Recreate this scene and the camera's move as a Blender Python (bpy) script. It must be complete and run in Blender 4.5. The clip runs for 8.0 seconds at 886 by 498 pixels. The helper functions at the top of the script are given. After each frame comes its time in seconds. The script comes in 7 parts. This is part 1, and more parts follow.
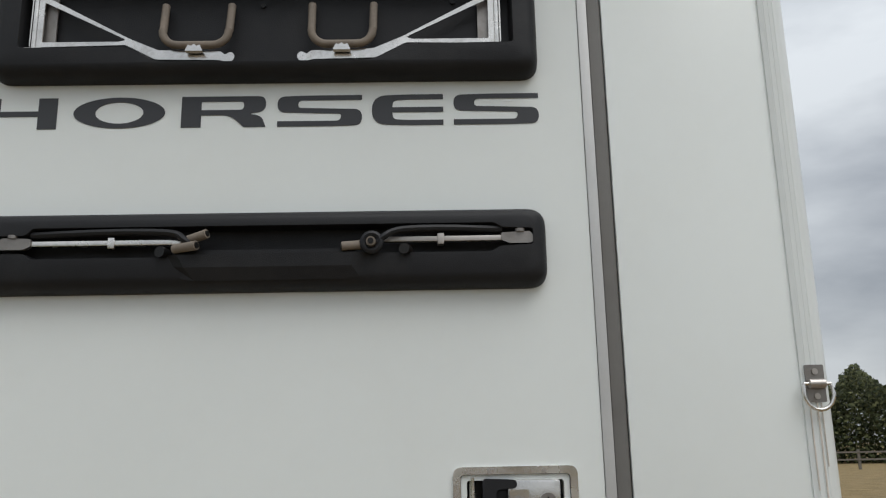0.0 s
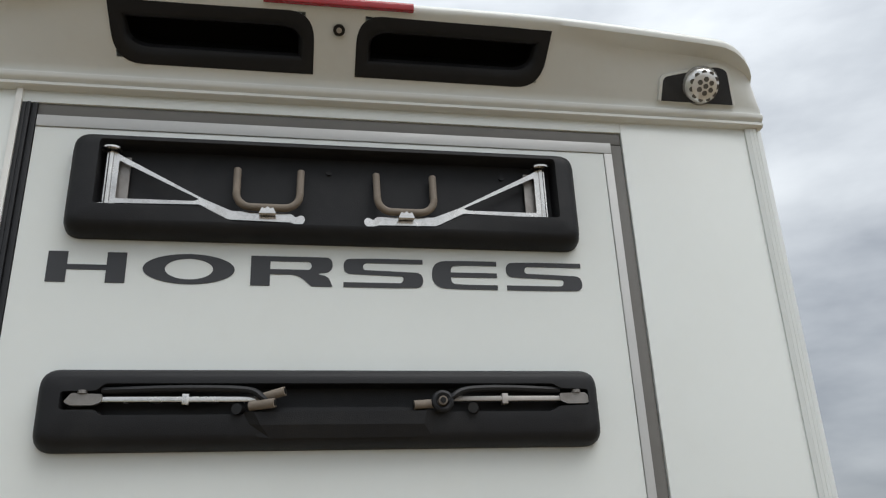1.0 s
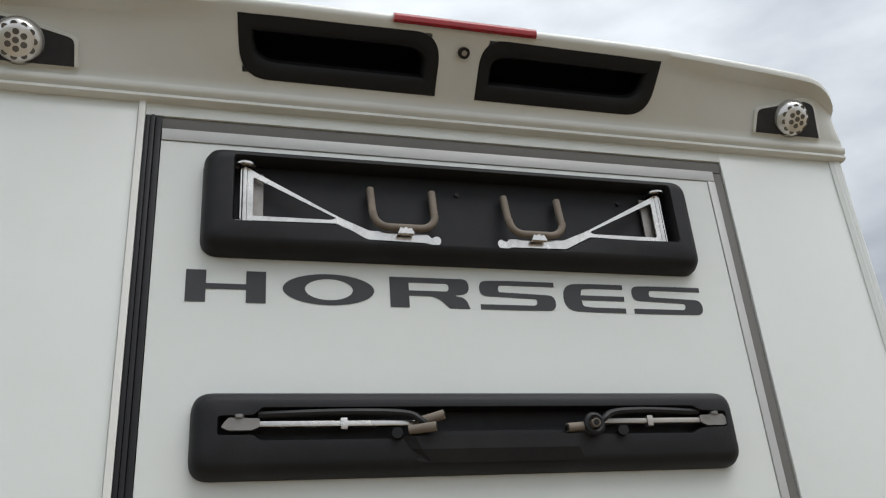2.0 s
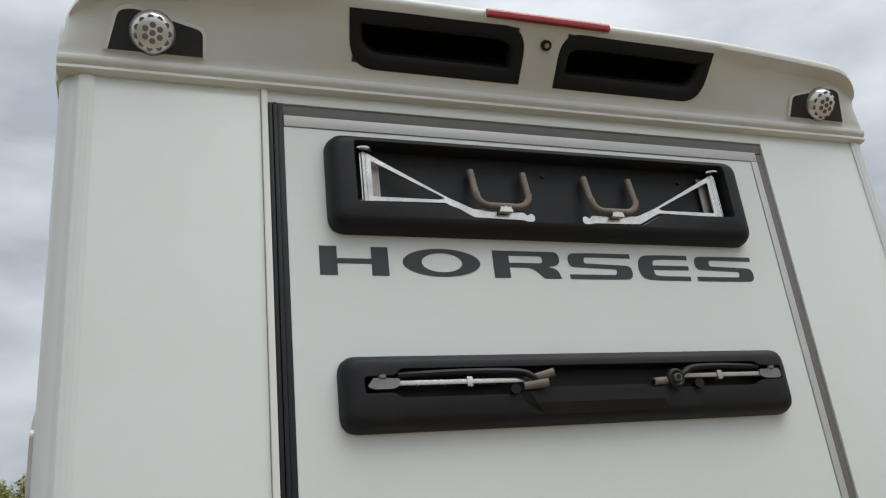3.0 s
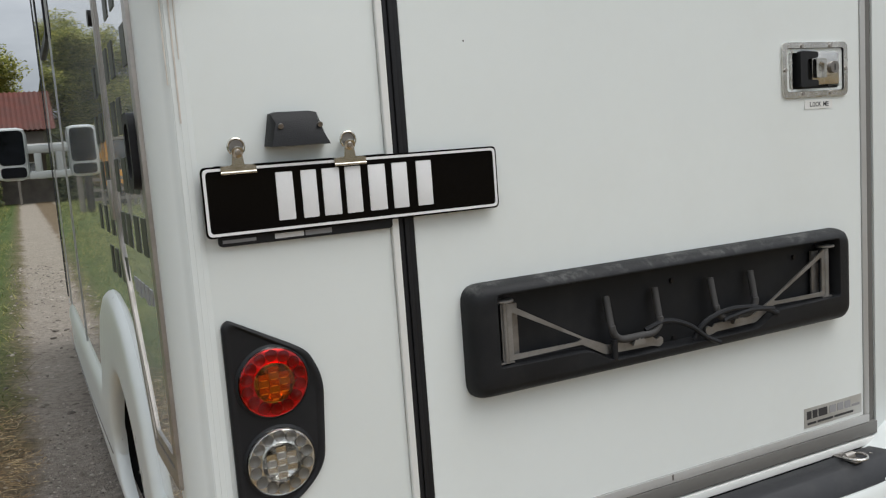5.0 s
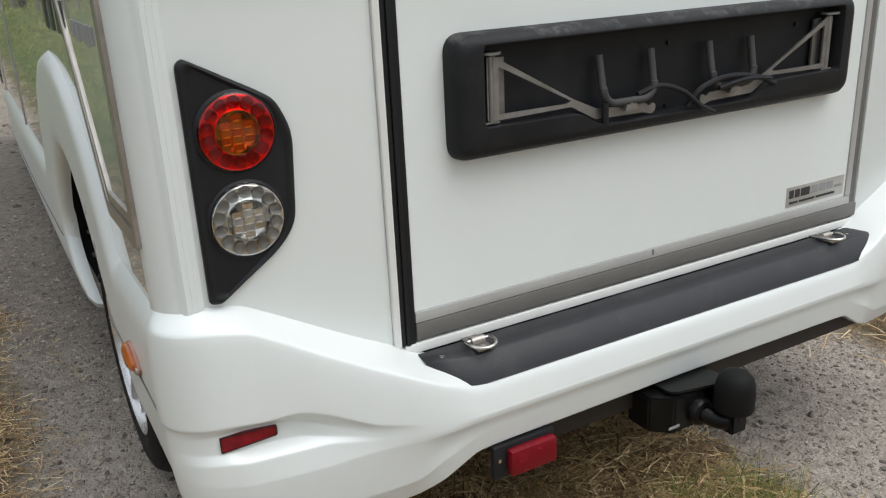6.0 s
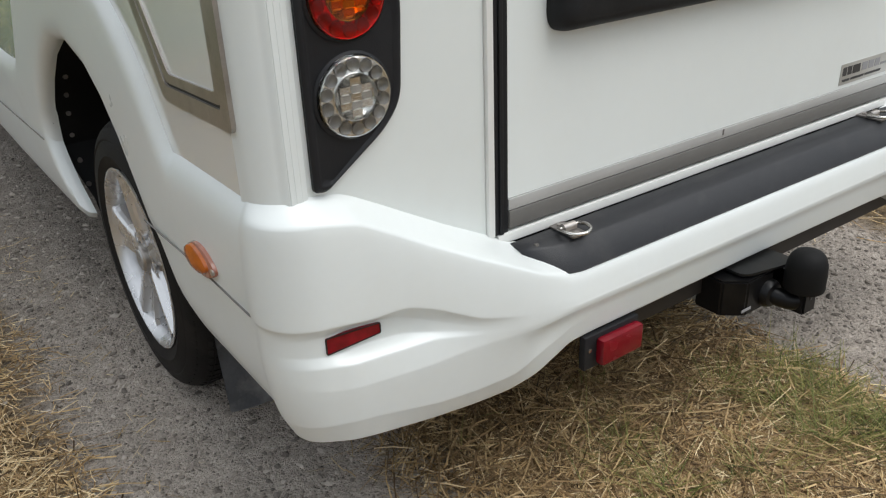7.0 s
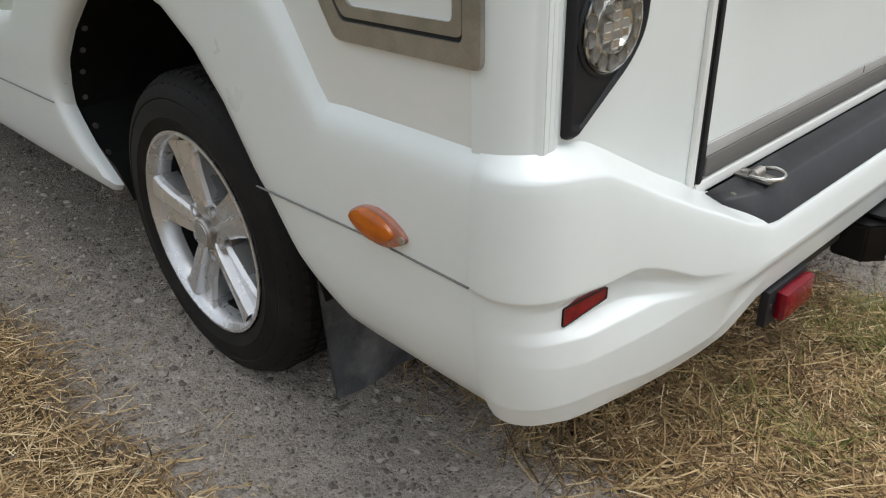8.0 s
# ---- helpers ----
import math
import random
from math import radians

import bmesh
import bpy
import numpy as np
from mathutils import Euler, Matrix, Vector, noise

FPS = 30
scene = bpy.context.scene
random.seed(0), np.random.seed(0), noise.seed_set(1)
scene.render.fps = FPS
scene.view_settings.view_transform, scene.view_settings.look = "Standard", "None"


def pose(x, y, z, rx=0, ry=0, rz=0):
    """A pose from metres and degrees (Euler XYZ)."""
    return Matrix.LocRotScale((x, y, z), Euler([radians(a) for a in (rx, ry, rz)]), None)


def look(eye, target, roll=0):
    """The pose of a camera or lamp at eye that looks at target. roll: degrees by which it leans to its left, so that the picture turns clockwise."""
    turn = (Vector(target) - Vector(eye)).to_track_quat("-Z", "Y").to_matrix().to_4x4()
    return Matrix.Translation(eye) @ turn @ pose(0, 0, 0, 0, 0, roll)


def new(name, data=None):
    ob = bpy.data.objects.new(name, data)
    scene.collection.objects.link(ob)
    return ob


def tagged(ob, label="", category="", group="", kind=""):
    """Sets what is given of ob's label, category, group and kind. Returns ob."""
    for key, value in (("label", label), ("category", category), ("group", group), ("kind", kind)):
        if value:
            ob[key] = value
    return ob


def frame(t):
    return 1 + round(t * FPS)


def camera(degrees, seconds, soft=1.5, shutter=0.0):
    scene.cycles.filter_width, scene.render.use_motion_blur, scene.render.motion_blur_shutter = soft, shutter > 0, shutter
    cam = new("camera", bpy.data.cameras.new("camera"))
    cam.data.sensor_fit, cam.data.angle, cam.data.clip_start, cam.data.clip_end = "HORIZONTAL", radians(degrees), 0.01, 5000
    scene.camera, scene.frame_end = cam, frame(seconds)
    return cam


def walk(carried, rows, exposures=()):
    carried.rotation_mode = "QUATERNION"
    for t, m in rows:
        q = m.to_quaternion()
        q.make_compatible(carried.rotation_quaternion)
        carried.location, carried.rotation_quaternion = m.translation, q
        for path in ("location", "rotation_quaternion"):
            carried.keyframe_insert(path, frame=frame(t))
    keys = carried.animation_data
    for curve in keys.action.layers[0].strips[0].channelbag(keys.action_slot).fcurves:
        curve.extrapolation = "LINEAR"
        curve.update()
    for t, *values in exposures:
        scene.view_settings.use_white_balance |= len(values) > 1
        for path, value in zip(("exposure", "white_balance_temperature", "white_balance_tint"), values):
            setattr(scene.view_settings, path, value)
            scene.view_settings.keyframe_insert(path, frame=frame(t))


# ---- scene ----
cam = camera(55.6, 8.0, soft=1.2)
PATH = [
    (0, (0.303, -1.512, 1.662), (0.341, 0.433, 2.127), -1.1),
    (0.5, (0.113, -1.549, 1.692), (0.316, 0.329, 2.349), -1.5),
    (1, (-0.071, -1.595, 1.687), (0.268, 0.222, 2.451), -2.5),
    (1.5, (-0.267, -1.588, 1.692), (0.177, 0.181, 2.514), -3.5),
    (2, (-0.501, -1.478, 1.685), (0.031, 0.259, 2.522), -4.6),
    (2.2, (-0.584, -1.459, 1.689), (-0.021, 0.27, 2.523), -5.0),
    (3.3, (-0.966, -1.579, 1.658), (-0.269, 0.185, 2.293), -6.4),
    (3.5, (-1.018, -1.58, 1.647), (-0.315, 0.212, 2.188), -6.2),
    (4, (-1.175, -1.501, 1.581), (-0.401, 0.318, 1.879), -5.9),
    (4.5, (-1.225, -1.427, 1.517), (-0.384, 0.387, 1.518), -4.8),
    (5, (-1.236, -1.39, 1.456), (-0.356, 0.39, 1.213), -4.2),
    (5.2, (-1.227, -1.377, 1.431), (-0.339, 0.383, 1.093), -3.8),
    (6.3, (-1.249, -1.213, 1.298), (-0.329, 0.392, 0.537), -2.7),
    (6.5, (-1.289, -1.172, 1.278), (-0.345, 0.401, 0.481), -2.5),
    (7, (-1.46, -1.033, 1.265), (-0.436, 0.443, 0.385), -2.4),
    (7.5, (-1.653, -0.85, 1.247), (-0.542, 0.532, 0.322), -1.9),
    (8, (-1.743, -0.612, 1.194), (-0.544, 0.67, 0.235), -1.3),
]
walk(cam, [(t, look(eye, target, roll)) for t, eye, target, roll in PATH],
     exposures=[(0.0, 0.24), (0.5, 0.35), (1.5, 0.36), (2.0, 0.35), (3.5, 0.22), (4.5, 0.30), (5.0, 0.40), (6.5, 0.54), (7.2, 0.55), (8.0, 0.62)])

# ---- world, sun, exposure ----
world = bpy.data.worlds.new("overcast_sky")
scene.world = world
world.use_nodes = True
wn, wl = world.node_tree.nodes, world.node_tree.links
wn.clear()
w_out = wn.new("ShaderNodeOutputWorld")
w_bg = wn.new("ShaderNodeBackground")
w_sky = wn.new("ShaderNodeTexSky")
w_sky.sky_type = "NISHITA"
w_sky.sun_disc = False
w_sky.sun_elevation, w_sky.sun_rotation = radians(63), radians(143)
w_tc = wn.new("ShaderNodeTexCoord")
w_map = wn.new("ShaderNodeMapping")
w_map.inputs["Scale"].default_value = (1.0, 1.0, 2.6)
w_n1 = wn.new("ShaderNodeTexNoise")
w_n1.inputs["Scale"].default_value, w_n1.inputs["Detail"].default_value = 2.6, 6.0
w_n1.inputs["Roughness"].default_value = 0.5
w_ramp = wn.new("ShaderNodeValToRGB")
w_ramp.color_ramp.elements[0].position, w_ramp.color_ramp.elements[1].position = 0.33, 0.62
w_ramp.color_ramp.elements[0].color = (3.0, 3.25, 3.6, 1)
w_ramp.color_ramp.elements[1].color = (6.0, 6.32, 6.6, 1)
w_mix = wn.new("ShaderNodeMix")
w_mix.data_type = "RGBA"
w_mix.inputs["Factor"].default_value = 0.93
wl.new(w_tc.outputs["Generated"], w_map.inputs["Vector"])
wl.new(w_map.outputs["Vector"], w_n1.inputs["Vector"])
wl.new(w_n1.outputs["Fac"], w_ramp.inputs["Fac"])
wl.new(w_sky.outputs["Color"], w_mix.inputs["A"])
wl.new(w_ramp.outputs["Color"], w_mix.inputs["B"])
w_sep = wn.new("ShaderNodeSeparateXYZ")
wl.new(w_tc.outputs["Generated"], w_sep.inputs["Vector"])
w_el = wn.new("ShaderNodeMapRange")
w_el.inputs["From Min"].default_value, w_el.inputs["From Max"].default_value = 0.0, 0.75
w_el.inputs["To Min"].default_value, w_el.inputs["To Max"].default_value = 0.66, 1.32
wl.new(w_sep.outputs["Z"], w_el.inputs["Value"])
w_grade = wn.new("ShaderNodeVectorMath")
w_grade.operation = "SCALE"
wl.new(w_mix.outputs["Result"], w_grade.inputs[0])
wl.new(w_el.outputs["Result"], w_grade.inputs["Scale"])
wl.new(w_grade.outputs["Vector"], w_bg.inputs["Color"])
w_bg.inputs["Strength"].default_value = 0.112
wl.new(w_bg.outputs["Background"], w_out.inputs["Surface"])

sun_data = bpy.data.lights.new("sun", "SUN")
sun_data.energy, sun_data.angle, sun_data.color = 1.5, radians(50), (1.0, 0.985, 0.965)
sun_ob = new("sun", sun_data)
sun_ob.matrix_world = look((2.6, -3.4, 8.5), (0, 0, 0))


# ---- materials ----
def material(name, colour, rough=0.5, metal=0.0, vary=0.06, scale=6.0, bump=0.0, bump_scale=60.0, coat=0.0, dirt=None, dirt_amount=0.0, dirt_scale=3.0, specks=0.0, spec=0.5, coat_rough=0.06):
    """A surface with large and small variation, optional dirt, fine relief and tiny specks."""
    m = bpy.data.materials.new(name)
    m.use_nodes = True
    n, l = m.node_tree.nodes, m.node_tree.links
    b = n["Principled BSDF"]
    b.inputs["Metallic"].default_value = metal
    b.inputs["Coat Weight"].default_value = coat
    b.inputs["Coat Roughness"].default_value = coat_rough
    b.inputs["Specular IOR Level"].default_value = spec
    tc = n.new("ShaderNodeTexCoord")
    big = n.new("ShaderNodeTexNoise")
    big.inputs["Scale"].default_value, big.inputs["Detail"].default_value = scale, 5.0
    fine = n.new("ShaderNodeTexNoise")
    fine.inputs["Scale"].default_value, fine.inputs["Detail"].default_value = scale * 14, 3.0
    l.new(tc.outputs["Object"], big.inputs["Vector"])
    l.new(tc.outputs["Object"], fine.inputs["Vector"])
    addn = n.new("ShaderNodeMath")
    addn.operation = "MULTIPLY_ADD"
    addn.inputs[1].default_value = 0.35
    l.new(fine.outputs["Fac"], addn.inputs[0])
    l.new(big.outputs["Fac"], addn.inputs[2])
    ramp = n.new("ShaderNodeMapRange")
    ramp.inputs["From Min"].default_value, ramp.inputs["From Max"].default_value = 0.35, 1.0
    ramp.inputs["To Min"].default_value, ramp.inputs["To Max"].default_value = 1.0 - vary, 1.0 + vary
    l.new(addn.outputs[0], ramp.inputs["Value"])
    mul = n.new("ShaderNodeVectorMath")
    mul.operation = "SCALE"
    mul.inputs[0].default_value = colour
    l.new(ramp.outputs["Result"], mul.inputs["Scale"])
    out = mul.outputs["Vector"]
    if dirt:
        dn = n.new("ShaderNodeTexNoise")
        dn.inputs["Scale"].default_value, dn.inputs["Detail"].default_value = dirt_scale, 7.0
        dn.inputs["Roughness"].default_value = 0.65
        l.new(tc.outputs["Object"], dn.inputs["Vector"])
        dr = n.new("ShaderNodeMapRange")
        dr.inputs["From Min"].default_value, dr.inputs["From Max"].default_value = 0.5, 0.78
        dr.inputs["To Max"].default_value = dirt_amount
        l.new(dn.outputs["Fac"], dr.inputs["Value"])
        mix = n.new("ShaderNodeMix")
        mix.data_type = "RGBA"
        l.new(dr.outputs["Result"], mix.inputs["Factor"])
        l.new(out, mix.inputs["A"])
        mix.inputs["B"].default_value = (*dirt, 1)
        out = mix.outputs["Result"]
    if specks:
        vo = n.new("ShaderNodeTexVoronoi")
        vo.inputs["Scale"].default_value = specks
        l.new(tc.outputs["Object"], vo.inputs["Vector"])
        lt = n.new("ShaderNodeMath")
        lt.operation = "LESS_THAN"
        lt.inputs[1].default_value = 0.016
        l.new(vo.outputs["Distance"], lt.inputs[0])
        keep = n.new("ShaderNodeMath")
        keep.operation = "GREATER_THAN"
        keep.inputs[1].default_value = 0.62
        sep = n.new("ShaderNodeSeparateColor")
        l.new(vo.outputs["Color"], sep.inputs["Color"])
        l.new(sep.outputs["Red"], keep.inputs[0])
        both = n.new("ShaderNodeMath")
        both.operation = "MULTIPLY"
        l.new(lt.outputs[0], both.inputs[0])
        l.new(keep.outputs[0], both.inputs[1])
        mix2 = n.new("ShaderNodeMix")
        mix2.data_type = "RGBA"
        l.new(both.outputs[0], mix2.inputs["Factor"])
        l.new(out, mix2.inputs["A"])
        mix2.inputs["B"].default_value = (0.04, 0.035, 0.03, 1)
        out = mix2.outputs["Result"]
    l.new(out, b.inputs["Base Color"])
    rr = n.new("ShaderNodeMapRange")
    rr.inputs["From Min"].default_value, rr.inputs["From Max"].default_value = 0.3, 0.8
    rr.inputs["To Min"].default_value, rr.inputs["To Max"].default_value = max(0.02, rough - 0.05), min(1.0, rough + 0.07)
    l.new(big.outputs["Fac"], rr.inputs["Value"])
    l.new(rr.outputs["Result"], b.inputs["Roughness"])
    if bump:
        bn = n.new("ShaderNodeTexNoise")
        bn.inputs["Scale"].default_value, bn.inputs["Detail"].default_value = bump_scale, 4.0
        l.new(tc.outputs["Object"], bn.inputs["Vector"])
        bp = n.new("ShaderNodeBump")
        bp.inputs["Strength"].default_value, bp.inputs["Distance"].default_value = bump, 0.002
        l.new(bn.outputs["Fac"], bp.inputs["Height"])
        l.new(bp.outputs["Normal"], b.inputs["Normal"])
    return m


def island_material(name, dark, light, rough=0.7, third=None, translucent=0.0):
    """Colour that differs from piece to piece of one joined mesh."""
    m = bpy.data.materials.new(name)
    m.use_nodes = True
    n, l = m.node_tree.nodes, m.node_tree.links
    b = n["Principled BSDF"]
    g = n.new("ShaderNodeNewGeometry")
    r = n.new("ShaderNodeValToRGB")
    r.color_ramp.elements[0].color, r.color_ramp.elements[1].color = (*dark, 1), (*light, 1)
    if third:
        e = r.color_ramp.elements.new(0.5)
        e.color = (*third, 1)
    l.new(g.outputs["Random Per Island"], r.inputs["Fac"])
    l.new(r.outputs["Color"], b.inputs["Base Color"])
    b.inputs["Roughness"].default_value = rough
    b.inputs["Specular IOR Level"].default_value = 0.25
    if translucent:
        t = n.new("ShaderNodeBsdfTranslucent")
        l.new(r.outputs["Color"], t.inputs["Color"])
        mx = n.new("ShaderNodeMixShader")
        mx.inputs["Fac"].default_value = translucent
        l.new(b.outputs["BSDF"], mx.inputs[1])
        l.new(t.outputs["BSDF"], mx.inputs[2])
        l.new(mx.outputs["Shader"], n["Material Output"].inputs["Surface"])
    return m


def glass(name, tint, rough=0.05):
    m = bpy.data.materials.new(name)
    m.use_nodes = True
    b = m.node_tree.nodes["Principled BSDF"]
    b.inputs["Base Color"].default_value = (*tint, 1)
    b.inputs["Roughness"].default_value = rough
    b.inputs["Transmission Weight"].default_value = 1.0
    b.inputs["IOR"].default_value = 1.45
    return m


M_WHITE = material("white_gelcoat_panel", (0.775, 0.81, 0.79), 0.34, vary=0.02, scale=2.5, coat=0.15, dirt=(0.62, 0.6, 0.53), dirt_amount=0.16, dirt_scale=1.7, specks=9.0)
M_BUMPER = material("white_moulded_bumper", (0.725, 0.757, 0.742), 0.32, vary=0.025, scale=4, coat=0.2, dirt=(0.6, 0.58, 0.5), dirt_amount=0.14, dirt_scale=4, specks=7.0)
M_CAP = material("cream_moulded_roof_cap", (0.75, 0.765, 0.735), 0.36, vary=0.03, scale=3, coat=0.2, dirt=(0.5, 0.47, 0.38), dirt_amount=0.25, dirt_scale=3.0)
M_SIDE = material("glossy_white_side_panel", (0.74, 0.76, 0.74), 0.07, vary=0.02, scale=2, coat=1.0, coat_rough=0.015, dirt=(0.55, 0.53, 0.46), dirt_amount=0.1, dirt_scale=2, spec=0.8)
M_ABS = material("black_textured_plastic", (0.0125, 0.0128, 0.0145), 0.52, spec=0.28, vary=0.18, scale=5, bump=0.25, bump_scale=500, dirt=(0.04, 0.039, 0.037), dirt_amount=0.3, dirt_scale=8)
M_WORN = material("worn_black_plastic", (0.0115, 0.012, 0.0135), 0.52, spec=0.26, vary=0.2, scale=6, bump=0.25, bump_scale=500, dirt=(0.05, 0.05, 0.048), dirt_amount=0.25, dirt_scale=9)


def add_scuffs(m, z0, z1, colour, scale):
    """Pale rubbed patches between two heights, over the base colour."""
    n, l = m.node_tree.nodes, m.node_tree.links
    b = n["Principled BSDF"]
    old = b.inputs["Base Color"].links[0].from_socket
    tc = n.new("ShaderNodeTexCoord")
    sep = n.new("ShaderNodeSeparateXYZ")
    l.new(tc.outputs["Object"], sep.inputs["Vector"])
    band = n.new("ShaderNodeMapRange")
    band.inputs["From Min"].default_value, band.inputs["From Max"].default_value = z0, z1
    l.new(sep.outputs["Z"], band.inputs["Value"])
    spots = n.new("ShaderNodeTexNoise")
    spots.inputs["Scale"].default_value, spots.inputs["Detail"].default_value, spots.inputs["Roughness"].default_value = scale, 9.0, 0.72
    l.new(tc.outputs["Object"], spots.inputs["Vector"])
    cut = n.new("ShaderNodeMapRange")
    cut.inputs["From Min"].default_value, cut.inputs["From Max"].default_value = 0.53, 0.64
    cut.inputs["To Max"].default_value = 0.75
    l.new(spots.outputs["Fac"], cut.inputs["Value"])
    both = n.new("ShaderNodeMath")
    both.operation = "MULTIPLY"
    l.new(band.outputs["Result"], both.inputs[0])
    l.new(cut.outputs["Result"], both.inputs[1])
    mix = n.new("ShaderNodeMix")
    mix.data_type = "RGBA"
    l.new(both.outputs[0], mix.inputs["Factor"])
    l.new(old, mix.inputs["A"])
    mix.inputs["B"].default_value = (*colour, 1)
    l.new(mix.outputs["Result"], b.inputs["Base Color"])


add_scuffs(M_WORN, 1.172, 1.188, (0.12, 0.12, 0.115), 15.0)
M_STEP = material("dark_grey_step_plastic", (0.027, 0.028, 0.031), 0.45, spec=0.3, vary=0.12, scale=9, bump=0.3, bump_scale=380, dirt=(0.09, 0.085, 0.08), dirt_amount=0.3, dirt_scale=12)
M_ALU = material("anodised_aluminium_strip", (0.50, 0.50, 0.49), 0.45, metal=0.3, vary=0.06, scale=12)
M_SEAL = material("grey_rubber_gasket", (0.15, 0.145, 0.135), 0.6, vary=0.1, scale=8, dirt=(0.12, 0.11, 0.095), dirt_amount=0.4, dirt_scale=7)
M_RUBBER = material("black_rubber_seal", (0.013, 0.0135, 0.0155), 0.5, spec=0.32, vary=0.2, scale=10)
M_STEEL = material("brushed_stainless_steel", (0.70, 0.68, 0.645), 0.25, metal=1.0, vary=0.16, scale=18, bump=0.1, bump_scale=120, dirt=(0.30, 0.25, 0.20), dirt_amount=0.4, dirt_scale=30)
M_HOLLOWSHADE = material("painted_hollow_shade", (0.003, 0.003, 0.003), 0.9, vary=0.2, scale=5, spec=0.1)
M_DULLSTEEL = material("dull_stainless_steel", (0.46, 0.43, 0.40), 0.42, metal=0.9, vary=0.2, scale=16, dirt=(0.22, 0.19, 0.16), dirt_amount=0.5, dirt_scale=18)
M_BRACKET = material("grimy_zinc_bracket", (0.26, 0.245, 0.23), 0.45, metal=0.8, vary=0.25, scale=30, dirt=(0.12, 0.09, 0.07), dirt_amount=0.5, dirt_scale=25)
M_ARM = material("tarnished_steel_arm", (0.33, 0.322, 0.312), 0.45, metal=0.85, vary=0.2, scale=20, dirt=(0.13, 0.12, 0.11), dirt_amount=0.5, dirt_scale=18)
M_HOSE = material("dusty_brown_rubber_sleeve", (0.21, 0.175, 0.14), 0.75, vary=0.22, scale=14, bump=0.3, bump_scale=120, dirt=(0.1, 0.085, 0.07), dirt_amount=0.6, dirt_scale=16)
M_DARKHOSE = material("dark_rubber_sleeve", (0.045, 0.043, 0.042), 0.7, vary=0.25, scale=14)
M_LETTER = material("dark_grey_vinyl_lettering", (0.035, 0.036, 0.04), 0.4, vary=0.06, scale=6)
M_TYRE = material("dusty_black_tyre_rubber", (0.0105, 0.0095, 0.009), 0.68, spec=0.2, vary=0.25, scale=7, bump=0.4, bump_scale=130, dirt=(0.034, 0.029, 0.025), dirt_amount=0.5, dirt_scale=9)
M_RIM = material("silver_painted_alloy", (0.66, 0.66, 0.665), 0.27, metal=0.7, vary=0.06, scale=8, coat=0.3, dirt=(0.36, 0.355, 0.35), dirt_amount=0.06, dirt_scale=14)
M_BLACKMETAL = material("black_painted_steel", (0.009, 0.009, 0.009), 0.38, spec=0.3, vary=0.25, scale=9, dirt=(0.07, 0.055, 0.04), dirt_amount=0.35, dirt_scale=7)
M_RUSTY = material("brown_black_chassis_steel", (0.014, 0.011, 0.0095), 0.6, vary=0.3, scale=9, dirt=(0.04, 0.027, 0.018), dirt_amount=0.5, dirt_scale=6)
M_LINER = material("dull_black_arch_liner", (0.007, 0.007, 0.007), 0.7, spec=0.2, vary=0.3, scale=6, dirt=(0.045, 0.04, 0.034), dirt_amount=0.3, dirt_scale=6)
M_FLAP = material("faded_grey_mud_flap", (0.055, 0.058, 0.064), 0.55, vary=0.6, scale=9, dirt=(0.26, 0.262, 0.265), dirt_amount=0.95, dirt_scale=6)
M_RED = material("red_plastic_lens", (0.36, 0.003, 0.006), 0.14, vary=0.16, scale=30, coat=0.5)
M_REDDARK = material("dark_red_led_reflector", (0.22, 0.002, 0.004), 0.15, vary=0.2, scale=30, coat=0.8)
M_REDDULL = material("dull_red_plastic_lens", (0.115, 0.0012, 0.006), 0.3, vary=0.2, scale=25, coat=0.1, spec=0.35)
M_AMBER = material("orange_plastic_lens", (0.46, 0.105, 0.004), 0.2, vary=0.3, scale=40, coat=0.3)
M_PINKRIM = material("pinkish_lens_rim", (0.38, 0.15, 0.10), 0.25, vary=0.2, scale=40, coat=0.6)
M_REFLECT = material("red_prism_reflector", (0.20, 0.003, 0.010), 0.16, vary=0.45, scale=60, coat=0.2, spec=0.4)
M_FOG = material("deep_red_lens", (0.17, 0.002, 0.009), 0.25, vary=0.25, scale=30, coat=0.1, spec=0.35)
M_AMBERDARK = material("dark_orange_led_cell", (0.38, 0.11, 0.006), 0.15, vary=0.2, scale=30, coat=0.8)
M_CLEAR = material("silvered_lamp_reflector", (0.82, 0.82, 0.81), 0.16, metal=0.35, vary=0.12, scale=40, coat=0.8)
M_LAMPCLEAR = material("clear_lamp_lens", (0.50, 0.50, 0.49), 0.12, metal=0.6, vary=0.3, scale=45, coat=0.9)
M_LAMPCELL = material("clear_lamp_cell", (0.27, 0.27, 0.265), 0.12, metal=0.6, vary=0.4, scale=60, coat=0.9)
M_CLEARDARK = material("grey_led_cell", (0.42, 0.42, 0.41), 0.15, metal=0.5, vary=0.3, scale=40, coat=0.8)
G_RED = glass("red_lens_plastic", (0.92, 0.010, 0.010), 0.02)
G_AMBER = glass("orange_lens_plastic", (0.88, 0.29, 0.016), 0.05)
G_CLEAR = glass("clear_lens_plastic", (0.9, 0.9, 0.88), 0.03)
M_CHROME = material("chromed_lamp_reflector", (0.84, 0.84, 0.83), 0.10, metal=1.0, vary=0.08, scale=60, bump=0.12, bump_scale=200)
M_CUP = material("smoky_lamp_cup", (0.17, 0.17, 0.168), 0.18, metal=0.5, vary=0.3, scale=50, coat=0.5)
M_CELL = material("dark_lamp_cell", (0.07, 0.07, 0.068), 0.2, vary=0.2, scale=40, coat=0.4)
M_FACET = material("pale_lamp_facet", (0.66, 0.66, 0.64), 0.35, metal=0.3, vary=0.1, scale=60)
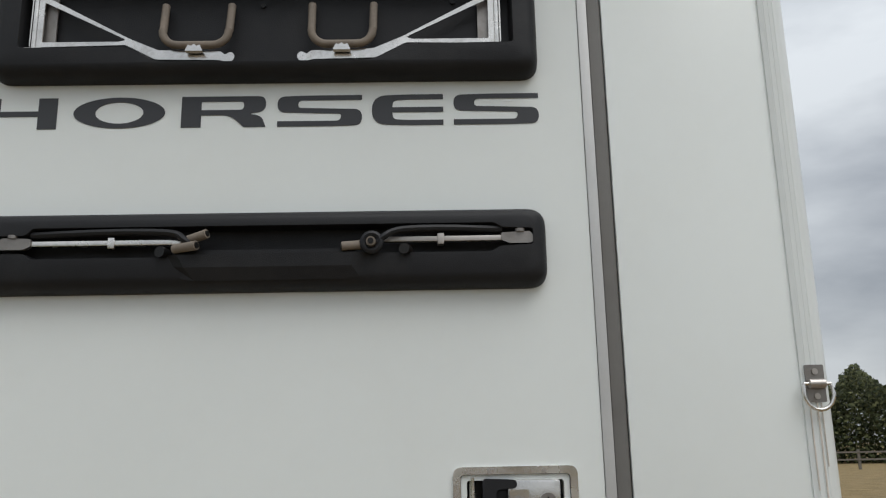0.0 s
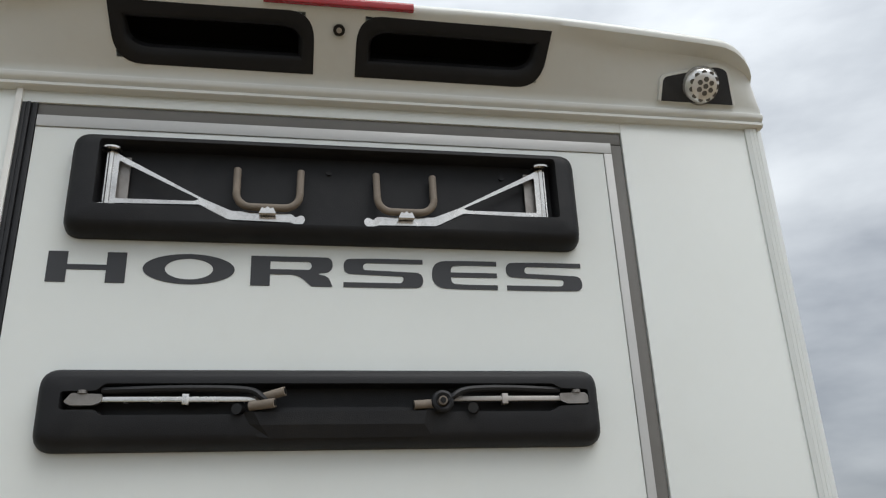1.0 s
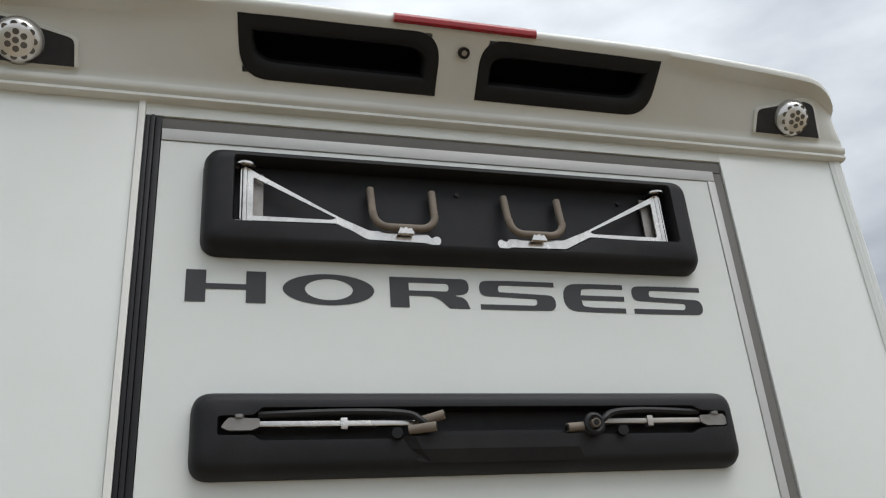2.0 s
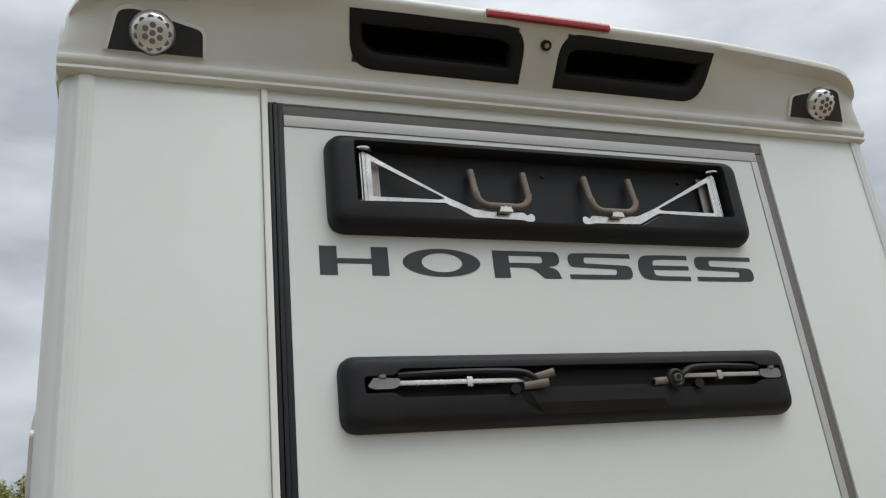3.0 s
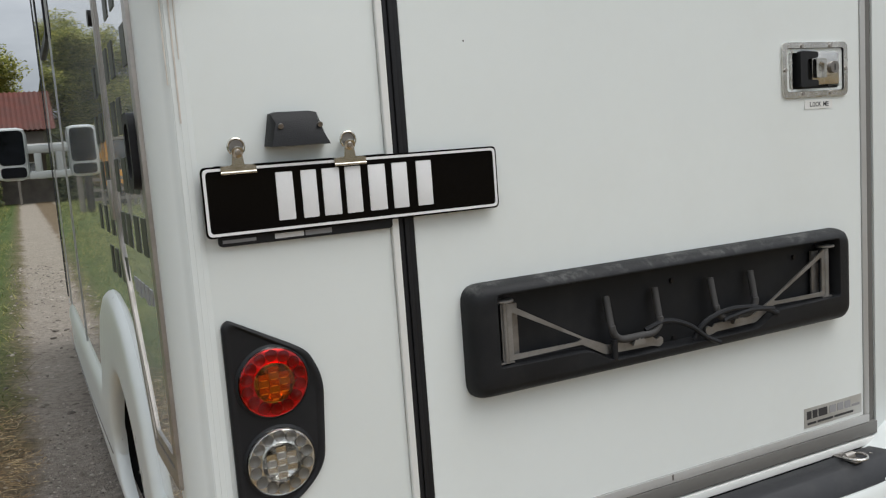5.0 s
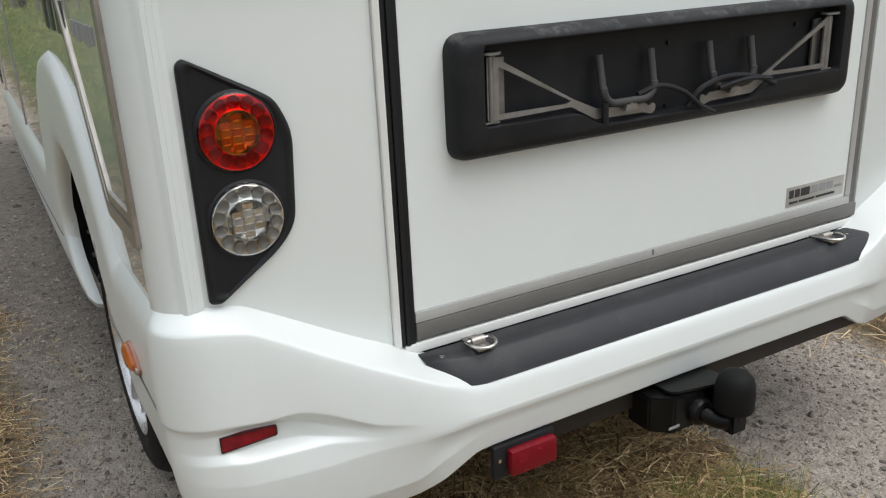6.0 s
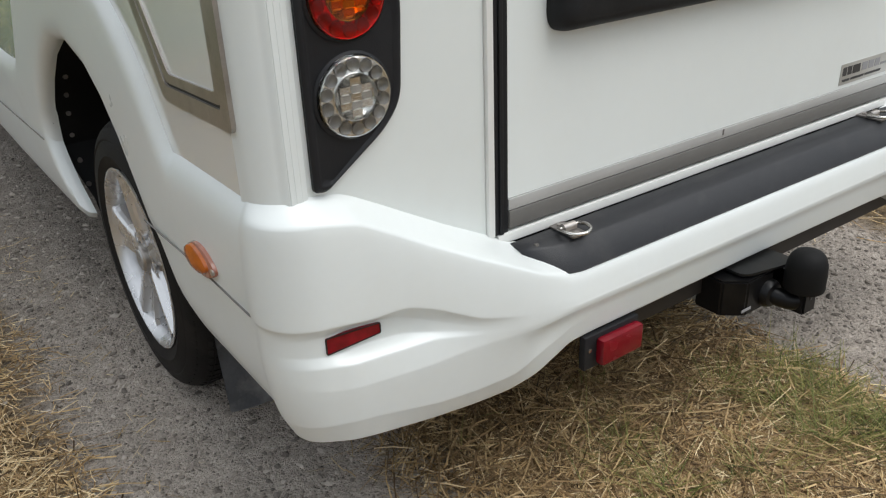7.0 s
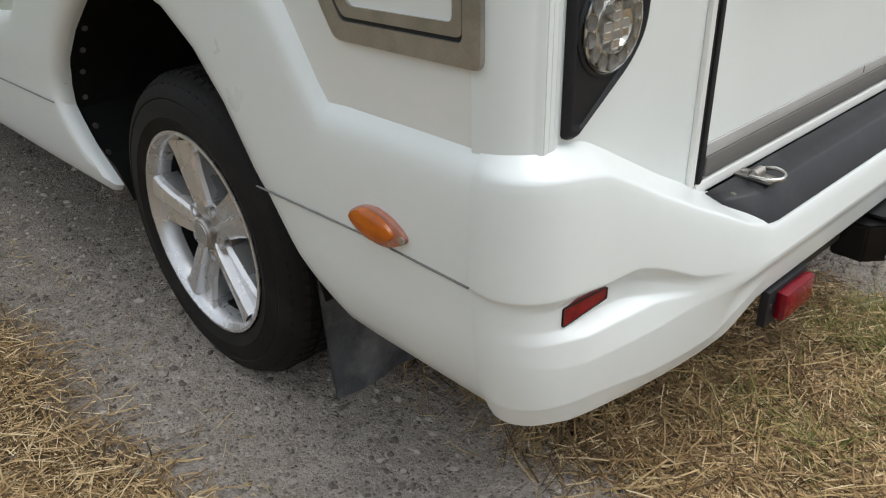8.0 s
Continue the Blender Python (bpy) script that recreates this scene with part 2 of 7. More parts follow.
M_PLATE = material("glossy_black_sign_plate", (0.002, 0.002, 0.0025), 0.08, vary=0.1, scale=6, coat=0.0, spec=0.14)
M_PLATEWHITE = material("white_embossed_sign_paint", (0.78, 0.78, 0.78), 0.35, vary=0.04, scale=20)
M_GREYPRINT = material("grey_print", (0.3, 0.3, 0.31), 0.5, vary=0.05, scale=20)
M_SIDEPRINT = material("dark_olive_print", (0.06, 0.066, 0.05), 0.5, vary=0.08, scale=12, spec=0.3)
M_LABEL = material("white_label_tape", (0.78, 0.78, 0.75), 0.45, vary=0.03, scale=20)
M_STICKER = material("silver_foil_sticker", (0.52, 0.52, 0.5), 0.35, metal=0.5, vary=0.12, scale=14)
M_MIRRORGLASS = material("dark_mirror_glass", (0.035, 0.038, 0.045), 0.04, metal=1.0, vary=0.02, scale=3)
M_DARKGLASS = material("dark_tinted_glass", (0.02, 0.022, 0.025), 0.05, vary=0.1, scale=3, coat=1.0)
M_SPRING = material("brassy_nickel_clip", (0.58, 0.55, 0.485), 0.16, metal=1.0, vary=0.15, scale=30)


# ---- building helpers ----
def part(name, bm, mat, parent=None, label="", smooth=True, recalc=True):
    """Link a bmesh as one mesh object under a thing or a part."""
    if recalc:
        bmesh.ops.recalc_face_normals(bm, faces=bm.faces)
    me = bpy.data.meshes.new(name)
    bm.to_mesh(me)
    bm.free()
    me.materials.append(mat)
    if smooth:
        me.shade_smooth()
        me.set_sharp_from_angle(angle=radians(38))
    ob = new(name, me)
    if parent is not None:
        ob.parent = parent
    if label:
        tagged(ob, label)
    return ob


def box(bm, x0, x1, y0, y1, z0, z1, bevel=0.0):
    r = bmesh.ops.create_cube(bm, size=1.0, matrix=Matrix.Translation(((x0 + x1) / 2, (y0 + y1) / 2, (z0 + z1) / 2)) @ Matrix.Diagonal((abs(x1 - x0), abs(y1 - y0), abs(z1 - z0), 1)))
    if bevel:
        edges = list({e for v in r["verts"] for e in v.link_edges})
        bmesh.ops.bevel(bm, geom=edges, offset=bevel, segments=2, affect="EDGES", profile=0.6)
    return bm


def make_box(x0, x1, y0, y1, z0, z1, bevel=0.0):
    return box(bmesh.new(), x0, x1, y0, y1, z0, z1, bevel)


def cyl(bm, centre, axis, radius, length, seg=20, radius2=None):
    turn = Vector(axis).to_track_quat("Z", "Y").to_matrix().to_4x4()
    bmesh.ops.create_cone(bm, cap_ends=True, segments=seg, radius1=radius, radius2=radius if radius2 is None else radius2, depth=length, matrix=Matrix.Translation(centre) @ turn)
    return bm


def make_cyl(centre, axis, radius, length, seg=20, radius2=None):
    return cyl(bmesh.new(), centre, axis, radius, length, seg, radius2)


def tube(bm, pts, radius, seg=10, cap=True):
    """A round bar along points."""
    pts = [Vector(p) for p in pts]
    rings = []
    up = None
    for i, p in enumerate(pts):
        d = (pts[min(i + 1, len(pts) - 1)] - pts[max(i - 1, 0)]).normalized()
        if up is None:
            up = d.orthogonal().normalized()
        up = (up - d * up.dot(d)).normalized()
        side = d.cross(up)
        rr = radius[i] if isinstance(radius, (list, tuple)) else radius
        rings.append([bm.verts.new(p + (up * math.cos(a) + side * math.sin(a)) * rr) for a in [2 * math.pi * k / seg for k in range(seg)]])
    for a, b in zip(rings, rings[1:]):
        for k in range(seg):
            bm.faces.new((a[k], a[(k + 1) % seg], b[(k + 1) % seg], b[k]))
    if cap:
        bm.faces.new(rings[0][::-1])
        bm.faces.new(rings[-1])
    return bm


def curve_points(pts, n=8):
    """A smooth line through points."""
    pts = [Vector(p) for p in pts]
    out = []
    for i in range(len(pts) - 1):
        p0, p1, p2, p3 = pts[max(i - 1, 0)], pts[i], pts[i + 1], pts[min(i + 2, len(pts) - 1)]
        for k in range(n):
            t = k / n
            out.append(0.5 * (2 * p1 + (p2 - p0) * t + (2 * p0 - 5 * p1 + 4 * p2 - p3) * t * t + (3 * p1 - p0 - 3 * p2 + p3) * t ** 3))
    out.append(pts[-1])
    return out


def round_poly(pts, radius, seg=5):
    """Corners of a flat polygon rounded; radius may be one number or one for each corner."""
    out = []
    n = len(pts)
    for i in range(n):
        p, a, b = Vector(pts[i]), Vector(pts[i - 1]), Vector(pts[(i + 1) % n])
        r = radius[i] if isinstance(radius, (list, tuple)) else radius
        u, v = (a - p), (b - p)
        r = min(r, u.length * 0.49, v.length * 0.49)
        if r < 1e-5:
            out.append(p.copy())
            continue
        s, e = p + u.normalized() * r, p + v.normalized() * r
        for k in range(seg + 1):
            t = k / seg
            out.append((1 - t) ** 2 * s + 2 * t * (1 - t) * p + t * t * e)
    return out


def rounded_rect(x0, x1, z0, z1, r, seg=5):
    return round_poly([(x0, z0), (x1, z0), (x1, z1), (x0, z1)], r, seg)


def ring_verts(bm, pts, f):
    return [bm.verts.new(f(p[0], p[1])) for p in pts]


def bridge(bm, a, b):
    n = len(a)
    for k in range(n):
        bm.faces.new((a[k], a[(k + 1) % n], b[(k + 1) % n], b[k]))


def fill_between(bm, outer, inner_list=()):
    edges = []
    for lp in (outer, *inner_list):
        for k in range(len(lp)):
            e = bm.edges.get((lp[k], lp[(k + 1) % len(lp)])) or bm.edges.new((lp[k], lp[(k + 1) % len(lp)]))
            edges.append(e)
    bmesh.ops.triangle_fill(bm, use_beauty=True, use_dissolve=False, edges=edges)


def plate(outer, y0, y1, holes=(), f=None):
    """A flat plate cut to an outline in x and z, with holes, from y0 (back) to y1 (front)."""
    bm = bmesh.new()
    g = f or (lambda x, y, z: (x, y, z))
    loops = [outer, *holes]
    back = [[bm.verts.new(g(p[0], y0, p[1])) for p in lp] for lp in loops]
    front = [[bm.verts.new(g(p[0], y1, p[1])) for p in lp] for lp in loops]
    for a, b in zip(back, front):
        bridge(bm, a, b)
    fill_between(bm, front[0], front[1:])
    fill_between(bm, back[0], back[1:])
    return bm


def loft(sections, closed=False):
    """A skin over rows of points."""
    bm = bmesh.new()
    rows = [[bm.verts.new(p) for p in s] for s in sections]
    for a, b in zip(rows, rows[1:]):
        m = len(a)
        for k in range(m if closed else m - 1):
            bm.faces.new((a[k], a[(k + 1) % m], b[(k + 1) % m], b[k]))
    return bm, rows


def revolve(profile, seg, f):
    """A skin of revolution: profile of (radius, height), placed by f(x, y, height)."""
    secs = []
    for k in range(seg + 1):
        a = 2 * math.pi * (k % seg) / seg
        secs.append([f(r * math.cos(a), r * math.sin(a), h) for r, h in profile])
    bm, rows = loft(secs)
    bmesh.ops.remove_doubles(bm, verts=bm.verts, dist=1e-6)
    return bm


def letters(text, boxes, y, mat, parent, name, label, fat=0.0, thick=0.0012):
    """Words in the built-in font; each letter fitted to its own (x0, x1, z0, z1)."""
    made = []
    for ch, (x0, x1, z0, z1) in zip(text, boxes):
        cu = bpy.data.curves.new("letter", "FONT")
        cu.body, cu.offset, cu.extrude = ch, fat, 0.0
        cu.resolution_u = 8
        tmp = bpy.data.objects.new("letter", cu)
        scene.collection.objects.link(tmp)
        bpy.context.view_layer.update()
        me = bpy.data.meshes.new_from_object(tmp.evaluated_get(bpy.context.evaluated_depsgraph_get()))
        bpy.data.objects.remove(tmp)
        bpy.data.curves.remove(cu)
        bm = bmesh.new()
        bm.from_mesh(me)
        bpy.data.meshes.remove(me)
        xs, ys = [v.co.x for v in bm.verts], [v.co.y for v in bm.verts]
        ax, bx, ay, by = min(xs), max(xs), min(ys), max(ys)
        for v in bm.verts:
            v.co = ((v.co.x - ax) / (bx - ax) * (x1 - x0) + x0, y, (v.co.y - ay) / (by - ay) * (z1 - z0) + z0)
        ext = bmesh.ops.extrude_face_region(bm, geom=bm.faces[:])
        for g in ext["geom"]:
            if isinstance(g, bmesh.types.BMVert):
                g.co.y -= thick
        for fc in bm.faces:
            fc.smooth = False
        made.append(part(name, bm, mat, parent, label, smooth=False))
    return made


# ---- the truck: body ----
# The truck's rear wall stands at y = 0, its middle at x = 0, and it points along +y.
truck = new("horse_truck")
tagged(truck, "white horse transporter truck with black trays on its rear door", "truck")
HALF, LENGTH = 1.045, 4.3


def rear_panel(x0, x1, z0, z1):
    return make_box(x0, x1, 0.0, 0.03, z0, z1, 0.0015)


part("rear_panel", rear_panel(-0.99, -0.651, 0.60, 2.69), M_WHITE, truck)
part("rear_panel", rear_panel(0.656, 0.985, 0.60, 2.69), M_WHITE, truck)
part("header_panel", make_box(-0.651, 0.656, 0.0, 0.03, 2.661, 2.70, 0.0015), M_WHITE, truck)
for sx in (-1, 1):
    # side wall with real thickness; the left one carries door and window
    notch = [(0.055, 0.78), (0.40, 0.78), (0.50, 0.95), (0.62, 1.03), (0.85, 1.10), (1.15, 1.10), (1.36, 1.0), (1.50, 0.85), (1.62, 0.70), (LENGTH, 0.69), (LENGTH, 2.80), (0.055, 2.80)]
    part("side_wall", plate(notch, sx * (HALF - 0.028) - (0.009 if sx > 0 else 0), sx * HALF - (0.009 if sx > 0 else 0), f=lambda x, y, z: (y, x, z)), M_SIDE, truck, "glossy white side wall")
    # rounded corner post with fine ribs
    pts = []
    for k in range(15):
        a = math.pi / 2 * k / 14
        rib = 0.0
        pts.append((sx * (HALF - 0.058 + (0.060 + rib) * math.sin(a)), 0.056 - (0.061 + rib) * math.cos(a)))
    ribs = [(0.978, 0.0), (0.978, -0.0035), (0.9870, -0.0060), (0.9874, -0.0056), (0.9880, -0.0056), (0.9884, -0.0062), (0.9965, -0.0064), (0.9969, -0.0058), (0.9975, -0.0058), (0.9979, -0.0064), (1.0052, -0.0062), (1.0056, -0.0049), (1.0062, -0.0048), (1.0066, -0.0054), (1.0095, -0.0040)]
    ribs = [(sx * a, b) for a, b in ribs]
    outline = ribs + [p for p in pts if abs(p[0]) > 1.0105] + [(sx * 1.048, 0.075), (sx * 1.02, 0.075), (sx * 1.0, 0.01)]
    bm, _ = loft([[(x - (0.009 if sx > 0 else 0), y, z) for x, y in outline] for z in (0.72, 1.4, 2.1, 2.72)], closed=True)
    part("corner_post", bm, M_BUMPER, truck, "white ribbed aluminium corner post")
part("front_wall", make_box(-HALF, HALF - 0.009, LENGTH - 0.03, LENGTH, 0.66, 2.8), M_WHITE, truck)
part("load_floor", make_box(-0.64, 0.64, 0.035, LENGTH - 0.02, 0.56, 0.64), M_BLACKMETAL, truck)
part("roof", make_box(-HALF, HALF - 0.009, 0.02, LENGTH, 2.80, 2.885, 0.03), M_CAP, truck)
for sx in (-1, 1):
    part("roof_rail", make_box(sx * (HALF - 0.01) - (0.009 if sx > 0 else 0), sx * (HALF + 0.012) - (0.009 if sx > 0 else 0), 0.05, LENGTH, 2.70, 2.80, 0.01), M_CAP, truck)

# ---- rear door ----
door = part("rear_door", plate([(-0.604, 0.702), (0.606, 0.702), (0.606, 2.603), (-0.604, 2.603)], 0.032, -0.001, [rounded_rect(0.366, 0.535, 1.526, 1.609, 0.006)]), M_WHITE, truck, "white rear ramp door, closed")
for nm, (x0, x1, z0, z1) in {"top": (-0.604, 0.626, 2.604, 2.630), "bottom": (-0.604, 0.626, 0.680, 0.701), "side": (0.607, 0.626, 0.702, 2.603)}.items():
    part("edge_strip", make_box(x0, x1, -0.004, 0.03, z0, z1, 0.0015), M_ALU, door, "matt aluminium edge strip")
part("gasket", make_box(-0.614, 0.654, 0.004, 0.03, 2.631, 2.660, 0.003), M_SEAL, truck, "grey rubber gasket")
part("gasket", make_box(0.628, 0.654, 0.004, 0.03, 0.646, 2.630, 0.003), M_SEAL, truck, "grey rubber gasket")
part("gasket", make_box(-0.604, 0.654, -0.006, 0.03, 0.645, 0.679, 0.004), M_SEAL, truck, "dirty grey lower gasket")
part("hinge_strip", make_box(-0.650, -0.637, -0.008, 0.03, 0.640, 2.690, 0.002), M_LABEL, truck, "pale painted aluminium hinge strip")
bm = make_box(-0.636, -0.627, -0.006, 0.03, 0.640, 2.658, 0.003)
box(bm, -0.6265, -0.6175, -0.009, 0.03, 0.640, 2.658, 0.003)
box(bm, -0.617, -0.6055, -0.004, 0.03, 0.640, 2.658, 0.002)
part("hinge_seal", bm, M_RUBBER, truck, "black ribbed rubber hinge seal")

part("strip_rivet", make_box(-0.028, -0.024, -0.0052, -0.0038, 0.687, 0.700, 0.0005), M_BRACKET, door)

# word on the door
spans = [(-0.543, -0.399), (-0.368, -0.194), (-0.163, -0.002), (0.020, 0.182), (0.201, 0.338), (0.358, 0.522)]
# wide letters with heavy uprights and thin bars; each corner is (x, z, softness) in a unit box
WIDE = {
    "H": [(0, 0, 0), (.25, 0, 0), (.25, .41, 0), (.75, .41, 0), (.75, 0, 0), (1, 0, 0), (1, 1, 0), (.75, 1, 0), (.75, .58, 0), (.25, .58, 0), (.25, 1, 0), (0, 1, 0)],
    "R": [(0, 0, 0), (.235, 0, 0), (.235, .39, 0), (.58, .39, .5), (.74, 0, .0), (1, 0, 0), (.95, .36, .5), (.78, .43, .2), (1, .50, .6), (1, 1, .9), (.5, 1, 0), (0, 1, 0)],
    "S": [(1, 1, 0), (.36, 1, .6), (0, .97, .9), (0, .46, .9), (.36, .43, .4), (.76, .40, .9), (.74, .17, .9), (.6, .17, 0), (0, .17, 0), (0, 0, 0), (.62, 0, .6), (1, .02, .9), (1, .54, .9), (.62, .57, .4), (.24, .60, .9), (.25, .84, .9), (.4, .84, 0), (1, .84, 0)],
    "E": [(1, 1, 0), (.45, 1, .5), (0, .96, .9), (0, .04, .9), (.45, 0, .5), (1, 0, 0), (1, .165, 0), (.48, .165, .5), (.30, .20, .6), (.285, .42, 0), (1, .42, 0), (1, .585, 0), (.285, .585, 0), (.30, .80, .6), (.48, .835, .5), (1, .835, 0)],
}
for ch, (a, b) in zip("HORSES", spans):
    za, zb = 2.268, 2.331
    place = lambda u, v: (a + u * (b - a), za + v * (zb - za))
    holes = []
    if ch == "O":
        ring = [2 * math.pi * k / 56 for k in range(56)]
        shape = [place(0.5 + 0.5 * math.cos(t), 0.5 + 0.5 * math.sin(t)) for t in ring]
        holes = [[place(0.5 + 0.262 * math.cos(t), 0.5 + 0.345 * math.sin(t)) for t in ring]]
    else:
        shape = round_poly([place(u, v) for u, v, _ in WIDE[ch]], [w * 0.09 for _, _, w in WIDE[ch]], 7)
        if ch == "R":
            holes = [round_poly([place(u, v) for u, v in ((.235, .56), (.74, .56), (.74, .83), (.235, .83))], [0, 0.02, 0.02, 0], 5)]
    part("letter", plate(shape, -0.0011, -0.0022, holes), M_LETTER, door, "dark grey vinyl letter", smooth=False)


# ---- trays with folded partition arms ----
def tray(z0, z1, opening, depth, mat, label, x0=-0.522, x1=0.523):
    bm = bmesh.new()
    prev = None
    for inset, y in ((0.0, -0.0015), (0.001, -0.35 * depth), (0.006, -0.70 * depth), (0.014, -0.90 * depth), (0.026, -depth)):
        lp = ring_verts(bm, rounded_rect(x0 + inset, x1 - inset, z0 - 0.007 + inset, z1 - inset * 0.8, 0.036 - inset * 0.5, 6), lambda x, z: (x, y, z))
        if prev:
            bridge(bm, prev, lp)
        prev = lp
    rim = ring_verts(bm, opening, lambda x, z: (x, -depth, z))
    fill_between(bm, prev, [rim])
    cx, cz = sum(p[0] for p in opening) / len(opening), sum(p[1] for p in opening) / len(opening)
    lip = ring_verts(bm, opening, lambda x, z: (cx + (x - cx) * 0.997, -depth + 0.004, cz + (z - cz) * 0.975))
    bridge(bm, rim, lip)
    deep = ring_verts(bm, opening, lambda x, z: (cx + (x - cx) * 0.99, -0.006, cz + (z - cz) * 0.94))
    bridge(bm, lip, deep)
    fill_between(bm, deep)
    return part("partition_tray", bm, mat, truck, label)


def mirror_x(pts, s):
    return [(x * s, z) for x, z in (pts if s > 0 else pts[::-1])]


def arm_plate(zc, sx, y, mat, owner, k=1.0):
    """A flat triangular arm: upright at the outer end, slanting bar, long foot with a hooked tip."""
    out = [(-0.452, 0.0), (-0.452, 0.113), (-0.436, 0.113), (-0.425, 0.105), (-0.262, 0.016), (-0.205, -0.009), (-0.085, -0.012),
           (-0.079, -0.020), (-0.068, -0.013), (-0.060, -0.018), (-0.060, -0.029), (-0.070, -0.036), (-0.090, -0.030), (-0.21, -0.028), (-0.268, 0.003), (-0.43, 0.0)]
    hole = [(-0.428, 0.010), (-0.28, 0.010), (-0.268, 0.014), (-0.428, 0.094)]
    f = lambda pts: mirror_x([(x * k, z + zc) for x, z in pts], -sx)
    rounded = round_poly(f(out), 0.005, 3)
    return part("partition_arm", plate(rounded, y + 0.004, y, [round_poly(f(hole), 0.004, 3)]), mat, owner, "flat stainless triangular arm")


def arm_pivot(zc, sx, y, owner, mat, k=1.0):
    x = sx * 0.444 * k
    bm = make_cyl((x, y - 0.002, zc + 0.055), (0, 0, 1), 0.006, 0.115, 12)
    cyl(bm, (x, y, zc + 0.118), (0, 0, 1), 0.021, 0.004, 18)
    box(bm, x - 0.016, x + 0.016, y - 0.006, y + 0.014, zc - 0.004, zc - 0.001)
    part("pivot_pin", bm, mat, owner, "steel pivot pin with washer")
    bx = x - sx * 0.024
    part("back_plate", make_box(bx - 0.012, bx + 0.012, y + 0.009, y + 0.014, zc + 0.0, zc + 0.108), M_BRACKET, owner)


def u_hook(x0, x1, ztop, zbot, y, mat, owner, label, steel):
    top_y, y = y + 0.010, y - 0.006
    pts = [(x0, top_y, ztop), (x0 + 0.001, y + 0.004, zbot + 0.032)]
    r = 0.03
    for k in range(6):
        a = math.pi + math.pi / 2 * k / 5
        pts.append((x0 + r + 0.001 + r * math.cos(a), y, zbot + r + r * math.sin(a)))
    for k in range(6):
        a = 1.5 * math.pi + math.pi / 2 * k / 5
        pts.append((x1 - r - 0.001 + r * math.cos(a), y, zbot + r + r * math.sin(a)))
    pts += [(x1 - 0.001, y + 0.004, zbot + 0.032), (x1, top_y, ztop)]
    bm = tube(bmesh.new(), pts, 0.0078, 10)
    part("u_hook", bm, mat, owner, label)
    xm = (x0 + x1) / 2
    part("hook_saddle", plate(round_poly([(xm - 0.017, zbot - 0.016), (xm + 0.017, zbot - 0.016), (xm + 0.011, zbot - 0.003), (xm + 0.005, zbot - 0.006), (xm, zbot - 0.001), (xm - 0.005, zbot - 0.006), (xm - 0.011, zbot - 0.003)], 0.0015, 2), y + 0.002, y - 0.009), steel, owner)


def arm_tray(z0, arm_steel, hook_mat, mat, label, hook_label, shift=0.0):
    opening = round_poly([(-0.466, z0 + 0.052), (-0.255, z0 + 0.050), (-0.205, z0 + 0.020), (0.205, z0 + 0.020), (0.262, z0 + 0.052), (0.474, z0 + 0.055),
                          (0.474, z0 + 0.196), (-0.466, z0 + 0.196)], [0.006, 0.02, 0.02, 0.02, 0.02, 0.006, 0.012, 0.012], 3)
    t = tray(z0, z0 + 0.215, opening, 0.045, mat, label)
    for sx in (-1, 1):
        arm_plate(z0 + 0.060, sx, -0.030, arm_steel, t)
        arm_pivot(z0 + 0.060, sx, -0.026, t, arm_steel)
    u_hook(-0.198, -0.070, z0 + 0.150, z0 + 0.058, -0.030, hook_mat, t, hook_label, arm_steel)
    u_hook(0.086, 0.206, z0 + 0.150, z0 + 0.058, -0.030, hook_mat, t, hook_label, arm_steel)
    for x, z in ((-0.012, z0 + 0.155), (-0.012, z0 + 0.030), (0.36, z0 + 0.16)):
        part("rivet", make_cyl((x, -0.008, z), (0, 1, 0), 0.005, 0.006, 10), M_BLACKMETAL, t)
    return t


top_tray = arm_tray(2.364, M_STEEL, M_HOSE, M_ABS, "black plastic tray holding two folded steel arms", "brown rubber-sleeved u hook")
low_tray = arm_tray(0.978, M_ARM, M_DARKHOSE, M_WORN, "scuffed black plastic tray holding two folded steel arms", "dark rubber-sleeved u hook")
for pts in ([(-0.11, -0.033, 1.045), (-0.06, -0.040, 1.058), (0.00, -0.042, 1.040), (0.05, -0.044, 1.005), (0.085, -0.047, 0.988)],
            [(0.02, -0.035, 1.005), (0.05, -0.042, 1.04), (0.12, -0.044, 1.056), (0.2, -0.044, 1.048), (0.262, -0.046, 1.026)],
            [(0.10, -0.042, 1.035), (0.18, -0.046, 1.046), (0.25, -0.046, 1.038)]):
    part("rubber_strap", tube(bmesh.new(), curve_points(pts, 6), 0.0055, 8), M_RUBBER, low_tray, "loose black rubber strap")
bm = make_cyl((-0.196, -0.04, 1.02), (0, 0, 1), 0.007, 0.04, 10)
part("hook_stop", bm, M_RUBBER, low_tray)

# middle tray: folded rods lie in a slot
slot = round_poly([(-0.478, 2.016), (-0.418, 2.016), (-0.408, 2.006), (-0.155, 2.006), (-0.135, 2.018), (0.165, 2.018), (0.185, 2.009), (0.42, 2.009), (0.437, 2.019), (0.496, 2.021),
                   (0.496, 2.052), (0.440, 2.054), (0.425, 2.063), (-0.405, 2.063), (-0.418, 2.050), (-0.478, 2.049)], 0.006, 3)
mid_tray = tray(1.953, 2.095, slot, 0.040, M_ABS, "black plastic tray with folded rods in a slot")
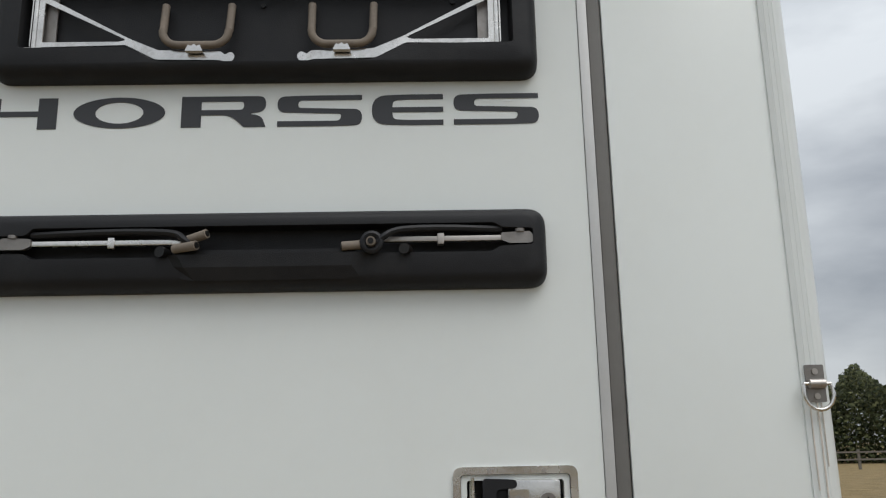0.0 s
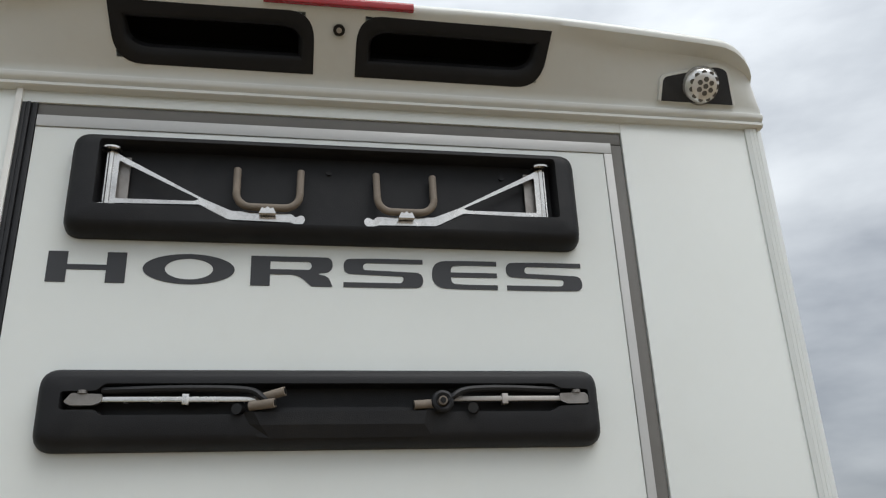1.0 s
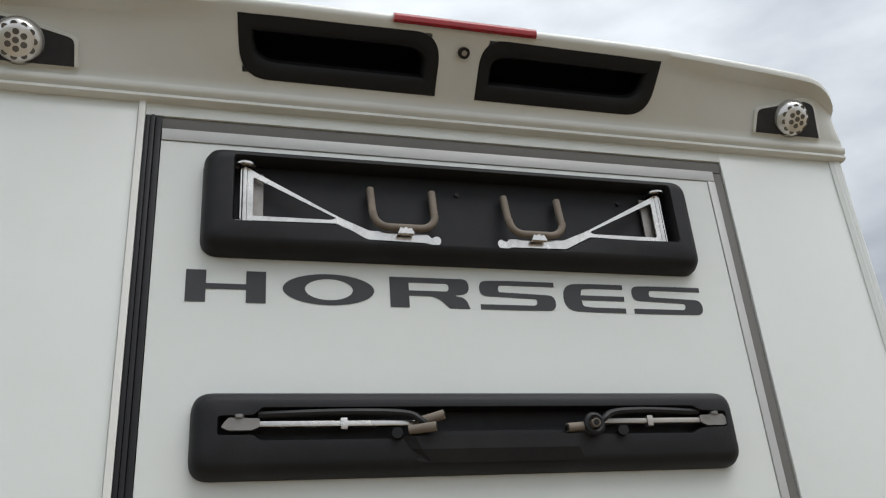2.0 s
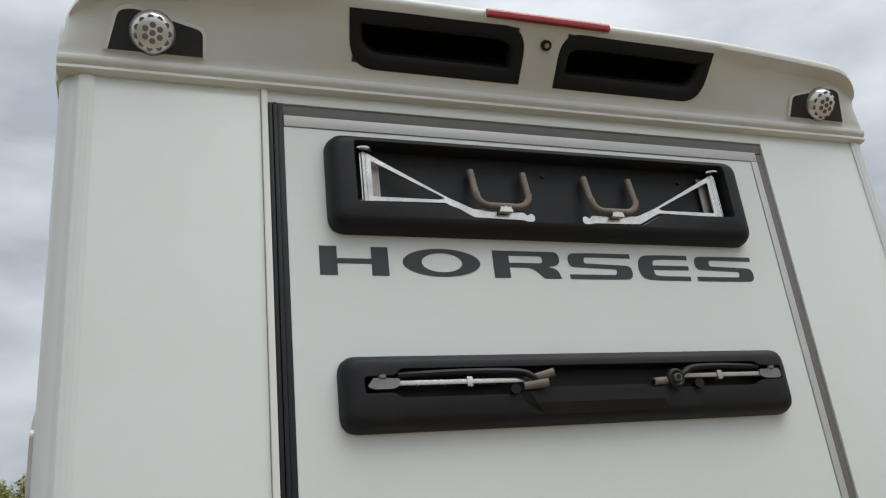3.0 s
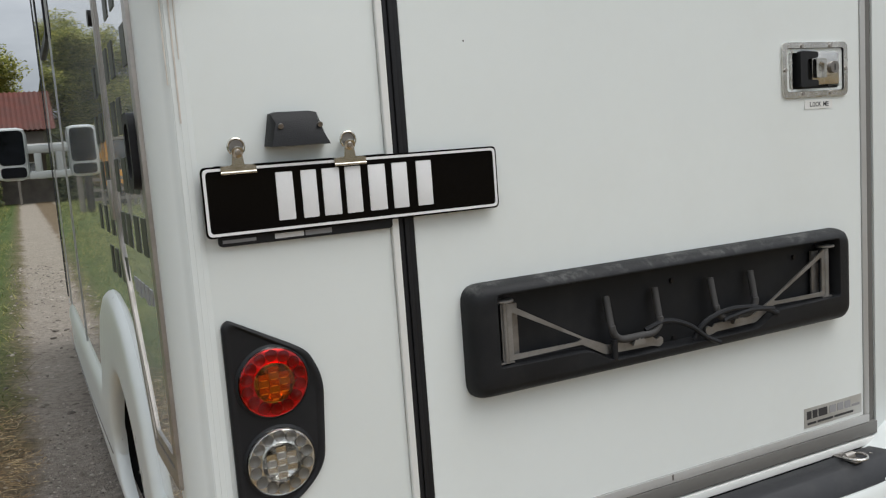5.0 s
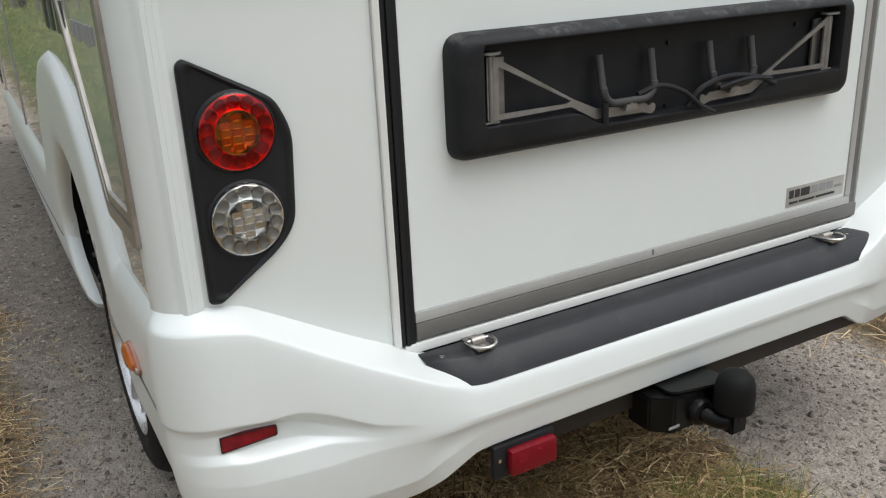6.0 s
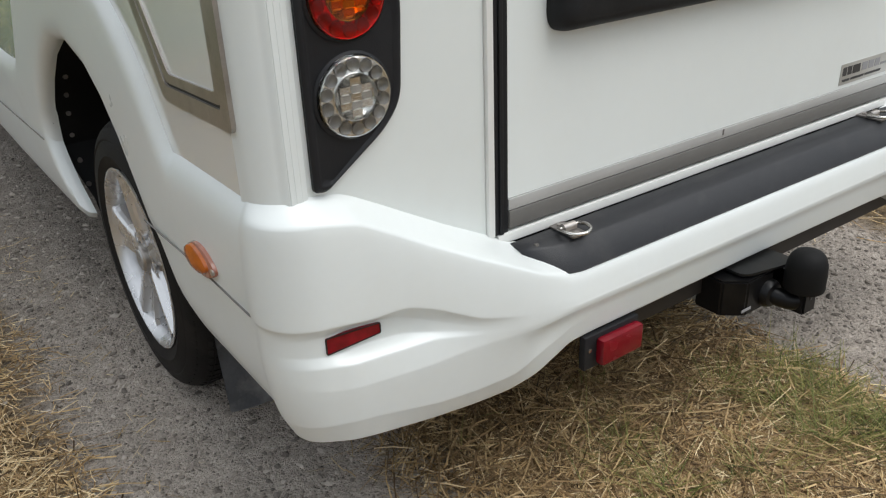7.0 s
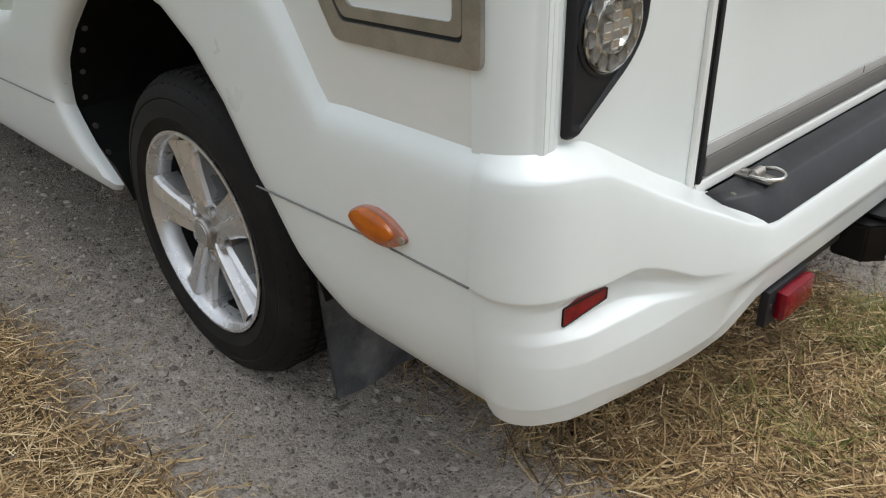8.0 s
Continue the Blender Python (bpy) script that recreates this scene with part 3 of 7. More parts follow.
# raised middle bulge of the lower face
bm, _ = loft([[(-0.163, -0.0400, 2.010), (-0.142, -0.050, 2.008), (0.172, -0.050, 2.009), (0.198, -0.0400, 2.011)],
              [(-0.150, -0.0400, 1.988), (-0.130, -0.0485, 1.985), (0.168, -0.0485, 1.985), (0.190, -0.0400, 1.988)],
              [(-0.136, -0.0395, 1.966), (-0.112, -0.0398, 1.962), (0.155, -0.0398, 1.962), (0.182, -0.0395, 1.966)]])
part("tray_bulge", bm, M_ABS, mid_tray, smooth=False)
for sx, xa, xb, mat in ((-1, -0.41, -0.13, M_STEEL), (1, 0.44, 0.225, M_DULLSTEEL)):
    bm = bmesh.new()
    box(bm, min(xa, xb), max(xa, xb), -0.036, -0.026, 2.030, 2.0395, 0.001)
    xm = xa + (xb - xa) * 0.52
    box(bm, xm - 0.006, xm + 0.006, -0.039, -0.024, 2.024, 2.044, 0.001)
    part("folded_rod", bm, mat, mid_tray, "flat steel folding rod")
    bm = plate(round_poly([(xa + sx * 0.062, 2.030), (xa + sx * 0.05, 2.024), (xa + sx * 0.012, 2.024), (xa - sx * 0.002, 2.030), (xa - sx * 0.002, 2.044), (xa + sx * 0.05, 2.046)], 0.003, 2), -0.028, -0.038)
    cyl(bm, (xa + sx * 0.032, -0.034, 2.048), (0, 0, 1), 0.009, 0.006, 14)
    part("pivot_bracket", bm, M_BRACKET, mid_tray)
    part("rubber_strap", tube(bmesh.new(), curve_points([(xa, -0.03, 2.052), ((xa + xb) / 2, -0.038, 2.054), (xb - sx * 0.03 * -1, -0.044, 2.050), (xb + sx * 0.0, -0.050, 2.036), (xb - sx * 0.015, -0.046, 2.022)], 6), 0.0065, 8), M_RUBBER, mid_tray, "black rubber strap wound round the rod")
    part("end_bolt", make_cyl((xb + sx * 0.04, -0.040, 2.014), (0.3, 1, 0), 0.010, 0.022, 14), M_BLACKMETAL, mid_tray)
for a, b in (((-0.135, -0.040, 2.034), (-0.088, -0.058, 2.044)), ((-0.15, -0.042, 2.020), (-0.105, -0.062, 2.022)), ((0.215, -0.040, 2.026), (0.15, -0.046, 2.020)), ((0.205, -0.030, 2.027), (0.203, -0.062, 2.026))):
    bm = tube(bmesh.new(), [a, b], 0.0085, 12)
    d = (Vector(b) - Vector(a)).normalized()
    part("rubber_grip", bm, M_HOSE, mid_tray, "worn brown rubber sleeve end")
    part("sleeve_bore", make_cyl(Vector(b) + d * 0.0008, d, 0.0055, 0.002, 12), M_BLACKMETAL, mid_tray)
part("strap_ring", revolve([(0.016 + 0.006 * math.cos(a), 0.006 * math.sin(a)) for a in [2 * math.pi * k / 8 for k in range(9)]], 18, lambda x, y, h: (0.204 + x, -0.050 + h, 2.026 + y)), M_RUBBER, mid_tray)

# ---- paddle latch ----
LX0, LX1, LZ0, LZ1 = 0.342, 0.559, 1.507, 1.632
latch = part("door_latch", plate(rounded_rect(LX0, LX1, LZ0, LZ1, 0.016), -0.001, -0.006, [rounded_rect(LX0 + 0.013, LX1 - 0.013, LZ0 + 0.013, LZ1 - 0.013, 0.008)]), M_STEEL, truck, "recessed stainless paddle latch with black grip")
bm = bmesh.new()
ra = ring_verts(bm, rounded_rect(LX0 + 0.013, LX1 - 0.013, LZ0 + 0.013, LZ1 - 0.013, 0.008), lambda x, z: (x, -0.0055, z))
rb = ring_verts(bm, rounded_rect(LX0 + 0.021, LX1 - 0.021, LZ0 + 0.020, LZ1 - 0.020, 0.006), lambda x, z: (x, 0.030, z))
bridge(bm, ra, rb)
fill_between(bm, rb)
part("recess_pan", bm, M_BLACKMETAL, latch, "dark recessed pan")
cz = (LZ0 + LZ1) / 2
bm = plate(round_poly([(0.393, cz - 0.040), (0.452, cz - 0.038), (0.452, cz - 0.024), (0.416, cz - 0.024), (0.416, cz + 0.024), (0.452, cz + 0.026), (0.452, cz + 0.040), (0.393, cz + 0.043)], 0.008, 4), 0.018, -0.012)
part("grip", bm, M_RUBBER, latch, "black plastic grip")
part("grip_inset", make_box(0.416, 0.436, 0.004, 0.016, cz - 0.024, cz + 0.024, 0.002), M_BLACKMETAL, latch)
bm = make_box(0.436, 0.528, -0.008, 0.014, cz - 0.036, cz + 0.040, 0.005)
part("paddle", bm, M_STEEL, latch, "polished steel paddle")
for z0, z1 in ((cz - 0.047, cz - 0.038), (cz + 0.043, cz + 0.049)):
    part("recess_seal", make_box(0.365, 0.540, 0.004, 0.012, z0, z1), M_BLACKMETAL, latch)
part("hinge_rod", make_cyl((0.376, 0.004, cz), (0, 0, 1), 0.006, 0.09, 12), M_STEEL, latch)
part("paddle_tab", plate(round_poly([(0.438, cz - 0.020), (0.472, cz - 0.020), (0.472, cz + 0.024), (0.438, cz + 0.024)], 0.004, 3), -0.006, -0.018, [round_poly([(0.446, cz - 0.010), (0.464, cz - 0.010), (0.464, cz + 0.014), (0.446, cz + 0.014)], 0.003, 3)]), M_STEEL, latch)
part("lock_barrel", make_cyl((0.505, -0.0105, cz + 0.004), (0, 1, 0), 0.014, 0.007, 20), M_BRACKET, latch)
part("key_slot", make_box(0.5035, 0.5065, -0.0146, -0.0138, cz - 0.003, cz + 0.011), M_BLACKMETAL, latch)
for x, z in ((0.405, LZ0 + 0.008), (0.5, LZ0 + 0.008), (0.405, LZ1 - 0.008), (0.5, LZ1 - 0.008), (LX0 + 0.008, cz), (LX1 - 0.008, cz)):
    part("screw", make_cyl((x, -0.0072, z), (0, 1, 0), 0.0042, 0.003, 12), M_DULLSTEEL, latch)
lock_label = part("lock_label", make_box(0.415, 0.508, -0.0024, -0.0012, 1.479, 1.500), M_LABEL, door, "white tape label under the latch")
lx = 0.432
wide = {"L": 0.007, "O": 0.0085, "C": 0.008, "K": 0.0085, "M": 0.0095, "E": 0.007}
for word in ("LOCK", "ME"):
    for ch in word:
        letters(ch, [(lx, lx + wide[ch], 1.484, 1.4945)], -0.0026, M_LETTER, lock_label, "letter", "", fat=0.01, thick=0.0004)
        lx += wide[ch] + 0.0017
    lx += 0.006

# sticker in the lower corner; its print is plain bars
sticker = part("maker_sticker", make_box(0.392, 0.598, -0.0024, -0.0012, 0.711, 0.760, 0.0004), M_STICKER, door, "silver foil sticker with dark print")
for x0, x1, z0, z1 in ((0.400, 0.416, 0.732, 0.752), (0.420, 0.437, 0.732, 0.752), (0.441, 0.472, 0.732, 0.752), (0.480, 0.503, 0.733, 0.752), (0.508, 0.530, 0.733, 0.752), (0.535, 0.556, 0.733, 0.752), (0.402, 0.432, 0.718, 0.7235), (0.437, 0.492, 0.718, 0.7235), (0.497, 0.566, 0.718, 0.7235), (0.561, 0.590, 0.733, 0.739)):
    part("print_bar", make_box(x0, x1, -0.003, -0.0023, z0, z1), M_LETTER if x0 < 0.445 or z0 < 0.725 else M_GREYPRINT, sticker)


# ---- lashing rings on the posts ----
def tie_ring(m, name, owner):
    """Bent steel bracket with a D-ring, built upright in its own axes: x right, -y outwards, z up."""
    bm = plate(rounded_rect(-0.017, 0.017, -0.02, 0.046, 0.003), 0.0, -0.003)
    bracket = part(name, bm, M_BRACKET, owner, "dull steel bracket with a hanging d-ring")
    bracket.matrix_local = m
    knuckle = bmesh.new()
    cyl(knuckle, (0, -0.008, 0.012), (1, 0, 0), 0.0085, 0.028, 14)
    part("knuckle", knuckle, M_DULLSTEEL, bracket)
    pts = [(-0.024, -0.009, 0.012)] + [(0.026 * math.cos(a), -0.011 - 0.002 * k / 10, -0.006 + 0.028 * math.sin(a)) for k, a in enumerate([math.pi + math.pi * k / 10 for k in range(11)])] + [(0.024, -0.009, 0.012), (-0.024, -0.009, 0.012)]
    part("d_ring", tube(bmesh.new(), pts, 0.0035, 10), M_STEEL, bracket, "polished steel d-ring")
    for z in (0.034, -0.010):
        s = make_cyl((0, -0.0042, z), (0, 1, 0), 0.0055, 0.003, 12)
        part("rivet", s, M_DULLSTEEL, bracket)
    return bracket


M_RUN = material("faint_rust_run", (0.60, 0.55, 0.49), 0.45, vary=0.25, scale=30)
for xr in (-1.0005, 0.9885):
    for dx, w, ln in ((-0.010, 0.0010, 0.15), (0.0035, 0.0013, 0.21), (0.011, 0.0008, 0.11)):
        part("rust_run", make_box(xr + dx - w, xr + dx + w, -0.0079, -0.0060, 1.731 - ln, 1.731), M_RUN, truck)
tie_ring(pose(-0.997, -0.0068, 1.752), "tie_ring", truck)
tie_ring(pose(0.992, -0.0068, 1.752), "tie_ring", truck)


# ---- roof cap ----
CAP = [(0.004, 2.688), (-0.014, 2.689), (-0.019, 2.693), (-0.019, 2.699), (-0.015, 2.702), (-0.022, 2.706), (-0.025, 2.712), (-0.025, 2.719), (-0.018, 2.724), (-0.018, 2.728),
       (-0.026, 2.741), (-0.041, 2.757), (-0.062, 2.778), (-0.085, 2.803), (-0.105, 2.826), (-0.121, 2.843), (-0.132, 2.853), (-0.136, 2.862), (-0.134, 2.871), (-0.124, 2.880), (-0.095, 2.889), (-0.04, 2.899), (0.06, 2.908)]


def cap_section(x):
    a = abs(x)
    k = 1.0 - 0.28 * max(0.0, (a - 0.35) / 0.6) ** 1.6
    end = max(0.0, (a - 0.93) / 0.127)
    drop = 0.055 * end ** 2.2 + 0.008 * max(0.0, (a - 0.5) / 0.4)
    keep = math.sqrt(max(0.0, 1.0 - end ** 2.4))
    row = []
    for i, (y, z) in enumerate(CAP):
        if i < 10:
            row.append((x, y * (1.0 if end < 0.6 else 1.0 - 0.3 * (end - 0.6)), z))
        else:
            t = (z - 2.728) / 0.18
            yy = -0.018 + (y + 0.018) * k * (keep if y < -0.018 else 1.0)
            # towards the ends the face is hollowed under the upper lip
            e = min(1.0, max(0.0, (a - 0.40) / 0.34))
            yy += e * e * (3 - 2 * e) * keep * {11: 0.004, 12: 0.011, 13: 0.020, 14: 0.027, 15: 0.029}.get(i, 0.0)
            row.append((x, yy, 2.728 + (z - 2.728) * (1 - drop / 0.18)))
    return row


xs = [-1.057, -1.055, -1.05, -1.04, -1.025, -1.005, -0.98, -0.95] + [-0.92 + 1.84 * k / 184 for k in range(185)] + [0.95, 0.98, 1.005, 1.025, 1.04, 1.05, 1.055, 1.057]
bm, rows = loft([[(px * (0.957 if px > 0 else 0.992) * (1.0 - 0.028 * max(0.0, abs(px) - 0.85) / 0.2 * max(0.0, min(1.0, (pz - 2.728) / 0.15))), py, pz) for px, py, pz in cap_section(x)] for x in xs])
for r in (rows[0], rows[-1]):
    bm.faces.new(r)
cap = part("roof_cap", bm, M_CAP, truck, "cream moulded overhanging roof cap")
part("cap_end", make_box(-1.050, -1.025, 0.0, 0.08, 2.69, 2.80, 0.008), M_CAP, cap)
part("cap_end", make_box(0.985, 1.010, 0.0, 0.08, 2.69, 2.80, 0.008), M_CAP, cap)


def cap_face(x, s, lift):
    """A point on the cap's sloping face: s from 0 at its foot to 1 at its upper edge, lifted outwards."""
    z = 2.741 + s * (2.853 - 2.741)
    row = cap_section(x)
    y = -0.026
    for (_, y0, z0), (_, y1, z1) in zip(row[10:], row[11:]):
        if z0 <= z <= z1:
            y = y0 + (y1 - y0) * (z - z0) / max(1e-6, z1 - z0)
            break
    return Vector((x, y - 0.70 * lift, z - 0.70 * lift))


def vent(x0, x1, sx):
    """Scoop-shaped dark vent: frame standing proud of the cap, deep hollow behind."""
    tall = 0.86
    if sx < 0:
        c, r = [(x0 + 0.012, 0.06), (x1, 0.06), (x1, tall + 0.06), (x0, tall + 0.06)], [0.080, 0.0, 0.055, 0.0]
    else:
        c, r = [(x0, 0.06), (x1 - 0.014, 0.06), (x1, tall + 0.06), (x0, tall + 0.06)], [0.0, 0.082, 0.0, 0.055]
    H = 0.135
    outer = round_poly([(x, s * H) for x, s in c], r, 7)
    mid = [(sum(p[0] for p in outer) / len(outer)), (sum(p[1] for p in outer) / len(outer))]
    half_x, half_s = (x1 - x0) / 2, tall * H / 2
    shrink = lambda d: [((p[0] - mid[0]) * (1 - d / half_x) + mid[0], (p[1] - mid[1]) * (1 - d / half_s) + mid[1]) for p in outer]
    bm = bmesh.new()
    prev = None
    for pts, lift in ((outer, -0.0005), (outer, 0.0012), (shrink(0.003), 0.0022), (shrink(0.015), 0.0022), (shrink(0.022), 0.0005), (shrink(0.030), -0.006), (shrink(0.034), -0.022)):
        lp = [bm.verts.new(cap_face(p[0], p[1] / H, lift)) for p in pts]
        if prev:
            bridge(bm, prev, lp)
        prev = lp
    scoop = part("roof_vent", bm, M_ABS, cap, "black plastic roof vent scoop")
    # lining coloured almost black, standing in for the shade inside the scoop
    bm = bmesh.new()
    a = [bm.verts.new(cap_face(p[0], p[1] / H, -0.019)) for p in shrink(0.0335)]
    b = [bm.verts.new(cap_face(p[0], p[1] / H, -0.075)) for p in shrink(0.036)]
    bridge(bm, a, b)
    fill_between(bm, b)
    part("vent_hollow", bm, M_HOLLOWSHADE, scoop)


# the cap's face is opened behind each vent
def open_cap(x0, x1):
    me = cap.data
    bm = bmesh.new()
    bm.from_mesh(me)
    gone = [f for f in bm.faces if x0 < f.calc_center_median().x < x1 and 2.750 < f.calc_center_median().z < 2.838 and f.calc_center_median().y < -0.03]
    bmesh.ops.delete(bm, geom=gone, context="FACES")
    bm.to_mesh(me)
    bm.free()


open_cap(-0.452, -0.070)
open_cap(0.060, 0.454)
vent(-0.472, -0.05, -1)
vent(0.04, 0.474, 1)

# high brake light, camera eye and marker lamps on the cap
bm, rows = loft([[(x, -0.1345 - dy, 2.859 + dz - 0.0) for dy, dz in ((0, -0.009), (0.008, -0.008), (0.011, 0.0), (0.009, 0.009), (0, 0.012))] for x in [-0.157 + 0.316 * k / 12 for k in range(13)]])
bm.faces.new(rows[0])
bm.faces.new(rows[-1])
part("brake_light", bm, M_RED, cap, "long red high brake light")
p = cap_face(0.002, 0.70, 0.003)
eye = part("round_eye", make_cyl(p, (0, -0.7, -0.7), 0.0125, 0.012, 20), M_BLACKMETAL, cap, "small round dark eye between the vents")
part("lens", make_cyl(cap_face(0.002, 0.70, 0.009), (0, -0.7, -0.7), 0.006, 0.003, 14), M_DULLSTEEL, eye)


def marker_lamp(sx):
    # pad set at a slant beside the cap's end, lamp tilted on it
    pts = [(0.768, 2.720), (0.972, 2.712), (0.950, 2.824), (0.918, 2.830), (0.770, 2.792)]
    back = [cap_face(sx * x, (z - 2.741) / 0.112, 0.0) for x, z in pts]
    rim2d = round_poly(pts, 0.014, 4)
    bm = bmesh.new()
    face = lambda x, z, lift: cap_face(sx * x * (0.972 if sx > 0 else 0.995), min(0.98, max(0.0, (z - 2.741) / 0.112)), lift)
    a = [bm.verts.new(face(p[0], p[1], 0.000)) for p in rim2d]
    b = [bm.verts.new(face(p[0], p[1], 0.007)) for p in rim2d]
    cx, cz_ = 0.862, 2.77
    c = [bm.verts.new(face(cx + (p[0] - cx) * 0.94, cz_ + (p[1] - cz_) * 0.90, 0.008)) for p in rim2d]
    bridge(bm, a, b)
    bridge(bm, b, c)
    fill_between(bm, c)
    rim = part("lamp_surround", bm, M_CAP, cap)
    bm = bmesh.new()
    c = [bm.verts.new(face(cx + (p[0] - cx) * 0.925, cz_ + (p[1] - cz_) * 0.875, 0.0085)) for p in rim2d]
    d = [bm.verts.new(face(cx + (p[0] - cx) * 0.925, cz_ + (p[1] - cz_) * 0.875, 0.003)) for p in rim2d]
    bridge(bm, d, c)
    fill_between(bm, c)
    part("lamp_pad", bm, M_STEP, cap, "dark grey lamp pad")
    o = face(0.876, 2.778, 0.010)
    n = Vector((0, -0.80, -0.60)).normalized()
    q = n.to_track_quat("Z", "Y").to_matrix()
    base = part("marker_lamp", revolve([(0.0, 0.0), (0.046, 0.0), (0.046, 0.012), (0.043, 0.016)], 28, lambda x, y, h: o + q @ Vector((x, y, h - 0.012))), M_CLEARDARK, cap, "round clear marker lamp with bright cells")
    part("lens", revolve([(0.043, 0.004), (0.038, 0.014), (0.028, 0.020), (0.014, 0.0235), (0.0, 0.0245)], 28, lambda x, y, h: o + q @ Vector((x, y, h - 0.002))), M_CLEAR, base)
    bm = bmesh.new()
    for ring_r, count in ((0.031, 11), (0.016, 6), (0.0, 1)):
        for k in range(count):
            a = 2 * math.pi * (k + 0.5 * (count == 6)) / count
            h = 0.0225 - 0.0075 * (ring_r / 0.031) ** 2
            cyl(bm, o + q @ Vector((ring_r * math.cos(a), ring_r * math.sin(a), h)), n, 0.0062, 0.0025, 10)
    part("led_cell", bm, M_CUP, base)


marker_lamp(1)
marker_lamp(-1)


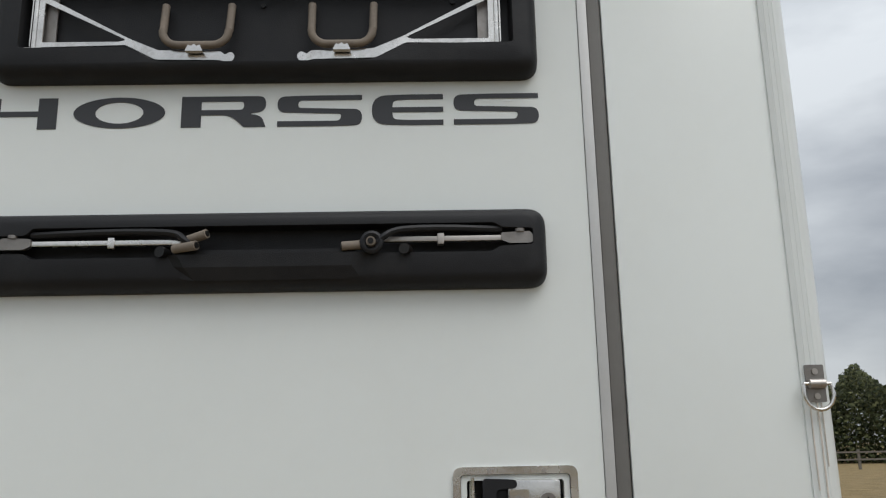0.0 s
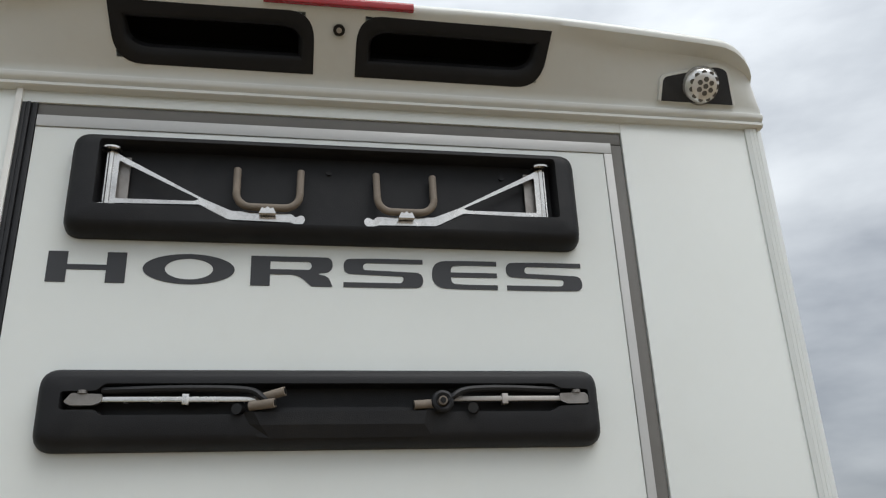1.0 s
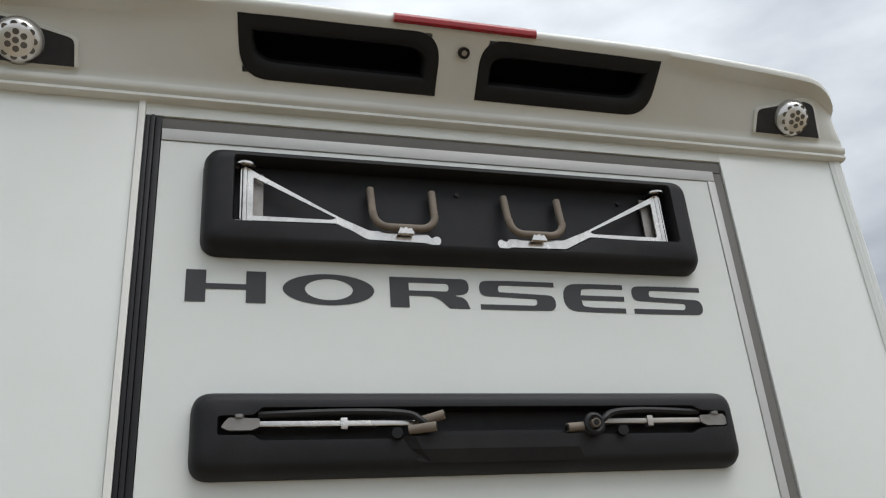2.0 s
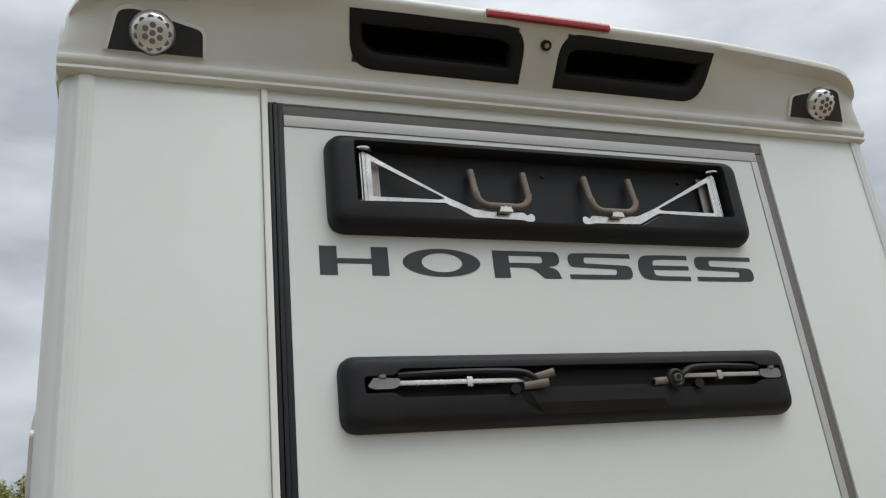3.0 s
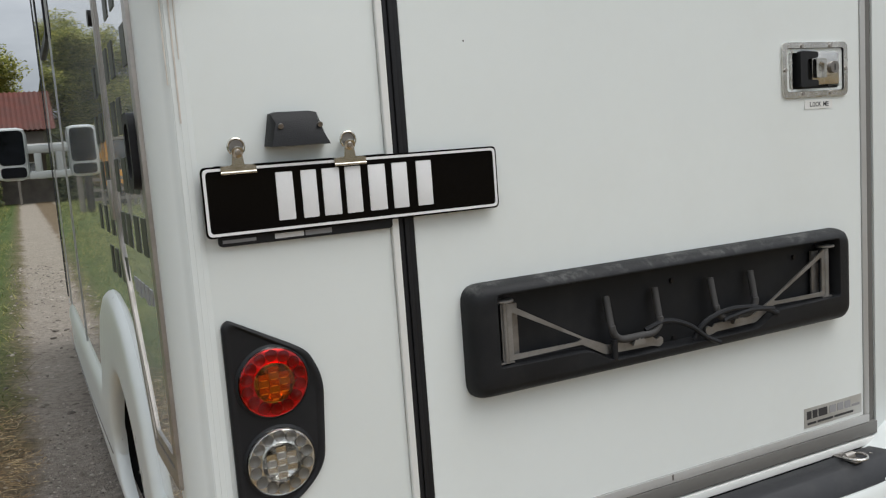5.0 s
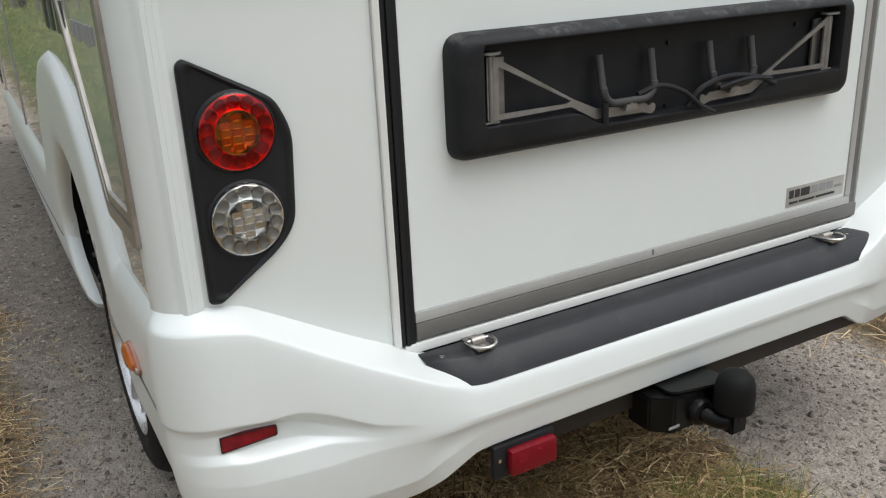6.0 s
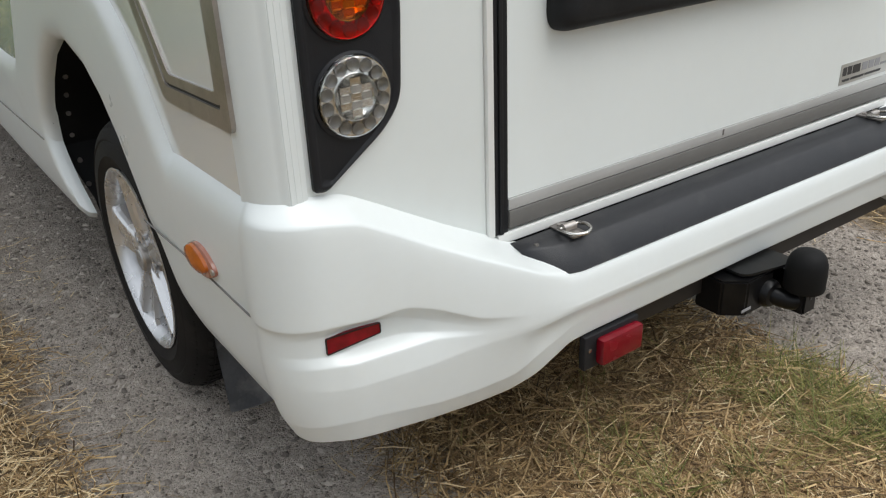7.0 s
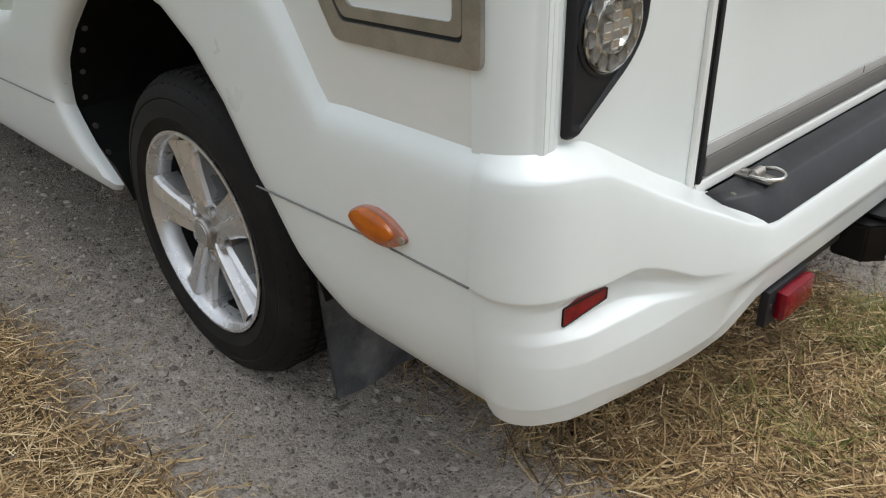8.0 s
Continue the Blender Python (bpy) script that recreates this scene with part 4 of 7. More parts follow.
# ---- rear bumper with the low skirt round the corners ----
DZ = 0.018
SEC = {
    "side": [(-0.0040, 0.8060), (0.0060, 0.7900), (0.0110, 0.7800), (0.0185, 0.7660), (0.0212, 0.6980), (0.0212, 0.6300), (0.0205, 0.6140), (0.0155, 0.6060), (0.0152, 0.5900), (0.0152, 0.5650), (0.0150, 0.5450), (0.0130, 0.5150), (0.0080, 0.4680), (-0.0030, 0.4280), (-0.0230, 0.3820), (-0.0550, 0.3700)],
    "arc": [(0.0000, 0.8080), (0.0240, 0.7872), (0.0300, 0.7805), (0.0335, 0.7740), (0.0370, 0.6980), (0.0380, 0.6280), (0.0380, 0.6130), (0.0330, 0.6050), (0.0320, 0.5920), (0.0320, 0.5650), (0.0330, 0.5450), (0.0330, 0.5150), (0.0300, 0.4680), (0.0200, 0.4280), (-0.0040, 0.3820), (-0.0360, 0.3700)],
    "end": [(0.0000, 0.8080), (0.0360, 0.7840), (0.0420, 0.7785), (0.0455, 0.7720), (0.0500, 0.7000), (0.0510, 0.6240), (0.0510, 0.6130), (0.0460, 0.6050), (0.0410, 0.5960), (0.0400, 0.5600), (0.0500, 0.5440), (0.0515, 0.5000), (0.0490, 0.4700), (0.0430, 0.4300), (0.0220, 0.3840), (-0.0200, 0.3700)],
    "pocket": [(0.0000, 0.8050), (0.0380, 0.7791), (0.0440, 0.7735), (0.0475, 0.7670), (0.0520, 0.7000), (0.0530, 0.6200), (0.0530, 0.6110), (0.0460, 0.6030), (0.0330, 0.5970), (0.0330, 0.5550), (0.0570, 0.5400), (0.0592, 0.4980), (0.0568, 0.4680), (0.0515, 0.4290), (0.0340, 0.3810), (-0.0100, 0.3680)],
    "kink": [(0.0000, 0.7970), (0.0390, 0.7693), (0.0450, 0.7635), (0.0485, 0.7570), (0.0540, 0.6900), (0.0560, 0.6130), (0.0560, 0.6050), (0.0480, 0.5980), (0.0340, 0.5920), (0.0340, 0.5530), (0.0600, 0.5380), (0.0648, 0.4960), (0.0626, 0.4650), (0.0578, 0.4260), (0.0420, 0.3770), (0.0000, 0.3650)],
    "peak": [(0.0000, 0.7630), (0.0460, 0.7347), (0.0520, 0.7295), (0.0555, 0.7230), (0.0620, 0.6700), (0.0640, 0.6150), (0.0640, 0.6080), (0.0550, 0.5970), (0.0430, 0.5830), (0.0430, 0.5520), (0.0670, 0.5370), (0.0735, 0.4950), (0.0710, 0.4600), (0.0660, 0.4170), (0.0490, 0.3720), (0.0000, 0.3620)],
    "slot": [(0.0000, 0.7370), (0.0550, 0.7081), (0.0610, 0.7035), (0.0645, 0.6970), (0.0710, 0.6550), (0.0740, 0.6010), (0.0740, 0.5930), (0.0640, 0.5800), (0.0610, 0.5670), (0.0640, 0.5470), (0.0735, 0.5370), (0.0800, 0.4960), (0.0772, 0.4560), (0.0720, 0.4100), (0.0540, 0.3680), (0.0050, 0.3600)],
    "fold": [(0.0000, 0.6910), (0.0720, 0.6642), (0.0780, 0.6605), (0.0815, 0.6540), (0.0880, 0.6120), (0.0910, 0.5600), (0.0912, 0.5530), (0.0880, 0.5440), (0.0874, 0.5360), (0.0876, 0.5280), (0.0884, 0.5200), (0.0896, 0.5010), (0.0858, 0.4530), (0.0796, 0.4050), (0.0610, 0.3630), (0.0100, 0.3580)],
    "tip": [(0.0000, 0.6490), (0.0860, 0.6238), (0.0920, 0.6205), (0.0955, 0.6140), (0.1010, 0.5760), (0.1034, 0.5450), (0.1040, 0.5330), (0.1041, 0.5270), (0.1042, 0.5210), (0.1042, 0.5150), (0.1040, 0.5080), (0.1028, 0.4980), (0.0955, 0.4600), (0.0890, 0.4100), (0.0680, 0.3630), (0.0200, 0.3580)],
    "turn": [(0.0000, 0.6220), (0.0910, 0.5976), (0.0970, 0.5945), (0.1005, 0.5880), (0.1050, 0.5570), (0.1072, 0.5400), (0.1082, 0.5270), (0.1086, 0.5220), (0.1088, 0.5170), (0.1090, 0.5120), (0.1090, 0.5070), (0.1082, 0.4990), (0.0940, 0.4730), (0.0958, 0.4380), (0.0840, 0.3850), (0.0200, 0.3800)],
    "lip": [(0.0300, 0.6000), (0.0880, 0.5740), (0.0970, 0.5670), (0.1030, 0.5570), (0.1070, 0.5400), (0.1110, 0.5240), (0.1120, 0.5190), (0.1125, 0.5170), (0.1130, 0.5150), (0.1130, 0.5130), (0.1130, 0.5110), (0.1118, 0.5040), (0.1052, 0.4880), (0.1022, 0.4700), (0.0945, 0.4310), (0.0300, 0.4240)],
    "mid": [(0.0300, 0.6000), (0.0900, 0.5740), (0.1000, 0.5670), (0.1060, 0.5570), (0.1100, 0.5400), (0.1140, 0.5240), (0.1150, 0.5190), (0.1155, 0.5170), (0.1160, 0.5150), (0.1160, 0.5130), (0.1160, 0.5110), (0.1148, 0.5050), (0.1082, 0.4900), (0.1050, 0.4730), (0.0975, 0.4370), (0.0300, 0.4300)],
}


stations = [("side", "p", 0.0), ("arc", "p", 0.5), ("end", "p", 1.0), ("pocket", "x", -0.965), ("kink", "x", -0.920), ("peak", "x", -0.860), ("slot", "x", -0.815), ("fold", "x", -0.735), ("tip", "x", -0.655), ("turn", "x", -0.605), ("lip", "x", -0.530), ("mid", "x", 0.0)]


def plan_point(kind, v):
    if kind == "p":
        a = math.pi / 2 * v
        n = Vector((-math.cos(a), -math.sin(a), 0))
        return Vector((-0.987, 0.06, 0)) + n * 0.06, n
    return Vector((v, 0.0, 0)), Vector((0, -1, 0))


cols = []
for (na, ka, va), (nb, kb, vb) in zip(stations, stations[1:]):
    n = {"side": 6, "arc": 6, "end": 2, "pocket": 5, "kink": 6, "peak": 5, "slot": 8, "fold": 8, "tip": 5, "turn": 8, "lip": 14}[na]
    for k in range(n):
        t = k / n
        if ka == "p" and kb == "p":
            o, w = plan_point("p", va + (vb - va) * t)
        else:
            x0 = -0.987 if ka == "p" else va
            o, w = plan_point("x", x0 + (vb - x0) * t)
        cols.append((o, w, [(a[0] * (1 - t) + b[0] * t, a[1] * (1 - t) + b[1] * t) for a, b in zip(SEC[na], SEC[nb])]))
cols.append((Vector((0, 0, 0)), Vector((0, -1, 0)), SEC["mid"]))
for again in range(2):
    soft_rows = [c[2] for c in cols]
    for k in range(1, len(cols) - 1):
        cols[k] = (*cols[k][:2], [((a[0] + 2 * b[0] + c[0]) / 4, (a[1] + 2 * b[1] + c[1]) / 4) for a, b, c in zip(*soft_rows[k - 1:k + 2])])


def with_edges(prof):
    """The profile with each moulded edge held by a point close on either side."""
    out = []
    for k, p in enumerate(prof):
        if k in (6, 8, 9, 10, 11, 13, 14):
            for q in (prof[k - 1], None, prof[k + 1]):
                if q is None:
                    out.append(p)
                else:
                    far = math.hypot(q[0] - p[0], q[1] - p[1])
                    f = min(0.004, 0.3 * far) / max(far, 1e-6)
                    out.append((p[0] + (q[0] - p[0]) * f, p[1] + (q[1] - p[1]) * f))
        else:
            out.append(p)
    return out


cols.insert(0, (cols[0][0] + Vector((0, 0.0012, 0)), cols[0][1], [(d + 0.0006, z) for d, z in cols[0][2]]))
cols.insert(0, (cols[1][0] + Vector((0, 0.002, 0)), cols[1][1], [(d - 0.0012, z) for d, z in cols[1][2]]))
cols = [[(*(o + w * d)[:2], z) for d, z in with_edges(prof)] for o, w, prof in cols]
full = cols + [[(-x, y, z) for x, y, z in c] for c in cols[-2::-1]]
bm, rows = loft(full)
soft_layer = bm.edges.layers.float.new("crease_edge")
for j, c in ((0, 1.0), (2, 0.4), (len(rows[0]) - 1, 1.0)):
    for ra, rb in zip(rows, rows[1:]):
        bm.edges.get((ra[j], rb[j]))[soft_layer] = c
bumper = part("rear_bumper", bm, M_BUMPER, truck, "white moulded rear bumper wrapping the corners")
sub = bumper.modifiers.new("soft", "SUBSURF")
sub.levels = sub.render_levels = 1
even = bumper.modifiers.new("even", "WEIGHTED_NORMAL")
even.weight = 90

# tread plate on the bumper
secs = []
for k in range(41):
    x = -0.610 + 1.318 * k / 40
    e = min(1.0, (abs(x) - 0.54) / 0.065) if x < -0.54 else min(1.0, max(0.0, (x - 0.635) / 0.073))
    yf = -0.099 + 0.050 * e
    zf = 0.552 + DZ + 0.030 * e
    wave = 0.004 * noise.noise(Vector((x * 4.0, 0, 1))) + 0.0015 * noise.noise(Vector((x * 19.0, 0, 4)))
    secs.append([(x, -0.009 + wave, 0.600 + DZ), (x, -0.012 + wave, 0.6035 + DZ), (x, -0.030, 0.603 + DZ), (x, min(-0.032, -0.062 + 0.02 * e), 0.601 + DZ), (x, min(-0.034, -0.070 + 0.025 * e), 0.597 + DZ),
                 (x, yf + 0.004, zf + 0.010), (x, yf, zf + 0.002), (x, yf + 0.006, zf - 0.006)])
bm, rows = loft(secs)
step = part("tread_plate", bm, M_STEP, bumper, "dark grey plastic tread plate on the bumper")
thick = step.modifiers.new("thick", "SOLIDIFY")
thick.thickness, thick.offset = 0.003, -1
bm = make_box(-0.63, 0.66, -0.008, 0.02, 0.622, 0.640, 0.002)
part("sill_strip", bm, M_LABEL, truck, "thin pale aluminium sill strip")
for x in (-0.470, 0.525):
    b = tie_ring(Matrix(((1, 0, 0, x - 0.026), (0, 0, 1, -0.052), (0, -1, 0, 0.6225), (0, 0, 0, 1))), "step_ring", truck)
for x in (-0.575, 0.575):
    part("screw", make_cyl((x, -0.044, 0.6195), (0, 0, 1), 0.005, 0.003, 12), M_STEEL, step)


def reflector(sx):
    pts = [(-0.994, 0.562), (-0.994, 0.592), (-0.897, 0.585), (-0.897, 0.566)]
    bm = plate(round_poly(mirror_x(pts, -sx) if sx > 0 else pts[::-1], 0.003, 2), -0.026, -0.040)
    rim = plate(round_poly(mirror_x(pts, -sx) if sx > 0 else pts[::-1], 0.003, 2), -0.0385, -0.0412, [round_poly([(c + (x - c) * 0.965, 0.577 + (z - 0.577) * 0.89) for c in (0.946 * sx,) for x, z in (mirror_x(pts, -sx) if sx > 0 else pts[::-1])], 0.002, 2)])
    part("reflector_rim", rim, M_BLACKMETAL, bumper)
    return part("reflector", bm, M_REFLECT, bumper, "red wedge-shaped reflector in a bumper pocket")


reflector(-1)
reflector(1)


# ---- tail lamps ----
def tail_lamp(sx):
    f = lambda pts: mirror_x([(-x, z) for x, z in pts], sx) if sx > 0 else pts
    outer = [(-0.969, 0.812), (-0.950, 0.809), (-0.843, 0.882), (-0.813, 0.920), (-0.803, 1.072), (-0.826, 1.122), (-0.850, 1.138), (-0.958, 1.197), (-0.969, 1.188)]
    rr = [0.006, 0.006, 0.03, 0.03, 0.03, 0.02, 0.02, 0.006, 0.006]
    lo = round_poly(outer, rr, 4)
    cx, cz = -0.886, 1.0
    sh = lambda d: [((x - cx) * (1 - d / 0.08) + cx, (z - cz) * (1 - d / 0.18) + cz) for x, z in lo]
    bm = bmesh.new()
    prev = None
    flip = (lambda x: -x) if sx > 0 else (lambda x: x)
    for pts, y in ((lo, -0.0008), (lo, -0.0075), (sh(0.003), -0.0110), (sh(0.0065), -0.0122), (sh(0.010), -0.0112), (sh(0.014), -0.0080)):
        lp = ring_verts(bm, pts, lambda x, z: (flip(x), y, z))
        if prev:
            bridge(bm, prev, lp)
        prev = lp
    fill_between(bm, prev)
    panel = part("tail_lamp_panel", bm, M_ABS, truck, "black panel with two round tail lamps")
    for zc, r, outer_mat, cell_mat, in_mat, in_cell, label in ((1.081, 0.0605, G_RED, M_CHROME, G_AMBER, M_CHROME, "round lamp, red round an orange middle"), (0.941, 0.0600, G_CLEAR, M_CHROME, G_CLEAR, M_CHROME, "round clear reversing lamp")):
        x = flip(-0.8925)
        at = lambda a, b, h: (x + a, -0.0065 - 0.55 * h, zc + b)
        lamp = part("tail_lamp", revolve([(r + 0.004, -0.004), (r + 0.004, 0.005), (r, 0.009), (r - 0.002, 0.004), (0.0, 0.003)], 40, at), M_RUBBER, panel, label)
        bm = bmesh.new()
        bowl = revolve([(r - 0.002, 0.0125), (r * 0.60, 0.0125), (r * 0.57, 0.015), (r * 0.54, 0.0125), (0.0, 0.0115)], 40, at)
        part("reflector", bowl, M_CHROME, lamp)
        for k in range(14):
            a = 2 * math.pi * (k + 0.5) / 14
            ox, oz = r * 0.775 * math.cos(a), r * 0.775 * math.sin(a)
            part("led_cup", revolve([(r * 0.165, 0.0165), (r * 0.155, 0.0165), (r * 0.125, 0.0138), (0.0, 0.0132)], 16, lambda p, q, h: at(ox + p, oz + q, h)), M_CUP, lamp)
        facet_rng = random.Random(7)
        for ii in (-1, 0, 1):
            for jj in range(-2, 3):
                bx, bz = ii * r * 0.285, jj * r * 0.19
                if math.hypot(abs(bx) + r * 0.06, abs(bz)) > r * 0.50:
                    continue
                w, hh, t = r * 0.138, r * 0.085, facet_rng.uniform(-0.0018, 0.0018)
                bm, rows_ = loft([[at(bx - w, bz - hh, 0.0150 + t), at(bx + w, bz - hh, 0.0150 - t)], [at(bx - w, bz + hh, 0.0156 + t), at(bx + w, bz + hh, 0.0156 - t)]])
                part("led_facet", bm, M_CLEARDARK if (ii + jj) % 2 else M_CHROME, lamp, smooth=False)
                bm = bmesh.new()
                box(bm, x + bx - w * 0.6, x + bx + w * 0.6, -0.0161, -0.0150, zc + bz - hh - 0.0009, zc + bz - hh + 0.0005)
                part("led_ledge", bm, M_FACET, lamp)
        outer_lens = part("lens", revolve([(r - 0.001, 0.006), (r, 0.013), (r - 0.004, 0.0185), (r * 0.8, 0.0208), (r * 0.575, 0.0225), (r * 0.575, 0.0205), (r * 0.8, 0.0188), (r - 0.005, 0.0165), (r - 0.003, 0.007)], 40, at), outer_mat, lamp)
        inner_lens = part("inner_lens", revolve([(r * 0.57, 0.0205), (r * 0.57, 0.0232), (r * 0.3, 0.0248), (0.0, 0.0253), (0.0, 0.0233), (r * 0.3, 0.0228), (r * 0.56, 0.0212)], 32, at), in_mat, lamp)
        outer_lens.visible_shadow = inner_lens.visible_shadow = False


tail_lamp(-1)
tail_lamp(1)

# ---- plate lamp cover, plate holder ----
bm, rows = loft([[(-0.866, -0.002, 1.476), (-0.760, -0.002, 1.476), (-0.778, -0.002, 1.529), (-0.792, -0.002, 1.532), (-0.846, -0.002, 1.532), (-0.856, -0.002, 1.529)],
                 [(-0.866, -0.020, 1.476), (-0.760, -0.020, 1.476), (-0.777, -0.020, 1.528), (-0.791, -0.020, 1.531), (-0.846, -0.020, 1.531), (-0.856, -0.020, 1.528)],
                 [(-0.863, -0.040, 1.474), (-0.763, -0.040, 1.474), (-0.780, -0.034, 1.512), (-0.793, -0.032, 1.517), (-0.843, -0.032, 1.517), (-0.852, -0.034, 1.512)]], closed=True)
bm.faces.new(rows[-1])
bm.faces.new(rows[0])
cover = part("plate_lamp_cover", bm, M_ABS, truck, "black plastic plate lamp cover")
for x in (-0.845, -0.778):
    part("screw", make_cyl((x, -0.0372, 1.507), (0.0, 1, 0.4), 0.0045, 0.004, 12), M_BRACKET, cover)
holder = part("plate_holder", plate(rounded_rect(-0.958, -0.650, 1.318, 1.450, 0.008), -0.001, -0.010), M_RUBBER, truck, "black plastic number plate holder")
for x0, x1, z0, z1, m in ((-0.865, -0.815, 1.3225, 1.3310, M_PLATEWHITE), (-0.812, -0.765, 1.3225, 1.3310, M_GREYPRINT), (-0.952, -0.897, 1.3235, 1.3290, M_GREYPRINT)):
    part("print_bar", make_box(x0, x1, -0.0112, -0.0098, z0, z1), m, holder)

# ---- side: door, window, stripes, marker ----
SX = -HALF
zup = 2.042
side_outline = [(0.054, 0.904), (0.335, 0.894), (0.585, 1.27), (0.605, 1.33), (0.605, 1.98), (0.55, zup), (0.12, zup), (0.054, 1.99)]
to_side = lambda x, y, z: (SX - 0.0 + y, x, z)
frame_in = [(0.080, 0.932), (0.322, 0.922), (0.562, 1.28), (0.580, 1.335), (0.580, 1.97), (0.54, zup - 0.024), (0.13, zup - 0.024), (0.080, 1.98)]
side_door = part("side_door", plate(round_poly(frame_in, 0.01, 3), -0.001, -0.004, f=to_side), M_SIDE, truck, "glossy white side door with bevelled corners")
inset = lambda d: [(y + (d if y < 0.3 else -d), z + (d if z < 1.2 else -d)) for y, z in frame_in]
part("door_gap", plate(round_poly(inset(0.0), 0.01, 3), -0.0042, -0.0052, [round_poly(inset(0.006), 0.01, 3)], f=to_side), M_RUBBER, side_door)
part("door_edge", plate(round_poly(inset(0.006), 0.01, 3), -0.0042, -0.0078, [round_poly(inset(0.022), 0.01, 3)], f=to_side), M_DULLSTEEL, side_door, "dull aluminium edge strip of the door leaf")
part("door_frame", plate(round_poly(side_outline, 0.012, 3), -0.0012, -0.009, [round_poly([(y + (0.004 if y < 0.3 else -0.004), z) for y, z in frame_in], 0.01, 3)], f=to_side), M_DULLSTEEL, side_door, "dull aluminium door frame")
for z in (1.955, 1.39):
    part("hinge", make_box(SX - 0.014, SX - 0.001, 0.600, 0.655, z - 0.045, z + 0.045, 0.003), M_DULLSTEEL, side_door)
part("lock", make_cyl((SX - 0.008, 0.64, 1.79), (1, 0, 0), 0.018, 0.014, 16), M_BLACKMETAL, side_door)
bm = plate(rounded_rect(0.090, 0.170, 1.420, 1.550, 0.034), -0.004, -0.020, [rounded_rect(0.104, 0.156, 1.438, 1.532, 0.022)], f=to_side)
part("door_handle", bm, M_RUBBER, side_door, "black oval door handle")
part("handle_cup", plate(rounded_rect(0.105, 0.155, 1.439, 1.531, 0.021), -0.0045, -0.008, f=to_side), M_BLACKMETAL, side_door)
win = part("side_window", plate(rounded_rect(0.20, 0.88, 2.20, 2.68, 0.07, 6), -0.001, -0.012, [rounded_rect(0.235, 0.845, 2.235, 2.645, 0.05, 6)], f=to_side), M_RUBBER, truck, "black framed side window")
part("pane", plate(rounded_rect(0.233, 0.847, 2.233, 2.647, 0.05, 6), -0.002, -0.008, f=to_side), M_DARKGLASS, win, "dark tinted pane")
win2 = part("side_window", plate(rounded_rect(2.7, 3.6, 2.05, 2.55, 0.07, 6), -0.001, -0.012, [rounded_rect(2.735, 3.565, 2.085, 2.515, 0.05, 6)], f=to_side), M_RUBBER, truck, "black framed side window")
part("pane", plate(rounded_rect(2.733, 3.567, 2.083, 2.517, 0.05, 6), -0.002, -0.008, f=to_side), M_DARKGLASS, win2, "dark tinted pane")
# print on the side: rows of plain upright bars
for row_z, places in ((1.30, (0.168, 0.270, 0.393, 0.487, 0.777, 0.920, 1.09)), (1.41, (0.200, 0.285, 0.365, 0.500, 0.760, 0.880)), (1.523, (0.335, 0.440, 0.780, 0.900)), (1.632, (0.160, 0.365, 0.475, 0.710, 0.820)), (1.745, (0.265, 0.375)), (1.20, (0.540, 0.650, 0.765, 0.880))):
    for y in places:
        deep = 0.0056 if y < 0.58 else 0.002
        part("print_bar", make_box(SX - deep, SX - 0.0007, y - 0.030, y + 0.030, row_z, row_z + 0.068), M_SIDEPRINT, truck)
for k in range(5):
    part("print_bar", make_box(SX - 0.0055, SX - 0.0007, 0.15 + 0.055 * k, 0.19 + 0.055 * k, 1.212 - 0.006 * (k % 2), 1.240), M_GREYPRINT, truck)
# vertical body joints
for y, w in ((2.66, 0.02), (3.89, 0.016), (4.28, 0.03)):
    part("panel_joint", make_box(SX - 0.004, SX - 0.0005, y, y + w, 1.10 if y < 2 else 0.70, 2.70, 0.001), M_ALU if y < 4 else M_RUBBER, truck)

# side skirt: outer line (flare and ledge) paired with inner line (arch and lower edge)
PAIRS = [((0.06, .359), (.06, .805)), ((.14, .357), (.14, .804)), ((.24, .356), (.24, .802)), ((.34, .356), (.33, .800)), ((.405, .362), (.375, .796)), ((.46, .425), (.395, .820)), ((.52, .492), (.425, .865)), ((.575, .560), (.465, .925)), ((.62, .625), (.53, .990)),
         ((.675, .705), (.61, 1.045)), ((.755, .788), (.72, 1.098)), ((.85, .848), (.85, 1.130)), ((1.0, .884), (1.0, 1.143)), ((1.14, .868), (1.17, 1.118)), ((1.27, .808), (1.36, 1.045)), ((1.375, .728), (1.50, .945)), ((1.45, .650), (1.60, .83)),
         ((1.495, .575), (1.67, .755)), ((1.500, .520), (1.72, .727)), ((1.43, .430), (1.80, .716)), ((1.335, .345), (1.90, .713)), ((1.365, .320), (2.05, .712)), ((1.7, .303), (2.2, .711)), ((2.3, .282), (2.5, .71)), ((3.2, .275), (3.2, .71)), ((4.25, .275), (4.25, .71))]
PROFILE = [(0.0, 0.022), (0.004, 0.012), (0.014, 0.002), (0.06, -0.011), (0.14, -0.017), (0.25, -0.019), (0.36, -0.0195), (0.48, -0.020), (0.60, -0.0205), (0.72, -0.021), (0.82, -0.021), (0.885, -0.020), (0.93, -0.016), (0.965, -0.008), (0.99, 0.0), (1.0, 0.004)]


